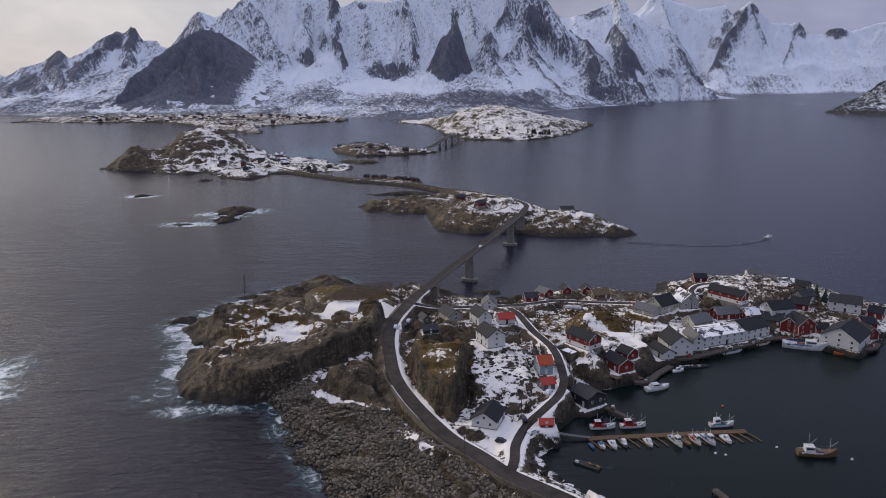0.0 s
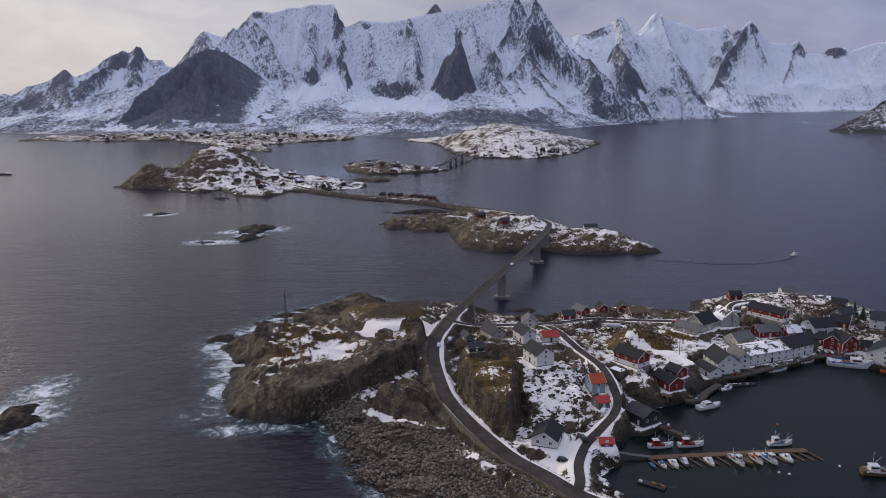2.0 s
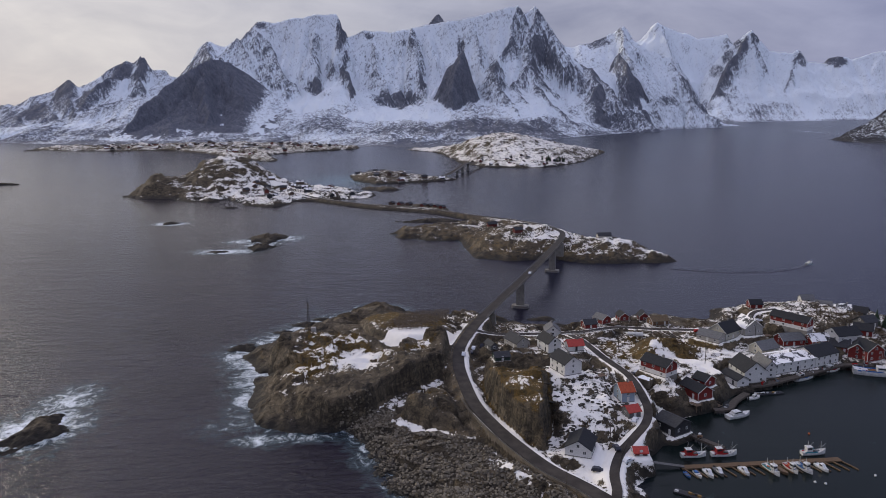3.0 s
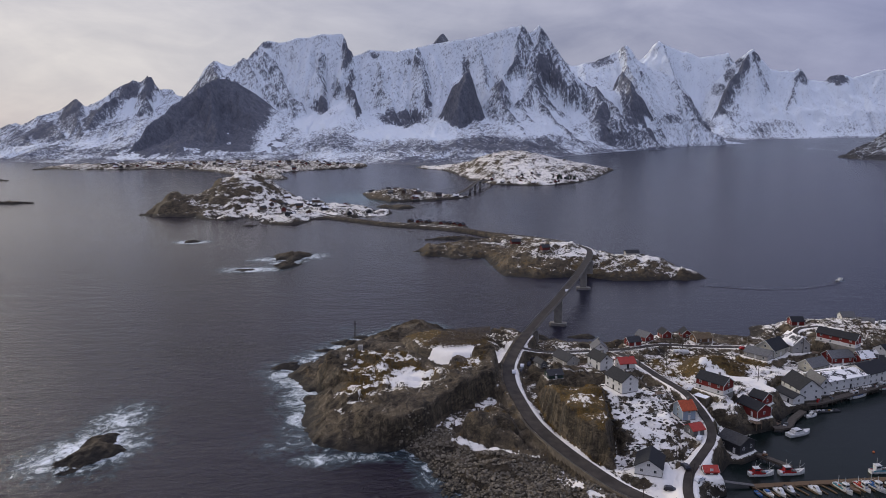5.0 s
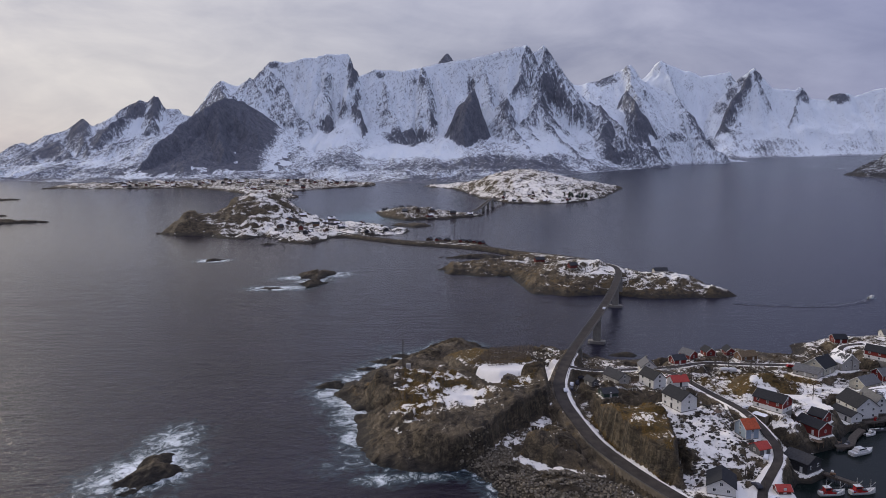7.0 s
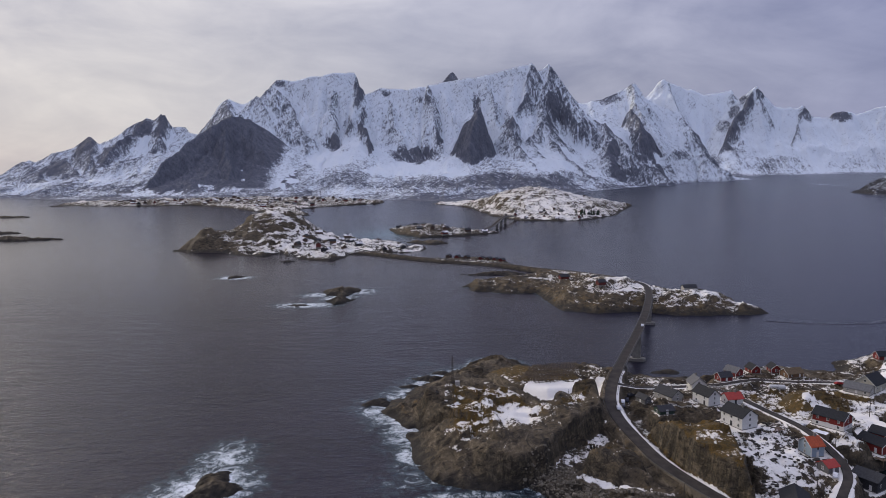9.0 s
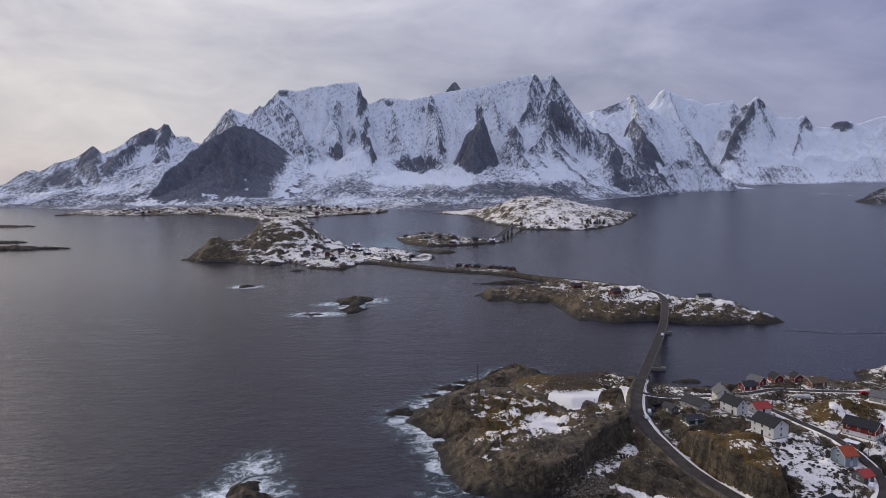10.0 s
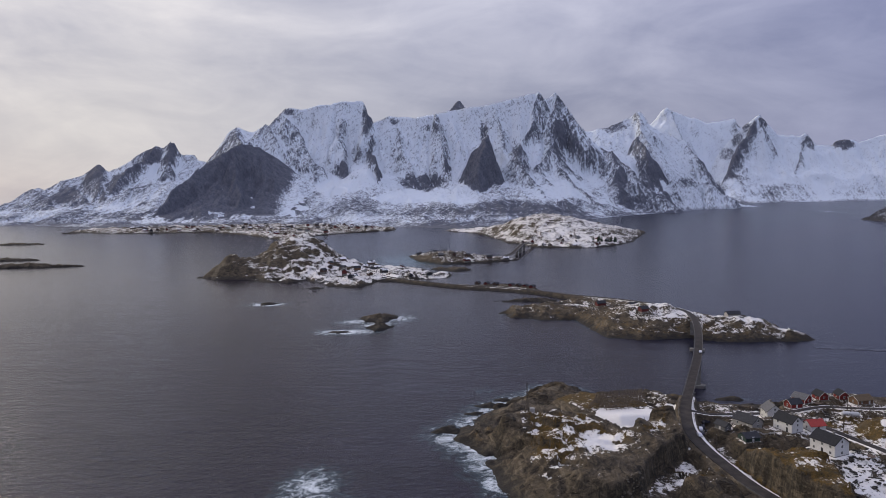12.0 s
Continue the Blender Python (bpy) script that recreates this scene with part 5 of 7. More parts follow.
def window(parent, m, w, h, trim):
    """A framed window lying in the x-z plane, facing -y."""
    key = (round(w, 1), round(h, 1), trim)
    if key not in WIN:
        bm = bmesh.new()
        for x0, x1, z0, z1 in ((-w / 2 - 0.1, w / 2 + 0.1, h / 2, h / 2 + 0.12), (-w / 2 - 0.1, w / 2 + 0.1, -h / 2 - 0.12, -h / 2),
                               (-w / 2 - 0.1, -w / 2, -h / 2, h / 2), (w / 2, w / 2 + 0.1, -h / 2, h / 2), (-0.03, 0.03, -h / 2, h / 2)):
            box(bm, x0, x1, -0.07, 0.02, z0, z1)
        fr = bpy.data.meshes.new("window_frame")
        bm.to_mesh(fr), bm.free()
        fr.materials.append(M[trim])
        bm = bmesh.new()
        box(bm, -w / 2, w / 2, -0.03, 0.02, -h / 2, h / 2)
        gl = bpy.data.meshes.new("pane")
        bm.to_mesh(gl), bm.free()
        gl.materials.append(M_GLASS)
        WIN[key] = fr, gl
    fr, gl = WIN[key]
    o = new("window", fr)
    o.parent, o.matrix_basis = parent, m
    g = new("pane", gl)
    g.parent = o


def house(kind, x, y, z, turn, l, w, wall, rise, paint, cover, far=False):
    words = "%s wooden %s with %s" % (KIND_WORDS[paint], kind, ROOF_WORDS[cover])
    top = empty(kind, pose(x, y, z, 0, 0, turn), words, kind, "houses of the village" if not far else "houses on the islands")
    bm = bmesh.new()
    z0 = -0.2
    if paint == "redwhite":
        b2 = bmesh.new()
        box(b2, -l / 2 - 0.03, l / 2 + 0.03, -w / 2 - 0.03, w / 2 + 0.03, -0.2, wall * 0.45)
        part("lower_storey", b2, M["white"], top, "white-painted lower storey")
        z0 = wall * 0.45
    gable(bm, l, w, z0, wall, wall + rise)
    part("wall", bm, M[WALL.get(paint, paint)], top)
    bm = bmesh.new()
    roof_mesh(bm, l, w, wall, wall + rise)
    roof = part("roof", bm, M[cover], top)
    bm = bmesh.new()
    box(bm, -l / 2 - 0.08, l / 2 + 0.08, -w / 2 - 0.08, w / 2 + 0.08, -2.6, 0.25)
    part("foundation", bm, M["concrete"], top)
    if far:
        return top
    # white corner boards and verges
    trim = "white"
    if paint in ("red", "redwhite", "bluegrey", "beige", "brown"):
        for sx in (-1, 1):
            for sy in (-1, 1):
                bm = bmesh.new()
                box(bm, sx * l / 2 - 0.1, sx * l / 2 + 0.1, sy * w / 2 - 0.1, sy * w / 2 + 0.1, z0 + 0.1, wall - 0.1)
                part("corner_board", bm, M["white"], top)
            bm = bmesh.new()
            for sy in (-1, 1):
                b = w / 2 + 0.45
                dz = rise / (w / 2) * b
                a0, a1 = Vector((sx * (l / 2 + 0.47), 0, wall + rise + 0.05)), Vector((sx * (l / 2 + 0.47), sy * b, wall + rise + 0.05 - dz))
                rod(bm, a0, a1, 0.13, 0.13, 4)
            part("verge_board", bm, M["white"], roof, "white verge board")
    # windows on both long sides and both gables
    storeys = 2 if wall > 4.2 else 1
    hh = 1.0
    for st in range(storeys):
        zc = (wall / storeys) * (st + 0.58)
        n = max(1, int(l / 3.8))
        for i in range(n):
            u = -l / 2 + l * (i + 0.5) / n
            if not (st == 0 and i == n // 2):
                window(top, Matrix.Translation((u, -w / 2 - 0.03, zc)), 0.85, hh, trim)
            window(top, Matrix.Translation((u, w / 2 + 0.03, zc)) @ Matrix.Rotation(math.pi, 4, "Z"), 0.85, hh, trim)
        n = max(1, int(w / 4.2))
        for i in range(n):
            v = -w / 2 + w * (i + 0.5) / n
            for s in (-1, 1):
                window(top, Matrix.Translation((s * (l / 2 + 0.03), v, zc)) @ Matrix.Rotation(s * math.pi / 2, 4, "Z"), 0.85, hh, trim)
    if rise > 2.2:
        for s in (-1, 1):
            window(top, Matrix.Translation((s * (l / 2 + 0.03), 0, wall + rise * 0.32)) @ Matrix.Rotation(s * math.pi / 2, 4, "Z"), 0.9, 1.0, trim)
    bm = bmesh.new()
    box(bm, -0.5, 0.5, -w / 2 - 0.1, -w / 2 + 0.02, 0.2, 2.25)
    u = -l / 2 + l * (max(1, int(l / 3.8)) // 2 + 0.5) / max(1, int(l / 3.8))
    bmesh.ops.translate(bm, vec=(u, 0, 0), verts=bm.verts)
    part("door", bm, M["dark" if paint == "white" else "white"], top)
    if kind in ("house", "warehouse"):
        bm = bmesh.new()
        box(bm, l * 0.14, l * 0.14 + 0.7, -0.35, 0.35, wall + rise - 0.6, wall + rise + 1.1)
        box(bm, l * 0.14 - 0.08, l * 0.14 + 0.78, -0.43, 0.43, wall + rise + 1.1, wall + rise + 1.22)
        part("chimney", bm, M["concrete"], roof, "concrete chimney stack")
    return top


for p in PLOTS:
    house(*p)

# ---- second bridge, retaining wall, rails, poles ----


def arch_bridge():
    line = spline([(-48, 1200, 5), (-34, 1225, 8), (-20, 1270, 13), (-8, 1320, 15.5), (4, 1370, 13), (22, 1425, 8)], 6)
    top = empty("road_bridge", pose(0, 0, 0), "humped concrete road bridge to the snowy hill", "bridge")
    part("deck", ribbon(line, 3.6, 0, 1.6), M["concrete"], top)
    part("carriageway", ribbon(line, 2.9, 0.06, 0.2), M["asphalt"], top, "dark asphalt carriageway")
    for s in (-1, 1):
        part("rail", ribbon(offset(line, s * 3.5), 0.08, 1.1, 0.3), M["steel"], top)
    for x, y, z in ((-24, 1256, 11), (-14, 1296, 14.5), (-3, 1342, 14)):
        bm = bmesh.new()
        box(bm, x - 2.2, x + 2.2, y - 1.2, y + 1.2, -3, z - 1.2)
        part("pier", bm, M["concrete"], top)


arch_bridge()
WALL_LINE = [p for p in offset(MAIN_ROAD, 3.7) if 176 < p[1] < 268]
tagged(part("retaining_wall", ribbon(WALL_LINE, 0.3, 0.35, 4.5), M["wallstone"]), "stained concrete retaining wall between road and boulders", "retaining wall", kind="structure")


def guard_rail(line, step=2):
    top = empty("guard_rail", pose(0, 0, 0), "galvanised steel guard rail beside the road", "guard rail", "guard rails")
    part("beam", ribbon(line, 0.05, 0.75, 0.3), M["steel"], top)
    for x, y, z in line[::step]:
        bm = bmesh.new()
        box(bm, x - 0.06, x + 0.06, y - 0.06, y + 0.06, z - 0.6, z + 0.7)
        part("post", bm, M["steel"], top)


guard_rail(WALL_LINE)
guard_rail([p for p in offset(MAIN_ROAD, 3.4) if 300 < p[1] < 362])
guard_rail([p for p in offset(MAIN_ROAD, -3.4) if 330 < p[1] < 362])


def pole(x, y, tall, cross=True):
    z = ground_z(x, y)
    top = empty("utility_pole", pose(x, y, z, 0, 0, random.uniform(0, 90)), "weathered wooden utility pole standing beside the road", "pole", "utility poles")
    bm = bmesh.new()
    rod(bm, (0, 0, -0.8), (0, 0, tall), 0.16, 0.10, 8)
    part("shaft", bm, M["pole"], top)
    if cross:
        bm = bmesh.new()
        box(bm, -0.9, 0.9, -0.06, 0.06, tall - 0.7, tall - 0.55)
        arm = part("crossarm", bm, M["pole"], top)
        for u in (-0.75, 0, 0.75):
            bm = bmesh.new()
            rod(bm, (u, 0, tall - 0.55), (u, 0, tall - 0.3), 0.06, 0.04, 6)
            part("insulator", bm, M["hull"], arm)


for x, y, t in ((-19, 238, 8.5), (6, 203, 8.5), (-12, 372, 8), (34, 318, 8), (49, 268, 8), (27, 238, 8), (18, 350, 8), (68, 362, 8), (98, 352, 8), (84, 306, 8), (122, 344, 8), (160, 352, 8), (52, 336, 8), (-22, 300, 7.5), (-44, 334, 6)):
    pole(x, y, t, t > 7)


def mast():
    x, y = -100, 333
    z = ground_z(x, y)
    top = empty("lattice_mast", pose(x, y, z), "slender lattice radio mast on the rocky knoll", "mast")
    h, w = 14.5, 0.75
    feet = [(w * math.cos(a), w * math.sin(a)) for a in (0.5, 2.6, 4.7)]
    for i, (u, v) in enumerate(feet):
        bm = bmesh.new()
        rod(bm, (u, v, -0.6), (u * 0.35, v * 0.35, h), 0.09, 0.06, 6)
        part("leg", bm, M["pole"], top)
        u2, v2 = feet[(i + 1) % 3]
        bm = bmesh.new()
        for k in range(9):
            a, b = 1 - 0.65 * k / 9, 1 - 0.65 * (k + 1) / 9
            rod(bm, (u * a, v * a, h * k / 9), (u2 * b, v2 * b, h * (k + 1) / 9), 0.04, 0.04, 4)
            rod(bm, (u * b, v * b, h * (k + 1) / 9), (u2 * b, v2 * b, h * (k + 1) / 9), 0.04, 0.04, 4)
        part("bracing", bm, M["pole"], top)
    bm = bmesh.new()
    rod(bm, (0, 0, h - 0.5), (0, 0, h + 2.2), 0.04, 0.02, 6)
    part("aerial", bm, M["steel"], top)
    bm = bmesh.new()
    box(bm, 1.2, 3.4, -1.2, 1.0, -0.8, 2.2)
    part("equipment_hut", bm, M["greige"], top)


mast()


def drying_rack(x, y, z, turn, length):
    top = empty("fish_drying_rack", pose(x, y, z, 0, 0, turn), "empty grey wooden fish drying rack of lashed poles", "drying rack", "drying racks")
    h, half = 2.7, 1.7
    n = int(length / 2.0)
    for i in range(n + 1):
        u = -length / 2 + length * i / n
        bm = bmesh.new()
        for s in (-1, 1):
            rod(bm, (u + random.uniform(-0.15, 0.15), s * half, -1.2), (u, -s * 0.25, h + 0.35), 0.13, 0.10, 5)
        part("a_frame", bm, M["rackwood"], top)
    for v, zz in ((0, h), (-half * 0.45, h * 0.55), (half * 0.45, h * 0.55), (-half * 0.72, h * 0.28), (half * 0.72, h * 0.28), (-half * 0.22, h * 0.78), (half * 0.22, h * 0.78)):
        bm = bmesh.new()
        rod(bm, (-length / 2 - 0.6, v, zz), (length / 2 + 0.6, v, zz), 0.10, 0.085, 5)
        part("rail", bm, M["rackwood"], top)


for x, y, turn, l in ((-46, 377, 12, 26), (-47, 371.5, 12, 28), (-48, 366, 12, 26), (-49, 361, 12, 22), (-44, 382, 12, 24), (-52, 356, 12, 12), (-63, 362, 60, 9)):
    drying_rack(x, y, ground_z(x, y), turn, l)

# ---- cars ----


def car(x, y, z, turn, paint, van=False):
    top = empty("car", pose(x, y, z, 0, 0, turn), "parked %s %s on the road" % ({"carwhite": "white", "cardark": "dark", "carred": "red"}[paint], "van" if van else "car"), "car", "cars")
    L_, W_ = (4.9, 1.9) if van else (4.3, 1.75)
    hood, roof = (0.95, 2.0) if van else (0.85, 1.45)
    prof = [(-L_ / 2, 0.35), (L_ / 2, 0.35), (L_ / 2, 0.7), (L_ * 0.46, hood), (L_ * 0.22, hood + 0.05), (L_ * 0.08, roof), (-L_ * 0.36, roof), (-L_ * 0.47, hood + 0.1), (-L_ / 2, 0.8)]
    bm = bmesh.new()
    a = [bm.verts.new((u, -W_ / 2 * (0.86 if v > hood + 0.2 else 1), v)) for u, v in prof]
    b = [bm.verts.new((u, W_ / 2 * (0.86 if v > hood + 0.2 else 1), v)) for u, v in prof]
    bm.faces.new(a), bm.faces.new(b[::-1])
    for i in range(len(prof)):
        bm.faces.new((a[i], b[i], b[(i + 1) % len(prof)], a[(i + 1) % len(prof)]))
    bmesh.ops.recalc_face_normals(bm, faces=bm.faces)
    part("body", bm, M[paint], top)
    for s in (-1, 1):
        bm = bmesh.new()
        box(bm, -L_ * 0.33, L_ * 0.08, s * W_ * 0.455 - 0.03, s * W_ * 0.455 + 0.03, hood + 0.1, roof - 0.12)
        part("side_window", bm, M_GLASS, top)
        for u in (-L_ * 0.31, L_ * 0.31):
            bm = bmesh.new()
            rod(bm, (u, s * (W_ / 2 - 0.18), 0.32), (u, s * (W_ / 2 + 0.02), 0.32), 0.32, 0.32, 12)
            part("wheel", bm, M["rubber"], top)
    bm = bmesh.new()
    vs = [bm.verts.new(p) for p in ((L_ * 0.225, -W_ * 0.40, hood + 0.09), (L_ * 0.225, W_ * 0.40, hood + 0.09), (L_ * 0.095, W_ * 0.38, roof - 0.06), (L_ * 0.095, -W_ * 0.38, roof - 0.06))]
    bm.faces.new(vs)
    r = bmesh.ops.extrude_face_region(bm, geom=bm.faces[:])
    bmesh.ops.translate(bm, vec=(0.03, 0, 0.02), verts=[v for v in r["geom"] if isinstance(v, bmesh.types.BMVert)])
    part("windscreen", bm, M_GLASS, top)


def on_line(line, y, side):
    i = min(range(1, len(line) - 1), key=lambda k: abs(line[k][1] - y))
    a, b = line[i - 1], line[i + 1]
    d = Vector((b[0] - a[0], b[1] - a[1])).normalized()
    return line[i][0] - d.y * side, line[i][1] + d.x * side, line[i][2] + 0.06, math.degrees(math.atan2(d.y, d.x))


car(*on_line(BRIDGE, 440, -1.5), "carwhite")
car(*on_line(MAIN_ROAD, 313, -2.4), "carwhite")
car(29.5, 221, ground_z(29.5, 221), 35, "carwhite")
car(18.5, 216.5, ground_z(18.5, 216.5), -20, "cardark")
car(-14.5, 332, ground_z(-14.5, 332), 80, "cardark")
car(-15, 337.5, ground_z(-15, 337.5), 78, "cardark", True)
car(-12, 341, ground_z(-12, 341), 30, "cardark")
car(50, 297, ground_z(50, 297), 40, "cardark")
car(27, 228.5, 6.4, 100, "cardark")

# ---- boats ----


def hull(bm, L_, B_, D_, sheer=0.5, transom=0.75):
    """Open shell of a round-bilged boat, bow to +x; waterline at z = 0."""
    rows = []
    n = 12
    for i in range(n + 1):
        t = i / n
        u = -L_ / 2 + L_ * t
        half = B_ / 2 * (transom + (1 - transom) * math.sin(min(t / 0.45, 1) * math.pi / 2)) * (1 - max(0, (t - 0.5) / 0.5) ** 2.2) + 0.02
        top = D_ * (0.62 + sheer * (2 * t - 0.9) ** 2 * (1 if t > 0.45 else 0.45))
        keel = -D_ * 0.5 * (1 - max(0, (t - 0.75) / 0.25) ** 2 * 0.8)
        pts = [(u, -half, top), (u, -half * 0.97, top * 0.45), (u, -half * 0.72, -D_ * 0.18), (u, 0, keel), (u, half * 0.72, -D_ * 0.18), (u, half * 0.97, top * 0.45), (u, half, top)]
        rows.append([bm.verts.new(p) for p in pts])
    for r, s in zip(rows, rows[1:]):
        for k in range(6):
            bm.faces.new((r[k], r[k + 1], s[k + 1], s[k]))
    bm.faces.new(rows[0])
    deck = []
    for r in rows:
        a, b = r[0].co, r[6].co
        deck.append([bm.verts.new((a.x, a.y * 0.93, a.z - 0.12)), bm.verts.new((b.x, b.y * 0.93, b.z - 0.12))])
    for (r, s), (d, e) in zip(zip(rows, rows[1:]), zip(deck, deck[1:])):
        bm.faces.new((r[0], s[0], e[0], d[0])), bm.faces.new((r[6], d[1], e[1], s[6])), bm.faces.new((d[0], e[0], e[1], d[1]))
    bm.faces.new((rows[0][0], deck[0][0], deck[0][1], rows[0][6]))
    bmesh.ops.recalc_face_normals(bm, faces=bm.faces)


def fishing_boat(x, y, turn, L_=10.5, paint="hull", band="blue", house="hull", fore=False, label=""):
    B_, D_ = L_ * 0.31, L_ * 0.17
    top = empty("fishing_boat", pose(x, y, 0, 0, 0, turn), label or "small white fishing boat with wheelhouse and masts, moored", "boat", "fishing boats")
    bm = bmesh.new()
    hull(bm, L_, B_, D_, 0.6)
    h = part("hull", bm, M[paint], top)
    d = D_ * 0.62
    bm = bmesh.new()
    box(bm, -L_ * 0.42, L_ * 0.12, -B_ * 0.44, -B_ * 0.41, d * 0.9, d + 0.45)
    box(bm, -L_ * 0.42, L_ * 0.12, B_ * 0.41, B_ * 0.44, d * 0.9, d + 0.45)
    part("bulwark", bm, M[band], h, "painted bulwark")
    c = L_ * (0.12 if fore else -0.2)
    bm = bmesh.new()
    a, b, hh = L_ * 0.12, B_ * 0.30, 2.1
    prof = [(-a, 0), (a * 1.1, 0), (a * 0.85, hh), (-a, hh)]
    lo = [bm.verts.new((c + u, -b, d + v - 0.15)) for u, v in prof]
    hi = [bm.verts.new((c + u, b, d + v - 0.15)) for u, v in prof]
    bm.faces.new(lo), bm.faces.new(hi[::-1])
    for i in range(4):
        bm.faces.new((lo[i], hi[i], hi[(i + 1) % 4], lo[(i + 1) % 4]))
    bmesh.ops.recalc_face_normals(bm, faces=bm.faces)
    wh = part("wheelhouse", bm, M[house], top)
    bm = bmesh.new()
    box(bm, c - a - 0.12, c + a * 0.95, -b - 0.12, b + 0.12, d + hh - 0.15, d + hh)
    part("wheelhouse_roof", bm, M["hull"], wh)
    for s in (-1, 1):
        bm = bmesh.new()
        box(bm, c - a * 0.8, c + a * 0.75, s * b - 0.03, s * b + 0.03, d + 1.05, d + 1.7)
        part("cabin_window", bm, M_GLASS, wh)
    bm = bmesh.new()
    box(bm, c + a * 0.9, c + a * 1.0, -b * 0.85, b * 0.85, d + 1.05, d + 1.65)
    part("front_window", bm, M_GLASS, wh)
    for u, t in ((c - a * 0.3, 0.52), (L_ * (0.3 if not fore else -0.28), 0.42)):
        bm = bmesh.new()
        rod(bm, (u, 0, d - 0.1), (u, 0, d + L_ * t), 0.09, 0.05, 6)
        m = part("mast", bm, M["hull"], top)
        bm = bmesh.new()
        rod(bm, (u, 0, d + L_ * t * 0.35), (u + L_ * 0.2, 0, d + L_ * t * 0.75), 0.06, 0.04, 6)
        part("boom", bm, M["hull"], m)
        bm = bmesh.new()
        for s in (-1, 1):
            rod(bm, (u - L_ * 0.06, s * B_ * 0.4, d), (u, 0, d + L_ * t * 0.92), 0.025, 0.025, 4)
        part("stay", bm, M["steel"], m)
    bm = bmesh.new()
    box(bm, L_ * 0.02, L_ * 0.14, -B_ * 0.2, B_ * 0.2, d - 0.15, d + 0.5)
    part("hatch", bm, M["grey"], top)
    bm = bmesh.new()
    box(bm, -L_ * 0.4, L_ * 0.3, -B_ * 0.36, B_ * 0.36, d - 0.2, d - 0.06)
    part("deck_boards", bm, M["planks"], top, "worn brown deck boards")
    for k in range(5):
        u, v, s = L_ * (-0.36 + 0.15 * k) + random.uniform(-0.3, 0.3), random.uniform(-0.26, 0.26) * B_, random.uniform(0.2, 0.42)
        bm = bmesh.new()
        box(bm, u - s, u + s, v - s * 0.7, v + s * 0.7, d - 0.08, d + s * 0.9)
        part("fish_box", bm, M[random.choice(["carred", "orangepaint", "grey", "dark", "blue"])], top)
    bm = bmesh.new()
    for s in (-1, 1):
        for k in range(6):
            t = 0.52 + 0.45 * k / 5
            half = B_ / 2 * (1 - max(0, (t - 0.5) / 0.5) ** 2.2)
            z = D_ * (0.62 + 0.6 * (2 * t - 0.9) ** 2)
            rod(bm, (-L_ / 2 + L_ * t, s * half * 0.95, z - 0.1), (-L_ / 2 + L_ * t, s * half * 0.95, z + 0.75), 0.03, 0.03, 4)
            if k:
                rod(bm, prev[s], (-L_ / 2 + L_ * t, s * half * 0.95, z + 0.75), 0.03, 0.03, 4)
            else:
                prev = {}
            prev[s] = (-L_ / 2 + L_ * t, s * half * 0.95, z + 0.75)
    part("bow_rail", bm, M["steel"], top)
    return top


def motor_boat(x, y, turn, L_=6.2, paint="hull", cabin=True, cover=""):
    B_, D_ = L_ * 0.36, L_ * 0.19
    top = empty("motor_boat", pose(x, y, 0, 0, 0, turn), "small %s motor boat moored at the pontoon" % ({"hull": "white", "teal": "teal", "tan": "wooden", "orangepaint": "orange", "grey": "grey", "blue": "blue"}[paint]), "boat", "motor boats")
    bm = bmesh.new()
    hull(bm, L_, B_, D_, 0.35, 0.85)
    part("hull", bm, M[paint], top)
    d = D_ * 0.62
    if cabin:
        bm = bmesh.new()
        prof = [(-L_ * 0.12, d - 0.1), (L_ * 0.3, d), (L_ * 0.16, d + 0.55), (L_ * 0.08, d + 1.15), (-L_ * 0.12, d + 1.2)]
        lo = [bm.verts.new((u, -B_ * 0.33, v)) for u, v in prof]
        hi = [bm.verts.new((u, B_ * 0.33, v)) for u, v in prof]
        bm.faces.new(lo), bm.faces.new(hi[::-1])
        for i in range(5):
            bm.faces.new((lo[i], hi[i], hi[(i + 1) % 5], lo[(i + 1) % 5]))
        bmesh.ops.recalc_face_normals(bm, faces=bm.faces)
        c = part("cabin", bm, M["hull"], top, "white cabin")
        for s in (-1, 1):
            bm = bmesh.new()
            box(bm, -L_ * 0.1, L_ * 0.1, s * B_ * 0.33 - 0.02, s * B_ * 0.33 + 0.02, d + 0.5, d + 1.0)
            part("cabin_window", bm, M_GLASS, c)
    else:
        for u in (-L_ * 0.2, L_ * 0.12):
            bm = bmesh.new()
            box(bm, u - 0.18, u + 0.18, -B_ * 0.42, B_ * 0.42, d - 0.12, d - 0.02)
            part("thwart", bm, M["wood"], top)
    if cover:
        bm = bmesh.new()
        box(bm, -L_ * 0.42, -L_ * 0.12, -B_ * 0.36, B_ * 0.36, d - 0.1, d + 0.3)
        part("tarpaulin", bm, M[cover], top, "coloured tarpaulin over the stern")
    bm = bmesh.new()
    box(bm, -L_ / 2 - 0.35, -L_ / 2 + 0.02, -0.18, 0.18, -0.3, d + 0.45)
    part("outboard_motor", bm, M["rubber"], top)


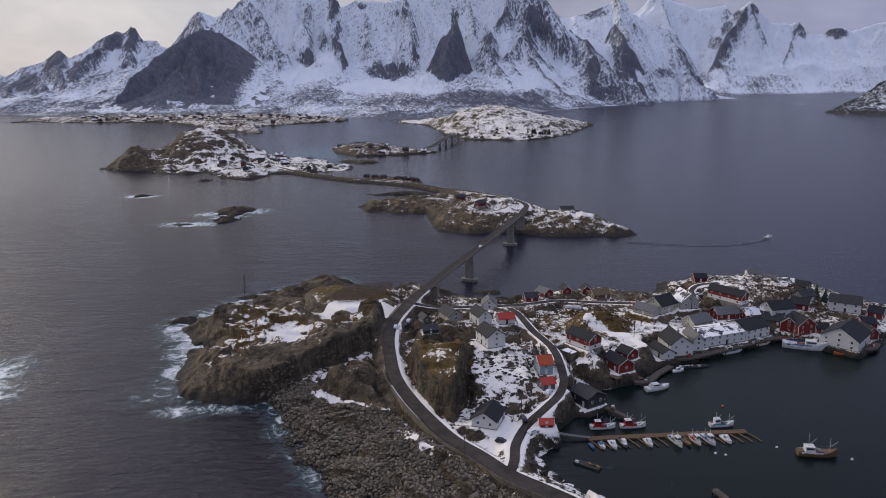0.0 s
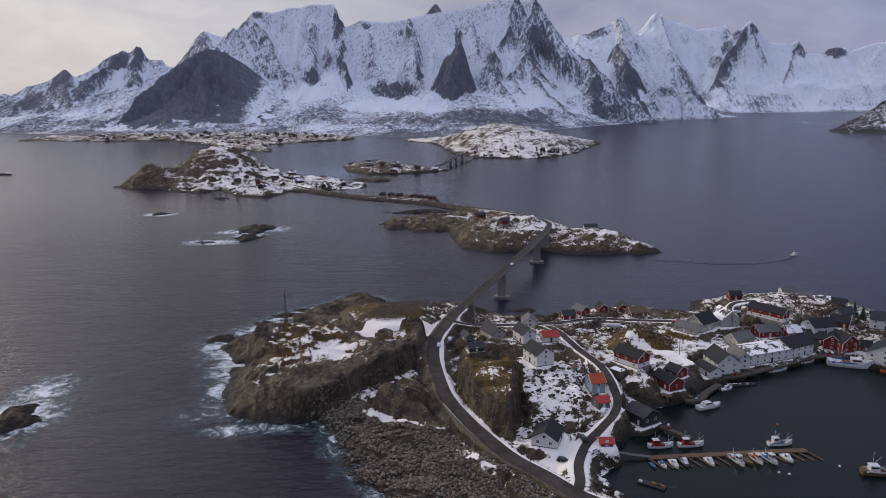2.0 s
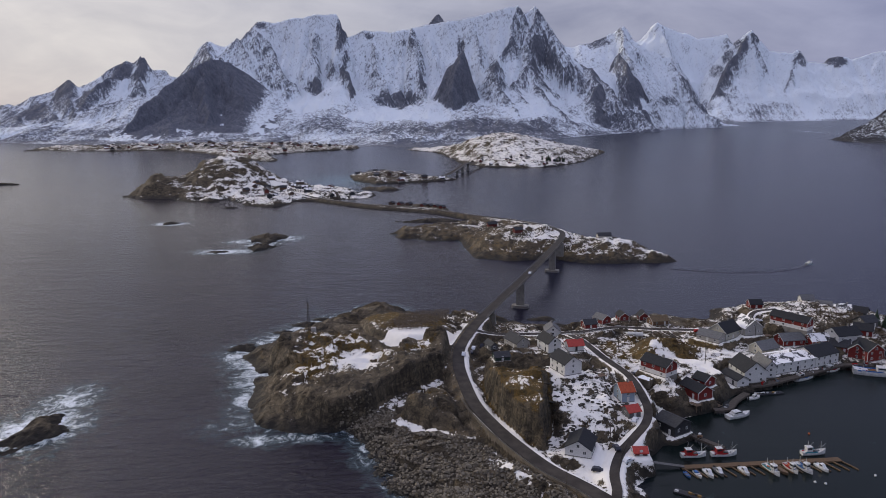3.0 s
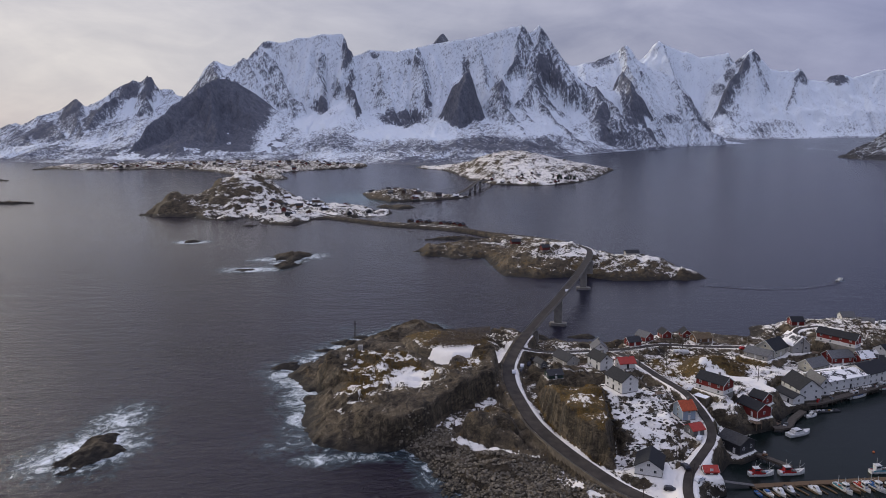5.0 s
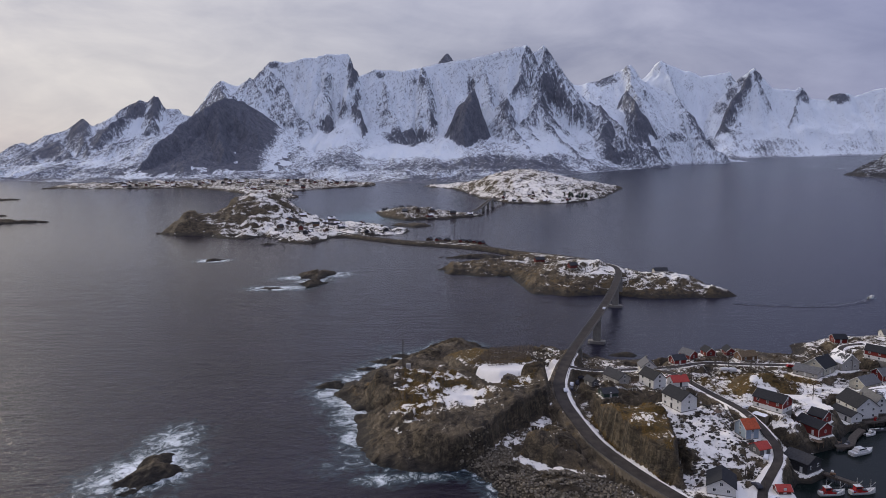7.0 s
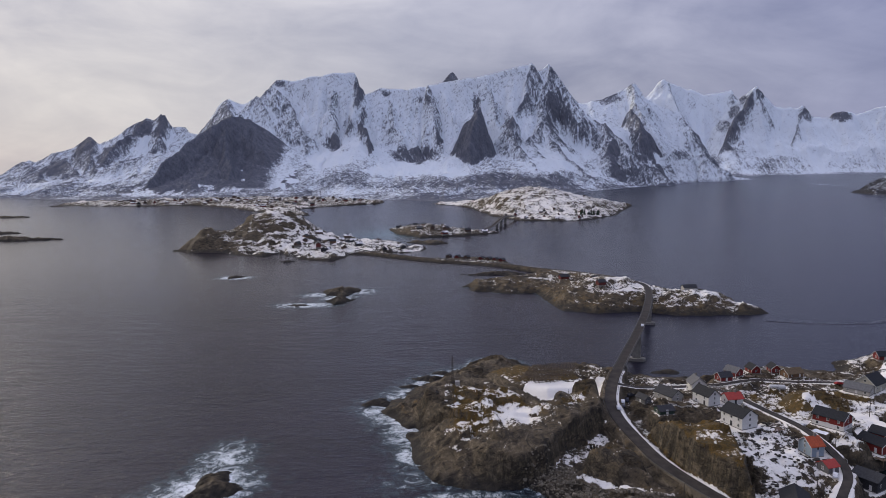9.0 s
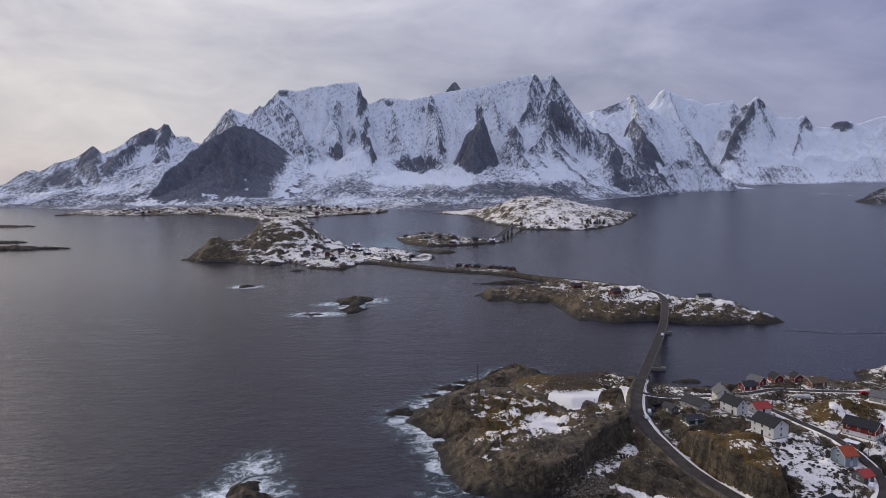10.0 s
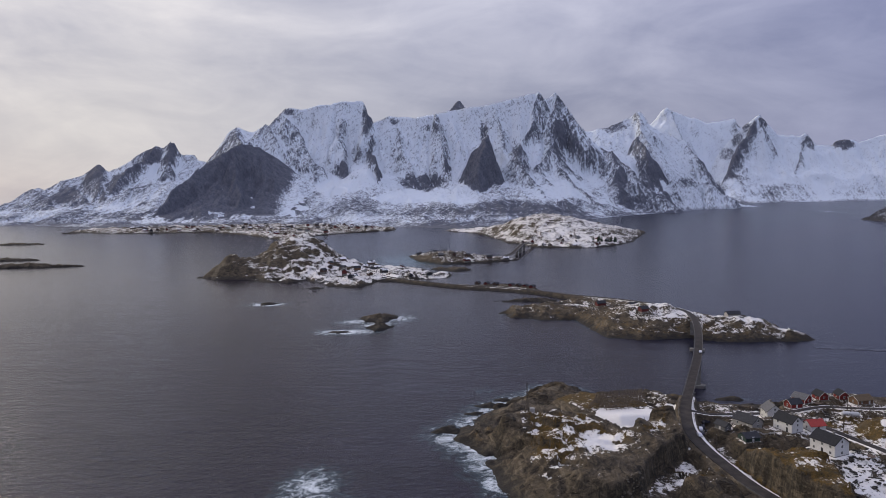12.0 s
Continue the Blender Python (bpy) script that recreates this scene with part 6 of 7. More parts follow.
fishing_boat(56, 235, 4, 9.2, "hull", "carred", "carred", False, "white fishing boat with orange-red gear, moored at the pontoon")
fishing_boat(67, 235.8, 5, 9.4, "hull", "carred", "carred", False)
fishing_boat(99, 236.6, 6, 9, "hull", "teal", "hull", False)
fishing_boat(123, 216, -6, 12.6, "tan", "hull", "hull", False, "old wooden fishing boat with two masts, at anchor in the harbour")
fishing_boat(129, 306.5, 24, 12, "hull", "blue", "hull", False)
fishing_boat(147, 316.5, 26, 11, "hull", "carred", "hull", False)
fishing_boat(164, 311, -18, 19, "hull", "blue", "hull", True, "large white fishing vessel alongside the quay")
motor_boat(178, 303, -20, 9, "orangepaint", False)
fishing_boat(79, 224.5, -74, 7.8, "hull", "teal", "hull", True, "white fishing boat with a teal bulwark at a pontoon arm")
fishing_boat(86, 225.5, -76, 7.0, "hull", "carred", "hull", True)
fishing_boat(90.5, 225.5, -72, 7.6, "hull", "blue", "hull", True)
motor_boat(53.2, 221.8, -80, 4.8, "hull", False, "blue")
motor_boat(57, 222.3, -78, 5.8, "hull", True)
motor_boat(60.8, 223.4, -78, 5.8, "grey", True)
motor_boat(69.5, 223.8, -76, 5.6, "hull", True)
motor_boat(82.5, 224, -74, 5.4, "tan", False)
motor_boat(96.8, 226, -74, 5.8, "hull", True)
motor_boat(49.6, 221.6, -80, 4, "blue", False)
motor_boat(98, 285, 22, 6, "hull", True)
motor_boat(102, 289.5, 10, 5, "hull", False)
motor_boat(244, 539, 35, 8, "hull", True)


def cabin_cruiser():
    top = empty("cabin_cruiser", pose(84.5, 267.5, 0, 0, 0, 20), "white cabin cruiser with a dark windscreen, moored", "boat")
    bm = bmesh.new()
    hull(bm, 11, 3.5, 1.9, 0.3, 0.9)
    part("hull", bm, M["hull"], top)
    for (a, b, w, z0, z1, nm, mt) in ((-3.6, 2.4, 1.35, 1.0, 1.9, "cabin", "hull"), (-3.0, 1.2, 1.2, 1.9, 2.7, "upper_cabin", "hull")):
        bm = bmesh.new()
        prof = [(a, z0), (b, z0), (b - 1.0, z1), (a + 0.2, z1)]
        lo = [bm.verts.new((u, -w, v)) for u, v in prof]
        hi = [bm.verts.new((u, w, v)) for u, v in prof]
        bm.faces.new(lo), bm.faces.new(hi[::-1])
        for i in range(4):
            bm.faces.new((lo[i], hi[i], hi[(i + 1) % 4], lo[(i + 1) % 4]))
        bmesh.ops.recalc_face_normals(bm, faces=bm.faces)
        part(nm, bm, M[mt], top)
    for s in (-1, 1):
        bm = bmesh.new()
        box(bm, -2.6, 0.4, s * 1.2 - 0.03, s * 1.2 + 0.03, 2.05, 2.55)
        part("side_window", bm, M_GLASS, top)
    bm = bmesh.new()
    box(bm, 0.3, 1.05, -1.1, 1.1, 2.05, 2.5)
    part("windscreen", bm, M_GLASS, top)


cabin_cruiser()


def pontoon():
    top = empty("floating_pontoon", pose(0, 0, 0), "brown timber floating pontoon with slanting mooring arms", "pontoon")
    a, b = Vector((49, 226.5, 0)), Vector((106, 231.8, 0))
    d = (b - a).normalized()
    m = Matrix.Translation(a) @ Matrix.Rotation(math.atan2(d.y, d.x), 4, "Z")
    n = 19
    ln = (b - a).length
    for i in range(n):
        bm = bmesh.new()
        box(bm, ln * i / n + 0.03, ln * (i + 1) / n - 0.03, -1.3, 1.3, -0.4, 0.55, m)
        part("deck_section", bm, M["planks"], top)
    for i in range(18):
        u = 0.8 + ln * i / 17.3
        bm = bmesh.new()
        pts = [Vector((u, -1.2, 0.3)), Vector((u + 0.5, -2.6, 0.3)), Vector((u + 1.4, -4.8, 0.25)), Vector((u + 2.2, -7.2, 0.2))]
        line = spline([tuple(p) for p in pts], 0.8)
        r = ribbon(line, 0.22, 0.15, 0.35)
        bmesh.ops.transform(r, matrix=m, verts=r.verts)
        bm.free()
        part("mooring_arm", r, M["planks"], top)
    bm = ribbon([(36.5, 227.6, 2.4), (43, 227.0, 1.5), (50, 226.6, 0.75)], 0.8, 0.1, 0.25)
    part("gangway", bm, M["steel"], top, "grey steel gangway to the shore")


pontoon()


def quay(line, half, name="quay", label="timber quay on dark piles along the harbour"):
    top = empty(name, pose(0, 0, 0), label, "quay", "quays")
    part("deck", ribbon(line, half, 0, 0.35), M["pole"], top)
    for side in (-1, 1):
        for x, y, z in offset(line, side * (half - 0.25)):
            bm = bmesh.new()
            rod(bm, (x, y, -4), (x, y, z - 0.2), 0.17, 0.15, 7)
            part("pile", bm, M["pole"], top)
    part("fender_beam", ribbon(offset(line, -half), 0.12, -0.35, 0.4), M["pole"], top)


quay(spline([(91, 294, 2.3), (104, 294.5, 2.3), (118, 301, 2.3), (134, 309, 2.3), (152, 318.5, 2.3), (166, 317.5, 2.3)], 3), 1.5)
quay(spline([(168, 314, 2.2), (178, 306.5, 2.2), (190, 305, 2.2), (197, 312, 2.2)], 3), 1.6)
quay(spline([(60, 248, 1.8), (64, 243, 1.7), (68, 238.5, 1.6)], 2), 1.1)
quay(spline([(81.5, 194, 1.5), (84, 187, 1.5), (87, 178, 1.5)], 2.5), 0.9)
quay(spline([(76, 271, 1.6), (82, 272, 1.6), (88, 280, 1.5), (96, 288, 1.4)], 2.5), 1.4)


def raft(x, y, turn, l, w):
    top = empty("work_raft", pose(x, y, 0, 0, 0, turn), "dark work raft loaded with crates in the harbour", "raft", "rafts")
    for s in (-1, 1):
        bm = bmesh.new()
        rod(bm, (-l / 2, s * w * 0.4, 0), (l / 2, s * w * 0.4, 0), 0.35, 0.35, 8)
        part("float", bm, M["rubber"], top)
    bm = bmesh.new()
    box(bm, -l / 2, l / 2, -w / 2, w / 2, 0.3, 0.5)
    part("deck", bm, M["dark"], top)
    for i in range(7):
        u, v, s = random.uniform(-l * 0.42, l * 0.42), random.uniform(-w * 0.3, w * 0.3), random.uniform(0.35, 0.6)
        bm = bmesh.new()
        box(bm, u - s, u + s, v - s * 0.7, v + s * 0.7, 0.5, 0.5 + s)
        part("crate", bm, M[random.choice(["yellow", "grey", "hull", "dark"])], top)


raft(46, 209.5, -35, 9, 2.6)
raft(107, 290, 8, 11, 2.6)


def buoy(x, y, paint):
    bm = bmesh.new()
    bmesh.ops.create_icosphere(bm, subdivisions=2, radius=0.45)
    bmesh.ops.translate(bm, vec=(x, y, 0.15), verts=bm.verts)
    rod(bm, (x, y, 0.5), (x, y, 0.9), 0.06, 0.04, 6)
    tagged(part("buoy", bm, M[paint]), "small round mooring buoy floating in the harbour", "buoy", "buoys")


for x, y, p in ((105, 252, "orangepaint"), (133, 213, "hull"), (112, 221, "hull"), (90, 217, "hull"), (93, 216, "hull")):
    buoy(x, y, p)

# ---- buildings on the other islands ----
random.seed(7)


def hamlet(count, x0, x1, y0, y1, heights, paints, big=1.0, tries=40):
    """Scatter houses on dry, gentle ground, gable ends turned to the water."""
    placed = []
    for _ in range(count):
        for _ in range(tries):
            x, y = random.uniform(x0, x1), random.uniform(y0, y1)
            z, _v = heights(np.array([[x, x + 6.0, x - 6.0]]), np.array([[y, y, y]]))
            if z.min() > 1.6 and np.ptp(z) < 7 and all(math.hypot(x - a, y - b) > 15 * big for a, b in placed):
                break
        else:
            continue
        placed.append((x, y))
        paint = random.choice(paints)
        cover = random.choice(["dark", "snowroof", "grey", "dark", "snowroof"]) if paint != "beige" else "grey"
        l, w = random.uniform(8, 13) * big, random.uniform(6.5, 8.5) * big
        house("cabin" if big < 1.1 else "house", x, y, float(z[0, 0]) - 0.3, random.choice([0, 20, 95, 110, 75]) + random.uniform(-12, 12), l, w, random.uniform(2.8, 4.8) * big, random.uniform(2.2, 3.4) * big, paint, cover, True)


ISLE = islet(TOPP, [(22, 615, 34, 40, 12), (52, 610, 22, 35, 8), (98, 580, 34, 28, 9), (-50, 680, 30, 22, 5)], 0.46, 0.30, 4.0, 8, 2.2, 22, 100, ISLE_ROAD)
SAKH = islet(SAK, HUMPS, 0.34, 0.05, 4.5, 8, 4.5, 34, 200, ISLE_ROAD)


for x, y, turn, l, w, wl, rf, pt, cv in ((25, 597, 20, 7, 5.5, 2.8, 2.0, "farred", "dark"), (96, 587, 6, 11, 6.5, 3.0, 1.9, "greige", "dark"), (8, 690, 15, 9, 6, 3, 2, "farred", "dark"), (38, 684, 5, 8, 6, 3, 2, "farwood", "dark")):
    house("cabin", x, y, float(ISLE(np.array([[float(x)]]), np.array([[float(y)]]))[0][0, 0]) - 0.2, turn, l, w, wl, rf, pt, cv, True)
for x, y, turn, pt in ((-106, 872, 70, "brown"), (-95, 866, 65, "red"), (-84, 862, 62, "brown"), (-66, 850, 60, "red"), (-58, 846, 60, "brown"), (-50, 840, 62, "red"), (-43, 833, 60, "red")):
    house("cabin", x, y, 2.8, turn, 7.5, 5.5, 2.2, 1.8, "far" + ("red" if pt == "red" else "wood"), "dark", True)
hamlet(20, -330, -150, 905, 1060, SAKH, ["farwood", "farwood", "greige", "farred", "brown", "dark"], 0.85)
hamlet(13, -205, -40, 1135, 1270, islet([(-216, 1270), (-196, 1180), (-154, 1125), (-92, 1137), (-26, 1178), (-20, 1196), (-60, 1210), (-95, 1250), (-150, 1290)], [(-150, 1200, 45, 45, 11)], 0.40, 0.15, 4, 6, 2.5, 26, 400), ["farred", "farwood", "farwood", "greige", "dark"], 0.85)
hamlet(20, -10, 240, 1392, 1500, HILL_H, ["farwood", "dark", "farwood", "greige", "farred"], 0.7)
hamlet(75, -1150, -330, 2060, 2260, TOWN_H, ["farred", "greige", "farwood", "farwood", "farred", "dark"], 1.05)
hamlet(14, -640, -470, 1760, 2040, TOWN_H, ["farred", "greige", "farwood"], 1.1)

# ---- conifers ----


def conifer(x, y, z, tall):
    top = empty("conifer", pose(x, y, z, 0, 0, random.uniform(0, 360)), "dark green spruce with ragged branches", "tree", "conifers")
    bm = bmesh.new()
    rod(bm, (0, 0, -0.6), (0, 0, tall * 0.95), tall * 0.03, 0.03, 7)
    part("trunk", bm, M["pole"], top)
    verts, faces = [], []
    for i in range(420):
        t = random.random() ** 0.8
        h = tall * (0.08 + 0.9 * t)
        r = tall * 0.27 * (1 - t) * random.uniform(0.35, 1.15) + 0.1
        a = random.uniform(0, 2 * math.pi)
        c, s = math.cos(a), math.sin(a)
        w = 0.16 * tall * (0.4 + 0.6 * (1 - t)) * random.uniform(0.5, 1)
        b = len(verts)
        verts += [(c * r * 0.25, s * r * 0.25, h + 0.25), (c * r - s * w / 2, s * r + c * w / 2, h - r * 0.35), (c * r * 1.15, s * r * 1.15, h - r * 0.5), (c * r + s * w / 2, s * r - c * w / 2, h - r * 0.35)]
        faces.append((b, b + 1, b + 2, b + 3))
    me = bpy.data.meshes.new("crown")
    me.from_pydata(verts, [], faces)
    me.materials.append(M_NEEDLE)
    o = new("crown", me)
    o.parent = top


M_NEEDLE = plain("spruce_needles", (0.028, 0.045, 0.026), 0.85, vary=0.4, scale=0.8)
for x, y in ((196, 368), (199.5, 366), (202, 370)):
    conifer(x, y, ground_z(x, y), random.uniform(6, 8))
for i in range(9):
    x, y = 165 + random.uniform(-16, 26), 1440 + random.uniform(-14, 26)
    conifer(x, y, 7, random.uniform(9, 14))

# ---- boulders of the sea wall ----
rng = np.random.default_rng(5)
SHAPES = []
for i in range(8):
    bm = bmesh.new()
    for _ in range(15):
        p = Vector(rng.normal(size=3)).normalized()
        bm.verts.new((p.x * 1.15, p.y * 0.9, p.z * 0.75))
    r = bmesh.ops.convex_hull(bm, input=bm.verts)
    bmesh.ops.recalc_face_normals(bm, faces=bm.faces)
    me = bpy.data.meshes.new("boulder")
    bm.to_mesh(me)
    bm.free()
    me.materials.append(None)
    SHAPES.append(me)


def boulder_stone(by_object):
    k = Mat("boulder_stone", 0.9, 0, 0.3)
    if by_object:
        oi = k.n("ShaderNodeObjectInfo")
        rnd = oi.outputs["Random"]
    else:
        rnd = k.geo.outputs["Random Per Island"]
    n1, n2 = k.noise(0.9, 5), k.noise(5, 5)
    c = k.mix(rnd, (0.066, 0.055, 0.042), (0.24, 0.206, 0.158))
    c = k.mix(k.remap(n1, 0.4, 0.65, 0, 0.6), c, (0.11, 0.0862, 0.0527))
    c = k.mix(k.remap(n2, 0.5, 0.75, 0, 0.5), c, (0.035, 0.0323, 0.0255))
    wet = k.remap(k.math("ADD", k.height(), k.math("MULTIPLY_ADD", n1, 1.6, -0.8)), 0.3, 1.5, 0.8, 0)
    k.color(k.mix(wet, c, (0.018, 0.0176, 0.0153)))
    k.bump(n2, 0.12, 0.8)
    return k.m


def boulders():
    top = empty("boulder_beach", pose(0, 0, 0), "sloping beach of big grey-brown boulders below the road", "boulder beach")
    m1, m2 = boulder_stone(True), boulder_stone(False)
    for me in SHAPES:
        me.materials[0] = m1
    gx, gy = np.meshgrid(np.arange(-80, 44, 0.92), np.arange(142, 274, 0.92))
    x = gx.ravel() + rng.uniform(-0.48, 0.48, gx.size)
    y = gy.ravel() + rng.uniform(-0.48, 0.48, gx.size)
    d = inside_distance(x, y, BEACH)
    road, _ = line_distance(x, y, MAIN_ROAD)
    keep = (d > -2.0) & (road > 5.2) & (inside_distance(x, y, LOW_ROCK) < 1.0)
    keep &= ~((fbm(x, y, 26, 2, 55) > 0.52) & (d > 4)) & (drift(x, y) < 0.35)
    x, y = x[keep], y[keep]
    z = land(x[None], y[None])[0][0]
    keep = z > -1.6
    x, y, z = x[keep], y[keep], z[keep]
    size = rng.uniform(0.30, 0.66, len(x)) * np.where(rng.random(len(x)) < 0.07, 1.7, 1.0)
    order = np.argsort(np.abs(y - 206) + np.abs(x - 0) * 0.2)
    V, Fc = [], []
    shapes = [(np.array([v.co[:] for v in me.vertices]), [tuple(p.vertices) for p in me.polygons]) for me in SHAPES]
    base = 0
    for n, i in enumerate(order):
        rot = Euler(rng.uniform(-0.5, 0.5, 2).tolist() + [rng.uniform(0, 6.28)])
        loc = (x[i], y[i], z[i] + size[i] * 0.3)
        k = int(rng.integers(8))
        if n < 300:
            o = new("boulder", SHAPES[k])
            o.parent = top
            o.matrix_basis = Matrix.LocRotScale(loc, rot, Vector((size[i],) * 3))
        else:
            co, fs = shapes[k]
            co = co @ np.array(rot.to_matrix()).T * size[i] + np.array(loc)
            V.append(co)
            Fc += [tuple(j + base for j in f) for f in fs]
            base += len(co)
    me = bpy.data.meshes.new("boulder_field")
    me.from_pydata(np.concatenate(V).tolist(), [], Fc)
    me.materials.append(m2)
    o = new("boulder_field", me)
    o.parent = top
    tagged(o, "heaped grey boulders", kind="stuff")


boulders()


# ---- loose rocks and scrub on the village slopes ----


def scatter(name, label, count, seed, test, make, material):
    r = np.random.default_rng(seed)
    V, Fc, base = [], [], 0
    x, y = r.uniform(-30, 230, count * 6), r.uniform(190, 425, count * 6)
    z, vals = land(x[None], y[None])
    z = z[0]
    ok = test(x, y, z)
    for lx, ly, lz in list(zip(x[ok], y[ok], z[ok]))[:count]:
        co, fs = make(r)
        V.append(co + np.array((lx, ly, lz)))
        Fc += [tuple(j + base for j in f) for f in fs]
        base += len(co)
    me = bpy.data.meshes.new(name)
    me.from_pydata(np.concatenate(V).tolist(), [], Fc)
    me.materials.append(material)
    return tagged(new(name, me), label, name.replace("_", " "), kind="stuff")


def clear(x, y, gap):
    ok = np.ones(x.shape, bool)
    for line, half in ROADS:
        ok &= line_distance(x, y, line)[0] > half + gap
    for kind, px_, py_, pz, turn, length, width, *rest in PLOTS:
        ok &= np.hypot(x - px_, y - py_) > max(length, width) * 0.62
    return ok


def rock_piece(r):
    me = SHAPES[int(r.integers(8))]
    co = np.array([v.co[:] for v in me.vertices])
    rot = Euler((r.uniform(-0.4, 0.4), r.uniform(-0.4, 0.4), r.uniform(0, 6.28)))
    return co @ np.array(rot.to_matrix()).T * r.uniform(0.3, 0.95) * np.array((1.3, 1, 0.7)), [tuple(p.vertices) for p in me.polygons]


def twig_clump(r):
    co, fs = [], []
    for _ in range(22):
        a, h, o = r.uniform(0, 6.28), r.uniform(0.5, 1.5), r.uniform(0.2, 1.0)
        c, s = math.cos(a), math.sin(a)
        b = len(co)
        q = r.uniform(-0.5, 0.5, 2)
        co += [(q[0] - s * 0.05, q[1] + c * 0.05, -0.1), (q[0] + s * 0.05, q[1] - c * 0.05, -0.1), (q[0] + c * o, q[1] + s * o, h)]
        fs.append((b, b + 1, b + 2))
    return np.array(co), fs


M_TWIG = plain("bare_scrub_twigs", (0.075, 0.052, 0.030), 0.9, vary=0.4)
ROCKY = plain("dark_slope_rock", (0.048, 0.042, 0.034), 0.9, vary=0.4, scale=0.8, bump=0.05)
scatter("loose_rocks", "scattered dark rocks poking through the snow", 1900, 21,
        lambda x, y, z: (inside_distance(x, y, SNOW_SLOPE) > 1) & clear(x, y, 1.6) & (z > 3) | ((x > 26) & (x < 72) & (y < 285) & (inside_distance(x, y, COAST) < 9) & (inside_distance(x, y, COAST) > 0.5) & (fbm(x, y, 8, 2, 12) > -0.1) & clear(x, y, 1.5)), rock_piece, ROCKY)
scatter("scrub", "leafless brown scrub between the houses", 2200, 22,
        lambda x, y, z: (inside_distance(x, y, COAST) > 5) & (x > 48) & (z > 4) & clear(x, y, 2.0) & (fbm(x, y, 22, 3, 33) > 0.02), twig_clump, M_TWIG)
scatter("scrub", "leafless brown scrub around the gardens", 260, 23,
        lambda x, y, z: (x > -20) & (x < 46) & (y > 286) & (y < 352) & clear(x, y, 1.6) & (fbm(x, y, 9, 3, 34) > 0.05), twig_clump, M_TWIG)

# ---- garden fences, timber decks and stacks of fish boxes ----


def fence(line, tall=0.95, paint="pole"):
    pts = spline([(x, y, 0) for x, y in line], 1.9)
    pts = [(x, y, ground_z(x, y)) for x, y, _ in pts]
    top = empty("fence", pose(0, 0, 0), "low %s wooden garden fence standing in the snow" % ("white" if paint == "white" else "weathered"), "fence", "garden fences")
    for x, y, z in pts:
        bm = bmesh.new()
        box(bm, x - 0.06, x + 0.06, y - 0.06, y + 0.06, z - 0.5, z + tall)
        part("post", bm, M[paint], top)
    for h in (0.4, 0.8):
        part("rail", ribbon(pts, 0.03, tall * h + 0.1, 0.14), M[paint], top)


for line, paint in (([(47.5, 250), (49, 258), (49.5, 270), (48.5, 282)], "white"), ([(24, 276), (31, 272), (33, 264)], "white"), ([(20, 299), (28, 302), (33, 307)], "white"),
                    ([(64, 276), (60, 271), (66, 268)], "pole"), ([(39, 322), (38, 336), (36, 346)], "pole"), ([(7, 236), (15, 239), (24, 236)], "pole"), ([(50, 284), (53, 277), (62, 280)], "white"),
                    ([(98, 332), (108, 334), (116, 338)], "pole"), ([(-8, 308), (0, 310), (6, 307)], "white"), ([(130, 360), (144, 364), (154, 358)], "white"), ([(168, 348), (176, 343), (186, 344)], "pole"),
                    ([(25, 215), (27, 222), (31, 231)], "pole"), ([(28, 352), (40, 356), (56, 362)], "white")):
    fence(line, 0.95, paint)


def timber_deck(x, y, turn, l, w, lift=0.4):
    z = ground_z(x, y) + lift
    top = empty("timber_deck", pose(x, y, z, 0, 0, turn), "weathered timber deck on short posts beside a house", "deck", "timber decks")
    n = max(3, int(w / 0.5))
    for i in range(n):
        bm = bmesh.new()
        box(bm, -l / 2, l / 2, -w / 2 + w * i / n + 0.02, -w / 2 + w * (i + 1) / n - 0.02, -0.08, 0)
        part("board", bm, M["wood"], top)
    for u in (-l / 2 + 0.1, l / 2 - 0.1):
        for v in (-w / 2 + 0.1, w / 2 - 0.1):
            bm = bmesh.new()
            box(bm, u - 0.08, u + 0.08, v - 0.08, v + 0.08, -2.6, 0.9)
            part("post", bm, M["wood"], top)
    for v in (-w / 2 + 0.1, w / 2 - 0.1):
        bm = bmesh.new()
        box(bm, -l / 2, l / 2, v - 0.04, v + 0.04, 0.78, 0.9)
        part("handrail", bm, M["wood"], top)


for v in ((31, 279, 20, 5, 3.5), (26, 290, 24, 5, 3), (66, 284, -50, 5, 3), (68, 271.5, -64, 6, 3), (79, 277, -60, 4, 3), (64.5, 254, -58, 5, 3), (128, 346, 20, 6, 3), (146, 333.5, 12, 7, 3), (172, 340, 14, 6, 3),
          (8, 318, -65, 4, 3), (27, 337, 0, 4, 3), (190, 352, -28, 6, 3), (58, 372, 30, 4, 3), (70, 377, 10, 4, 3)):
    timber_deck(*v)


def box_stack(x, y, z, turn):
    top = empty("fish_box_stack", pose(x, y, z, 0, 0, turn), "stack of plastic fish boxes on the quay", "fish boxes", "fish box stacks")
    for i in range(random.randint(3, 7)):
        u, v, k = random.uniform(-0.9, 0.9), random.choice([-0.45, 0.45]), random.randint(0, 2)
        bm = bmesh.new()
        box(bm, u - 0.55, u + 0.55, v - 0.4, v + 0.4, 0.42 * k, 0.42 * (k + 1) - 0.03)
        box(bm, u - 0.5, u + 0.5, v - 0.35, v + 0.35, 0, 0.42 * k + 0.01)
        part("fish_box", bm, M[random.choice(["bluegrey", "grey", "brown", "carred", "hull", "dark"])], top)


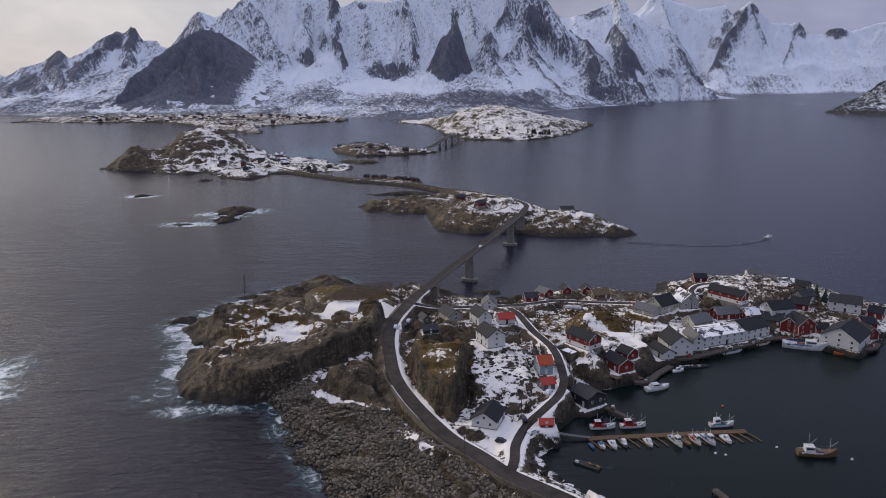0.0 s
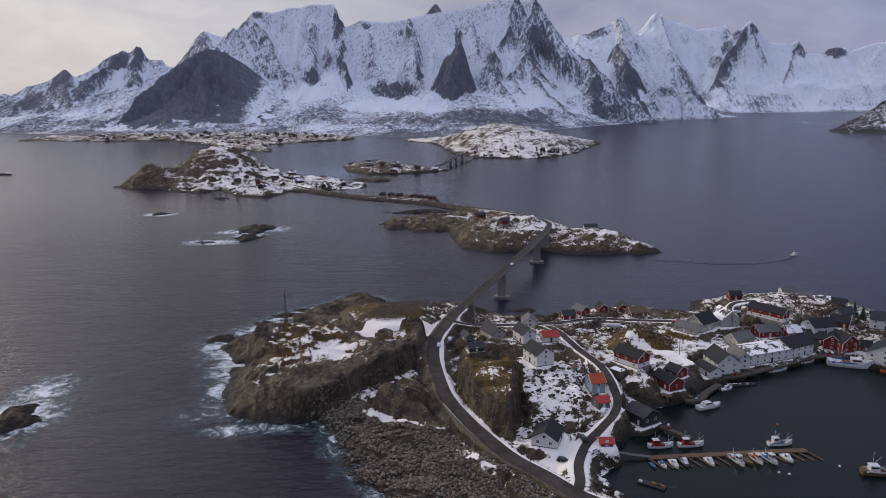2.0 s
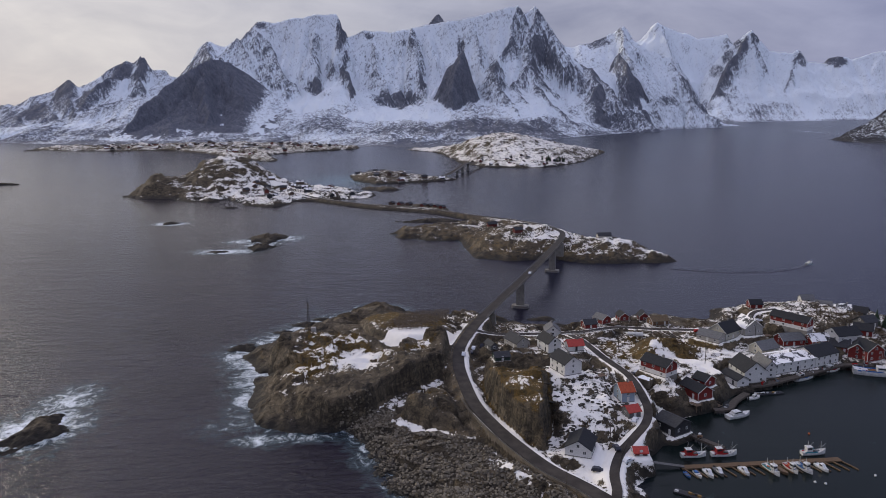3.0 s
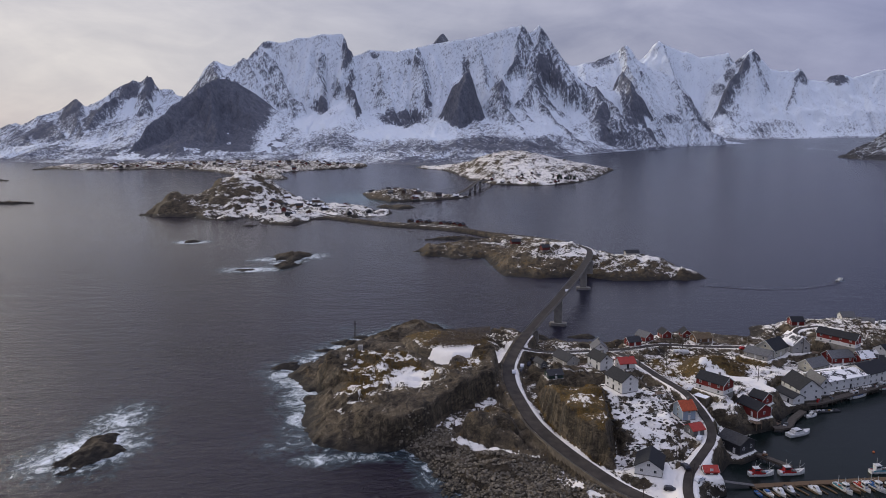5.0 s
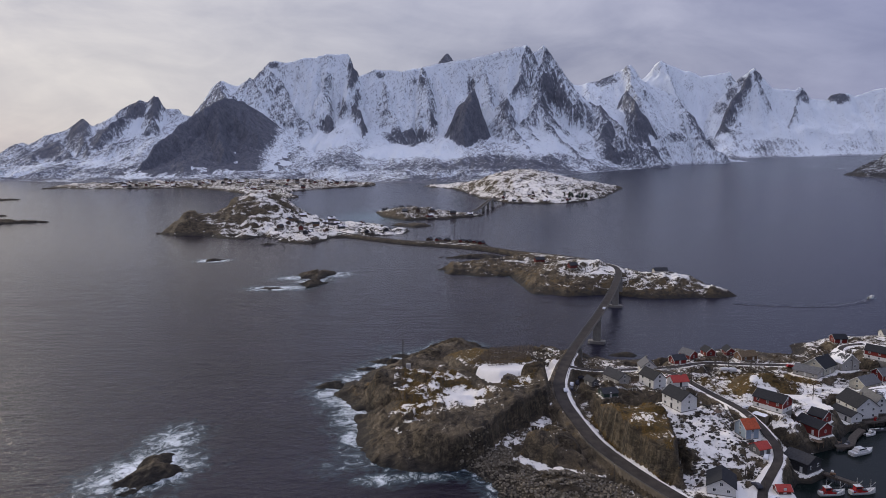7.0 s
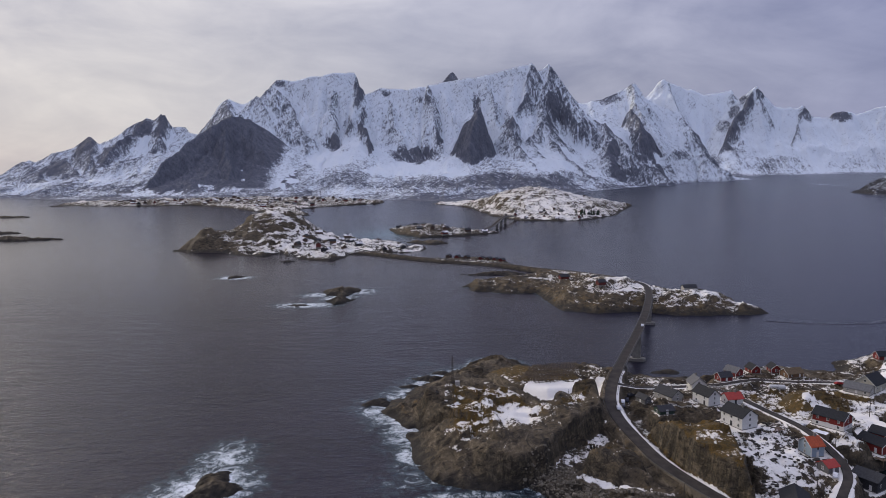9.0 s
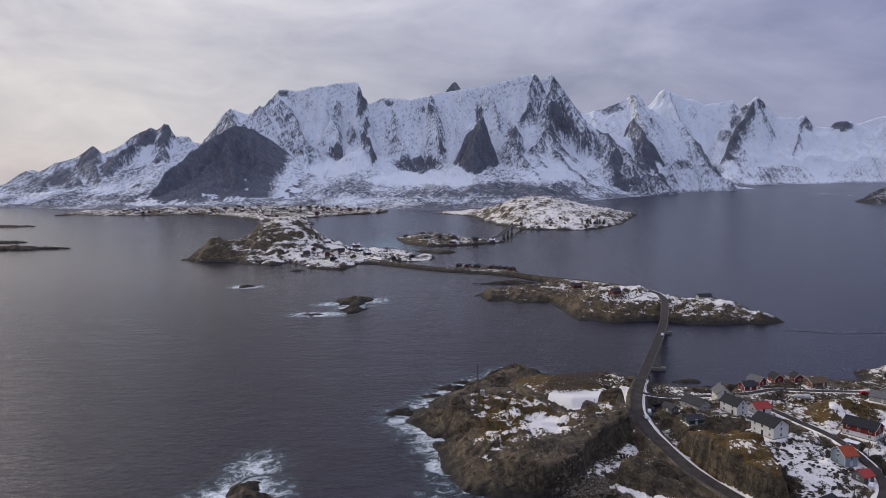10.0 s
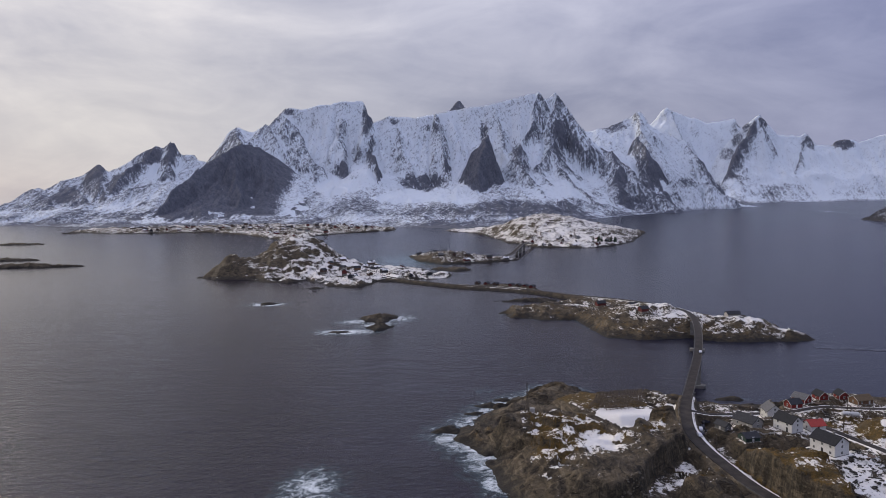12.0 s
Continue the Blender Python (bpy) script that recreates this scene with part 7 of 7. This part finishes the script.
for v in ((106, 295.5, 2.3, 20), (114, 299, 2.3, 30), (127, 305.5, 2.3, 26), (140, 312, 2.3, 26), (158, 318, 2.3, 0), (163, 318, 2.3, 40), (180, 306, 2.2, 10), (193, 308, 2.2, 60), (82, 272.5, 1.6, 20), (62, 246, 1.8, 50)):
    box_stack(*v)
for x, y, t, pt in ((-20.5, 322, 78, "cardark"), (-19.5, 327, 78, "carwhite"), (40, 268, 80, "cardark"), (118, 362, 30, "cardark"), (134, 369, 10, "carwhite"), (38, 247, 60, "carwhite"), (98, 357, 0, "carred"), (53, 302, 35, "carwhite")):
    car(x, y, ground_z(x, y) + 0.1, t, pt)

# ---- storage tank and garden terraces ----


def storage_tank(x, y, turn, length, r):
    z = ground_z(x, y)
    top = empty("storage_tank", pose(x, y, z, 0, 0, turn), "long white steel storage tank lying on concrete saddles", "tank")
    bm = bmesh.new()
    steps = [(0.0, 0.25), (0.25, 0.7), (0.6, 0.93), (1.1, 1.0)]
    prof = [(-length / 2 + a, r * b) for a, b in steps] + [(length / 2 - a, r * b) for a, b in reversed(steps)]
    rings = [[bm.verts.new((u, q * math.cos(i * math.pi / 10), r + 0.35 + q * math.sin(i * math.pi / 10))) for i in range(20)] for u, q in prof]
    for a, b in zip(rings, rings[1:]):
        for i in range(20):
            bm.faces.new((a[i], b[i], b[(i + 1) % 20], a[(i + 1) % 20]))
    bm.faces.new(rings[0]), bm.faces.new(rings[-1])
    bmesh.ops.recalc_face_normals(bm, faces=bm.faces)
    part("shell", bm, M["white"], top)
    for u in (-length * 0.3, length * 0.3):
        bm = bmesh.new()
        box(bm, u - 0.25, u + 0.25, -r * 0.8, r * 0.8, -0.8, 0.75)
        part("saddle", bm, M["concrete"], top)
    bm = bmesh.new()
    rod(bm, (0, 0, 2 * r + 0.3), (0, 0, 2 * r + 0.65), 0.35, 0.35, 10)
    part("hatch", bm, M["grey"], top)


storage_tank(64, 352, -8, 8.5, 1.25)


def terrace(x, y, turn, l, w, lift):
    z = ground_z(x, y) + lift
    top = empty("garden_terrace", pose(x, y, z, 0, 0, turn), "level snow-covered terrace held by a low concrete wall", "terrace", "garden terraces")
    for x0, x1, y0, y1 in ((-l / 2, l / 2, -w / 2, -w / 2 + 0.3), (-l / 2, l / 2, w / 2 - 0.3, w / 2), (-l / 2, -l / 2 + 0.3, -w / 2 + 0.3, w / 2 - 0.3), (l / 2 - 0.3, l / 2, -w / 2 + 0.3, w / 2 - 0.3)):
        bm = bmesh.new()
        box(bm, x0, x1, y0, y1, -3.2, 0.25)
        part("wall", bm, M["wallstone"], top)
    n = 9
    bm = bmesh.new()
    rows = [[bm.verts.new((-l / 2 + 0.3 + (l - 0.6) * i / n, -w / 2 + 0.3 + (w - 0.6) * j / n, 0.14 + 0.10 * math.sin(1.7 * i + turn) * math.cos(1.3 * j))) for i in range(n + 1)] for j in range(n + 1)]
    for a, b in zip(rows, rows[1:]):
        for i in range(n):
            bm.faces.new((a[i], a[i + 1], b[i + 1], b[i]))
    r = bmesh.ops.extrude_face_region(bm, geom=bm.faces[:])
    bmesh.ops.translate(bm, vec=(0, 0, -2.6), verts=[v for v in r["geom"] if isinstance(v, bmesh.types.BMVert)])
    bmesh.ops.recalc_face_normals(bm, faces=bm.faces)
    part("snow_cover", bm, M["snow"], top, "smooth untrodden snow")


terrace(30.0, 293.5, 50, 8.0, 6.6, 0.7)
terrace(52.5, 285.0, 40, 7.5, 6.5, 0.5)
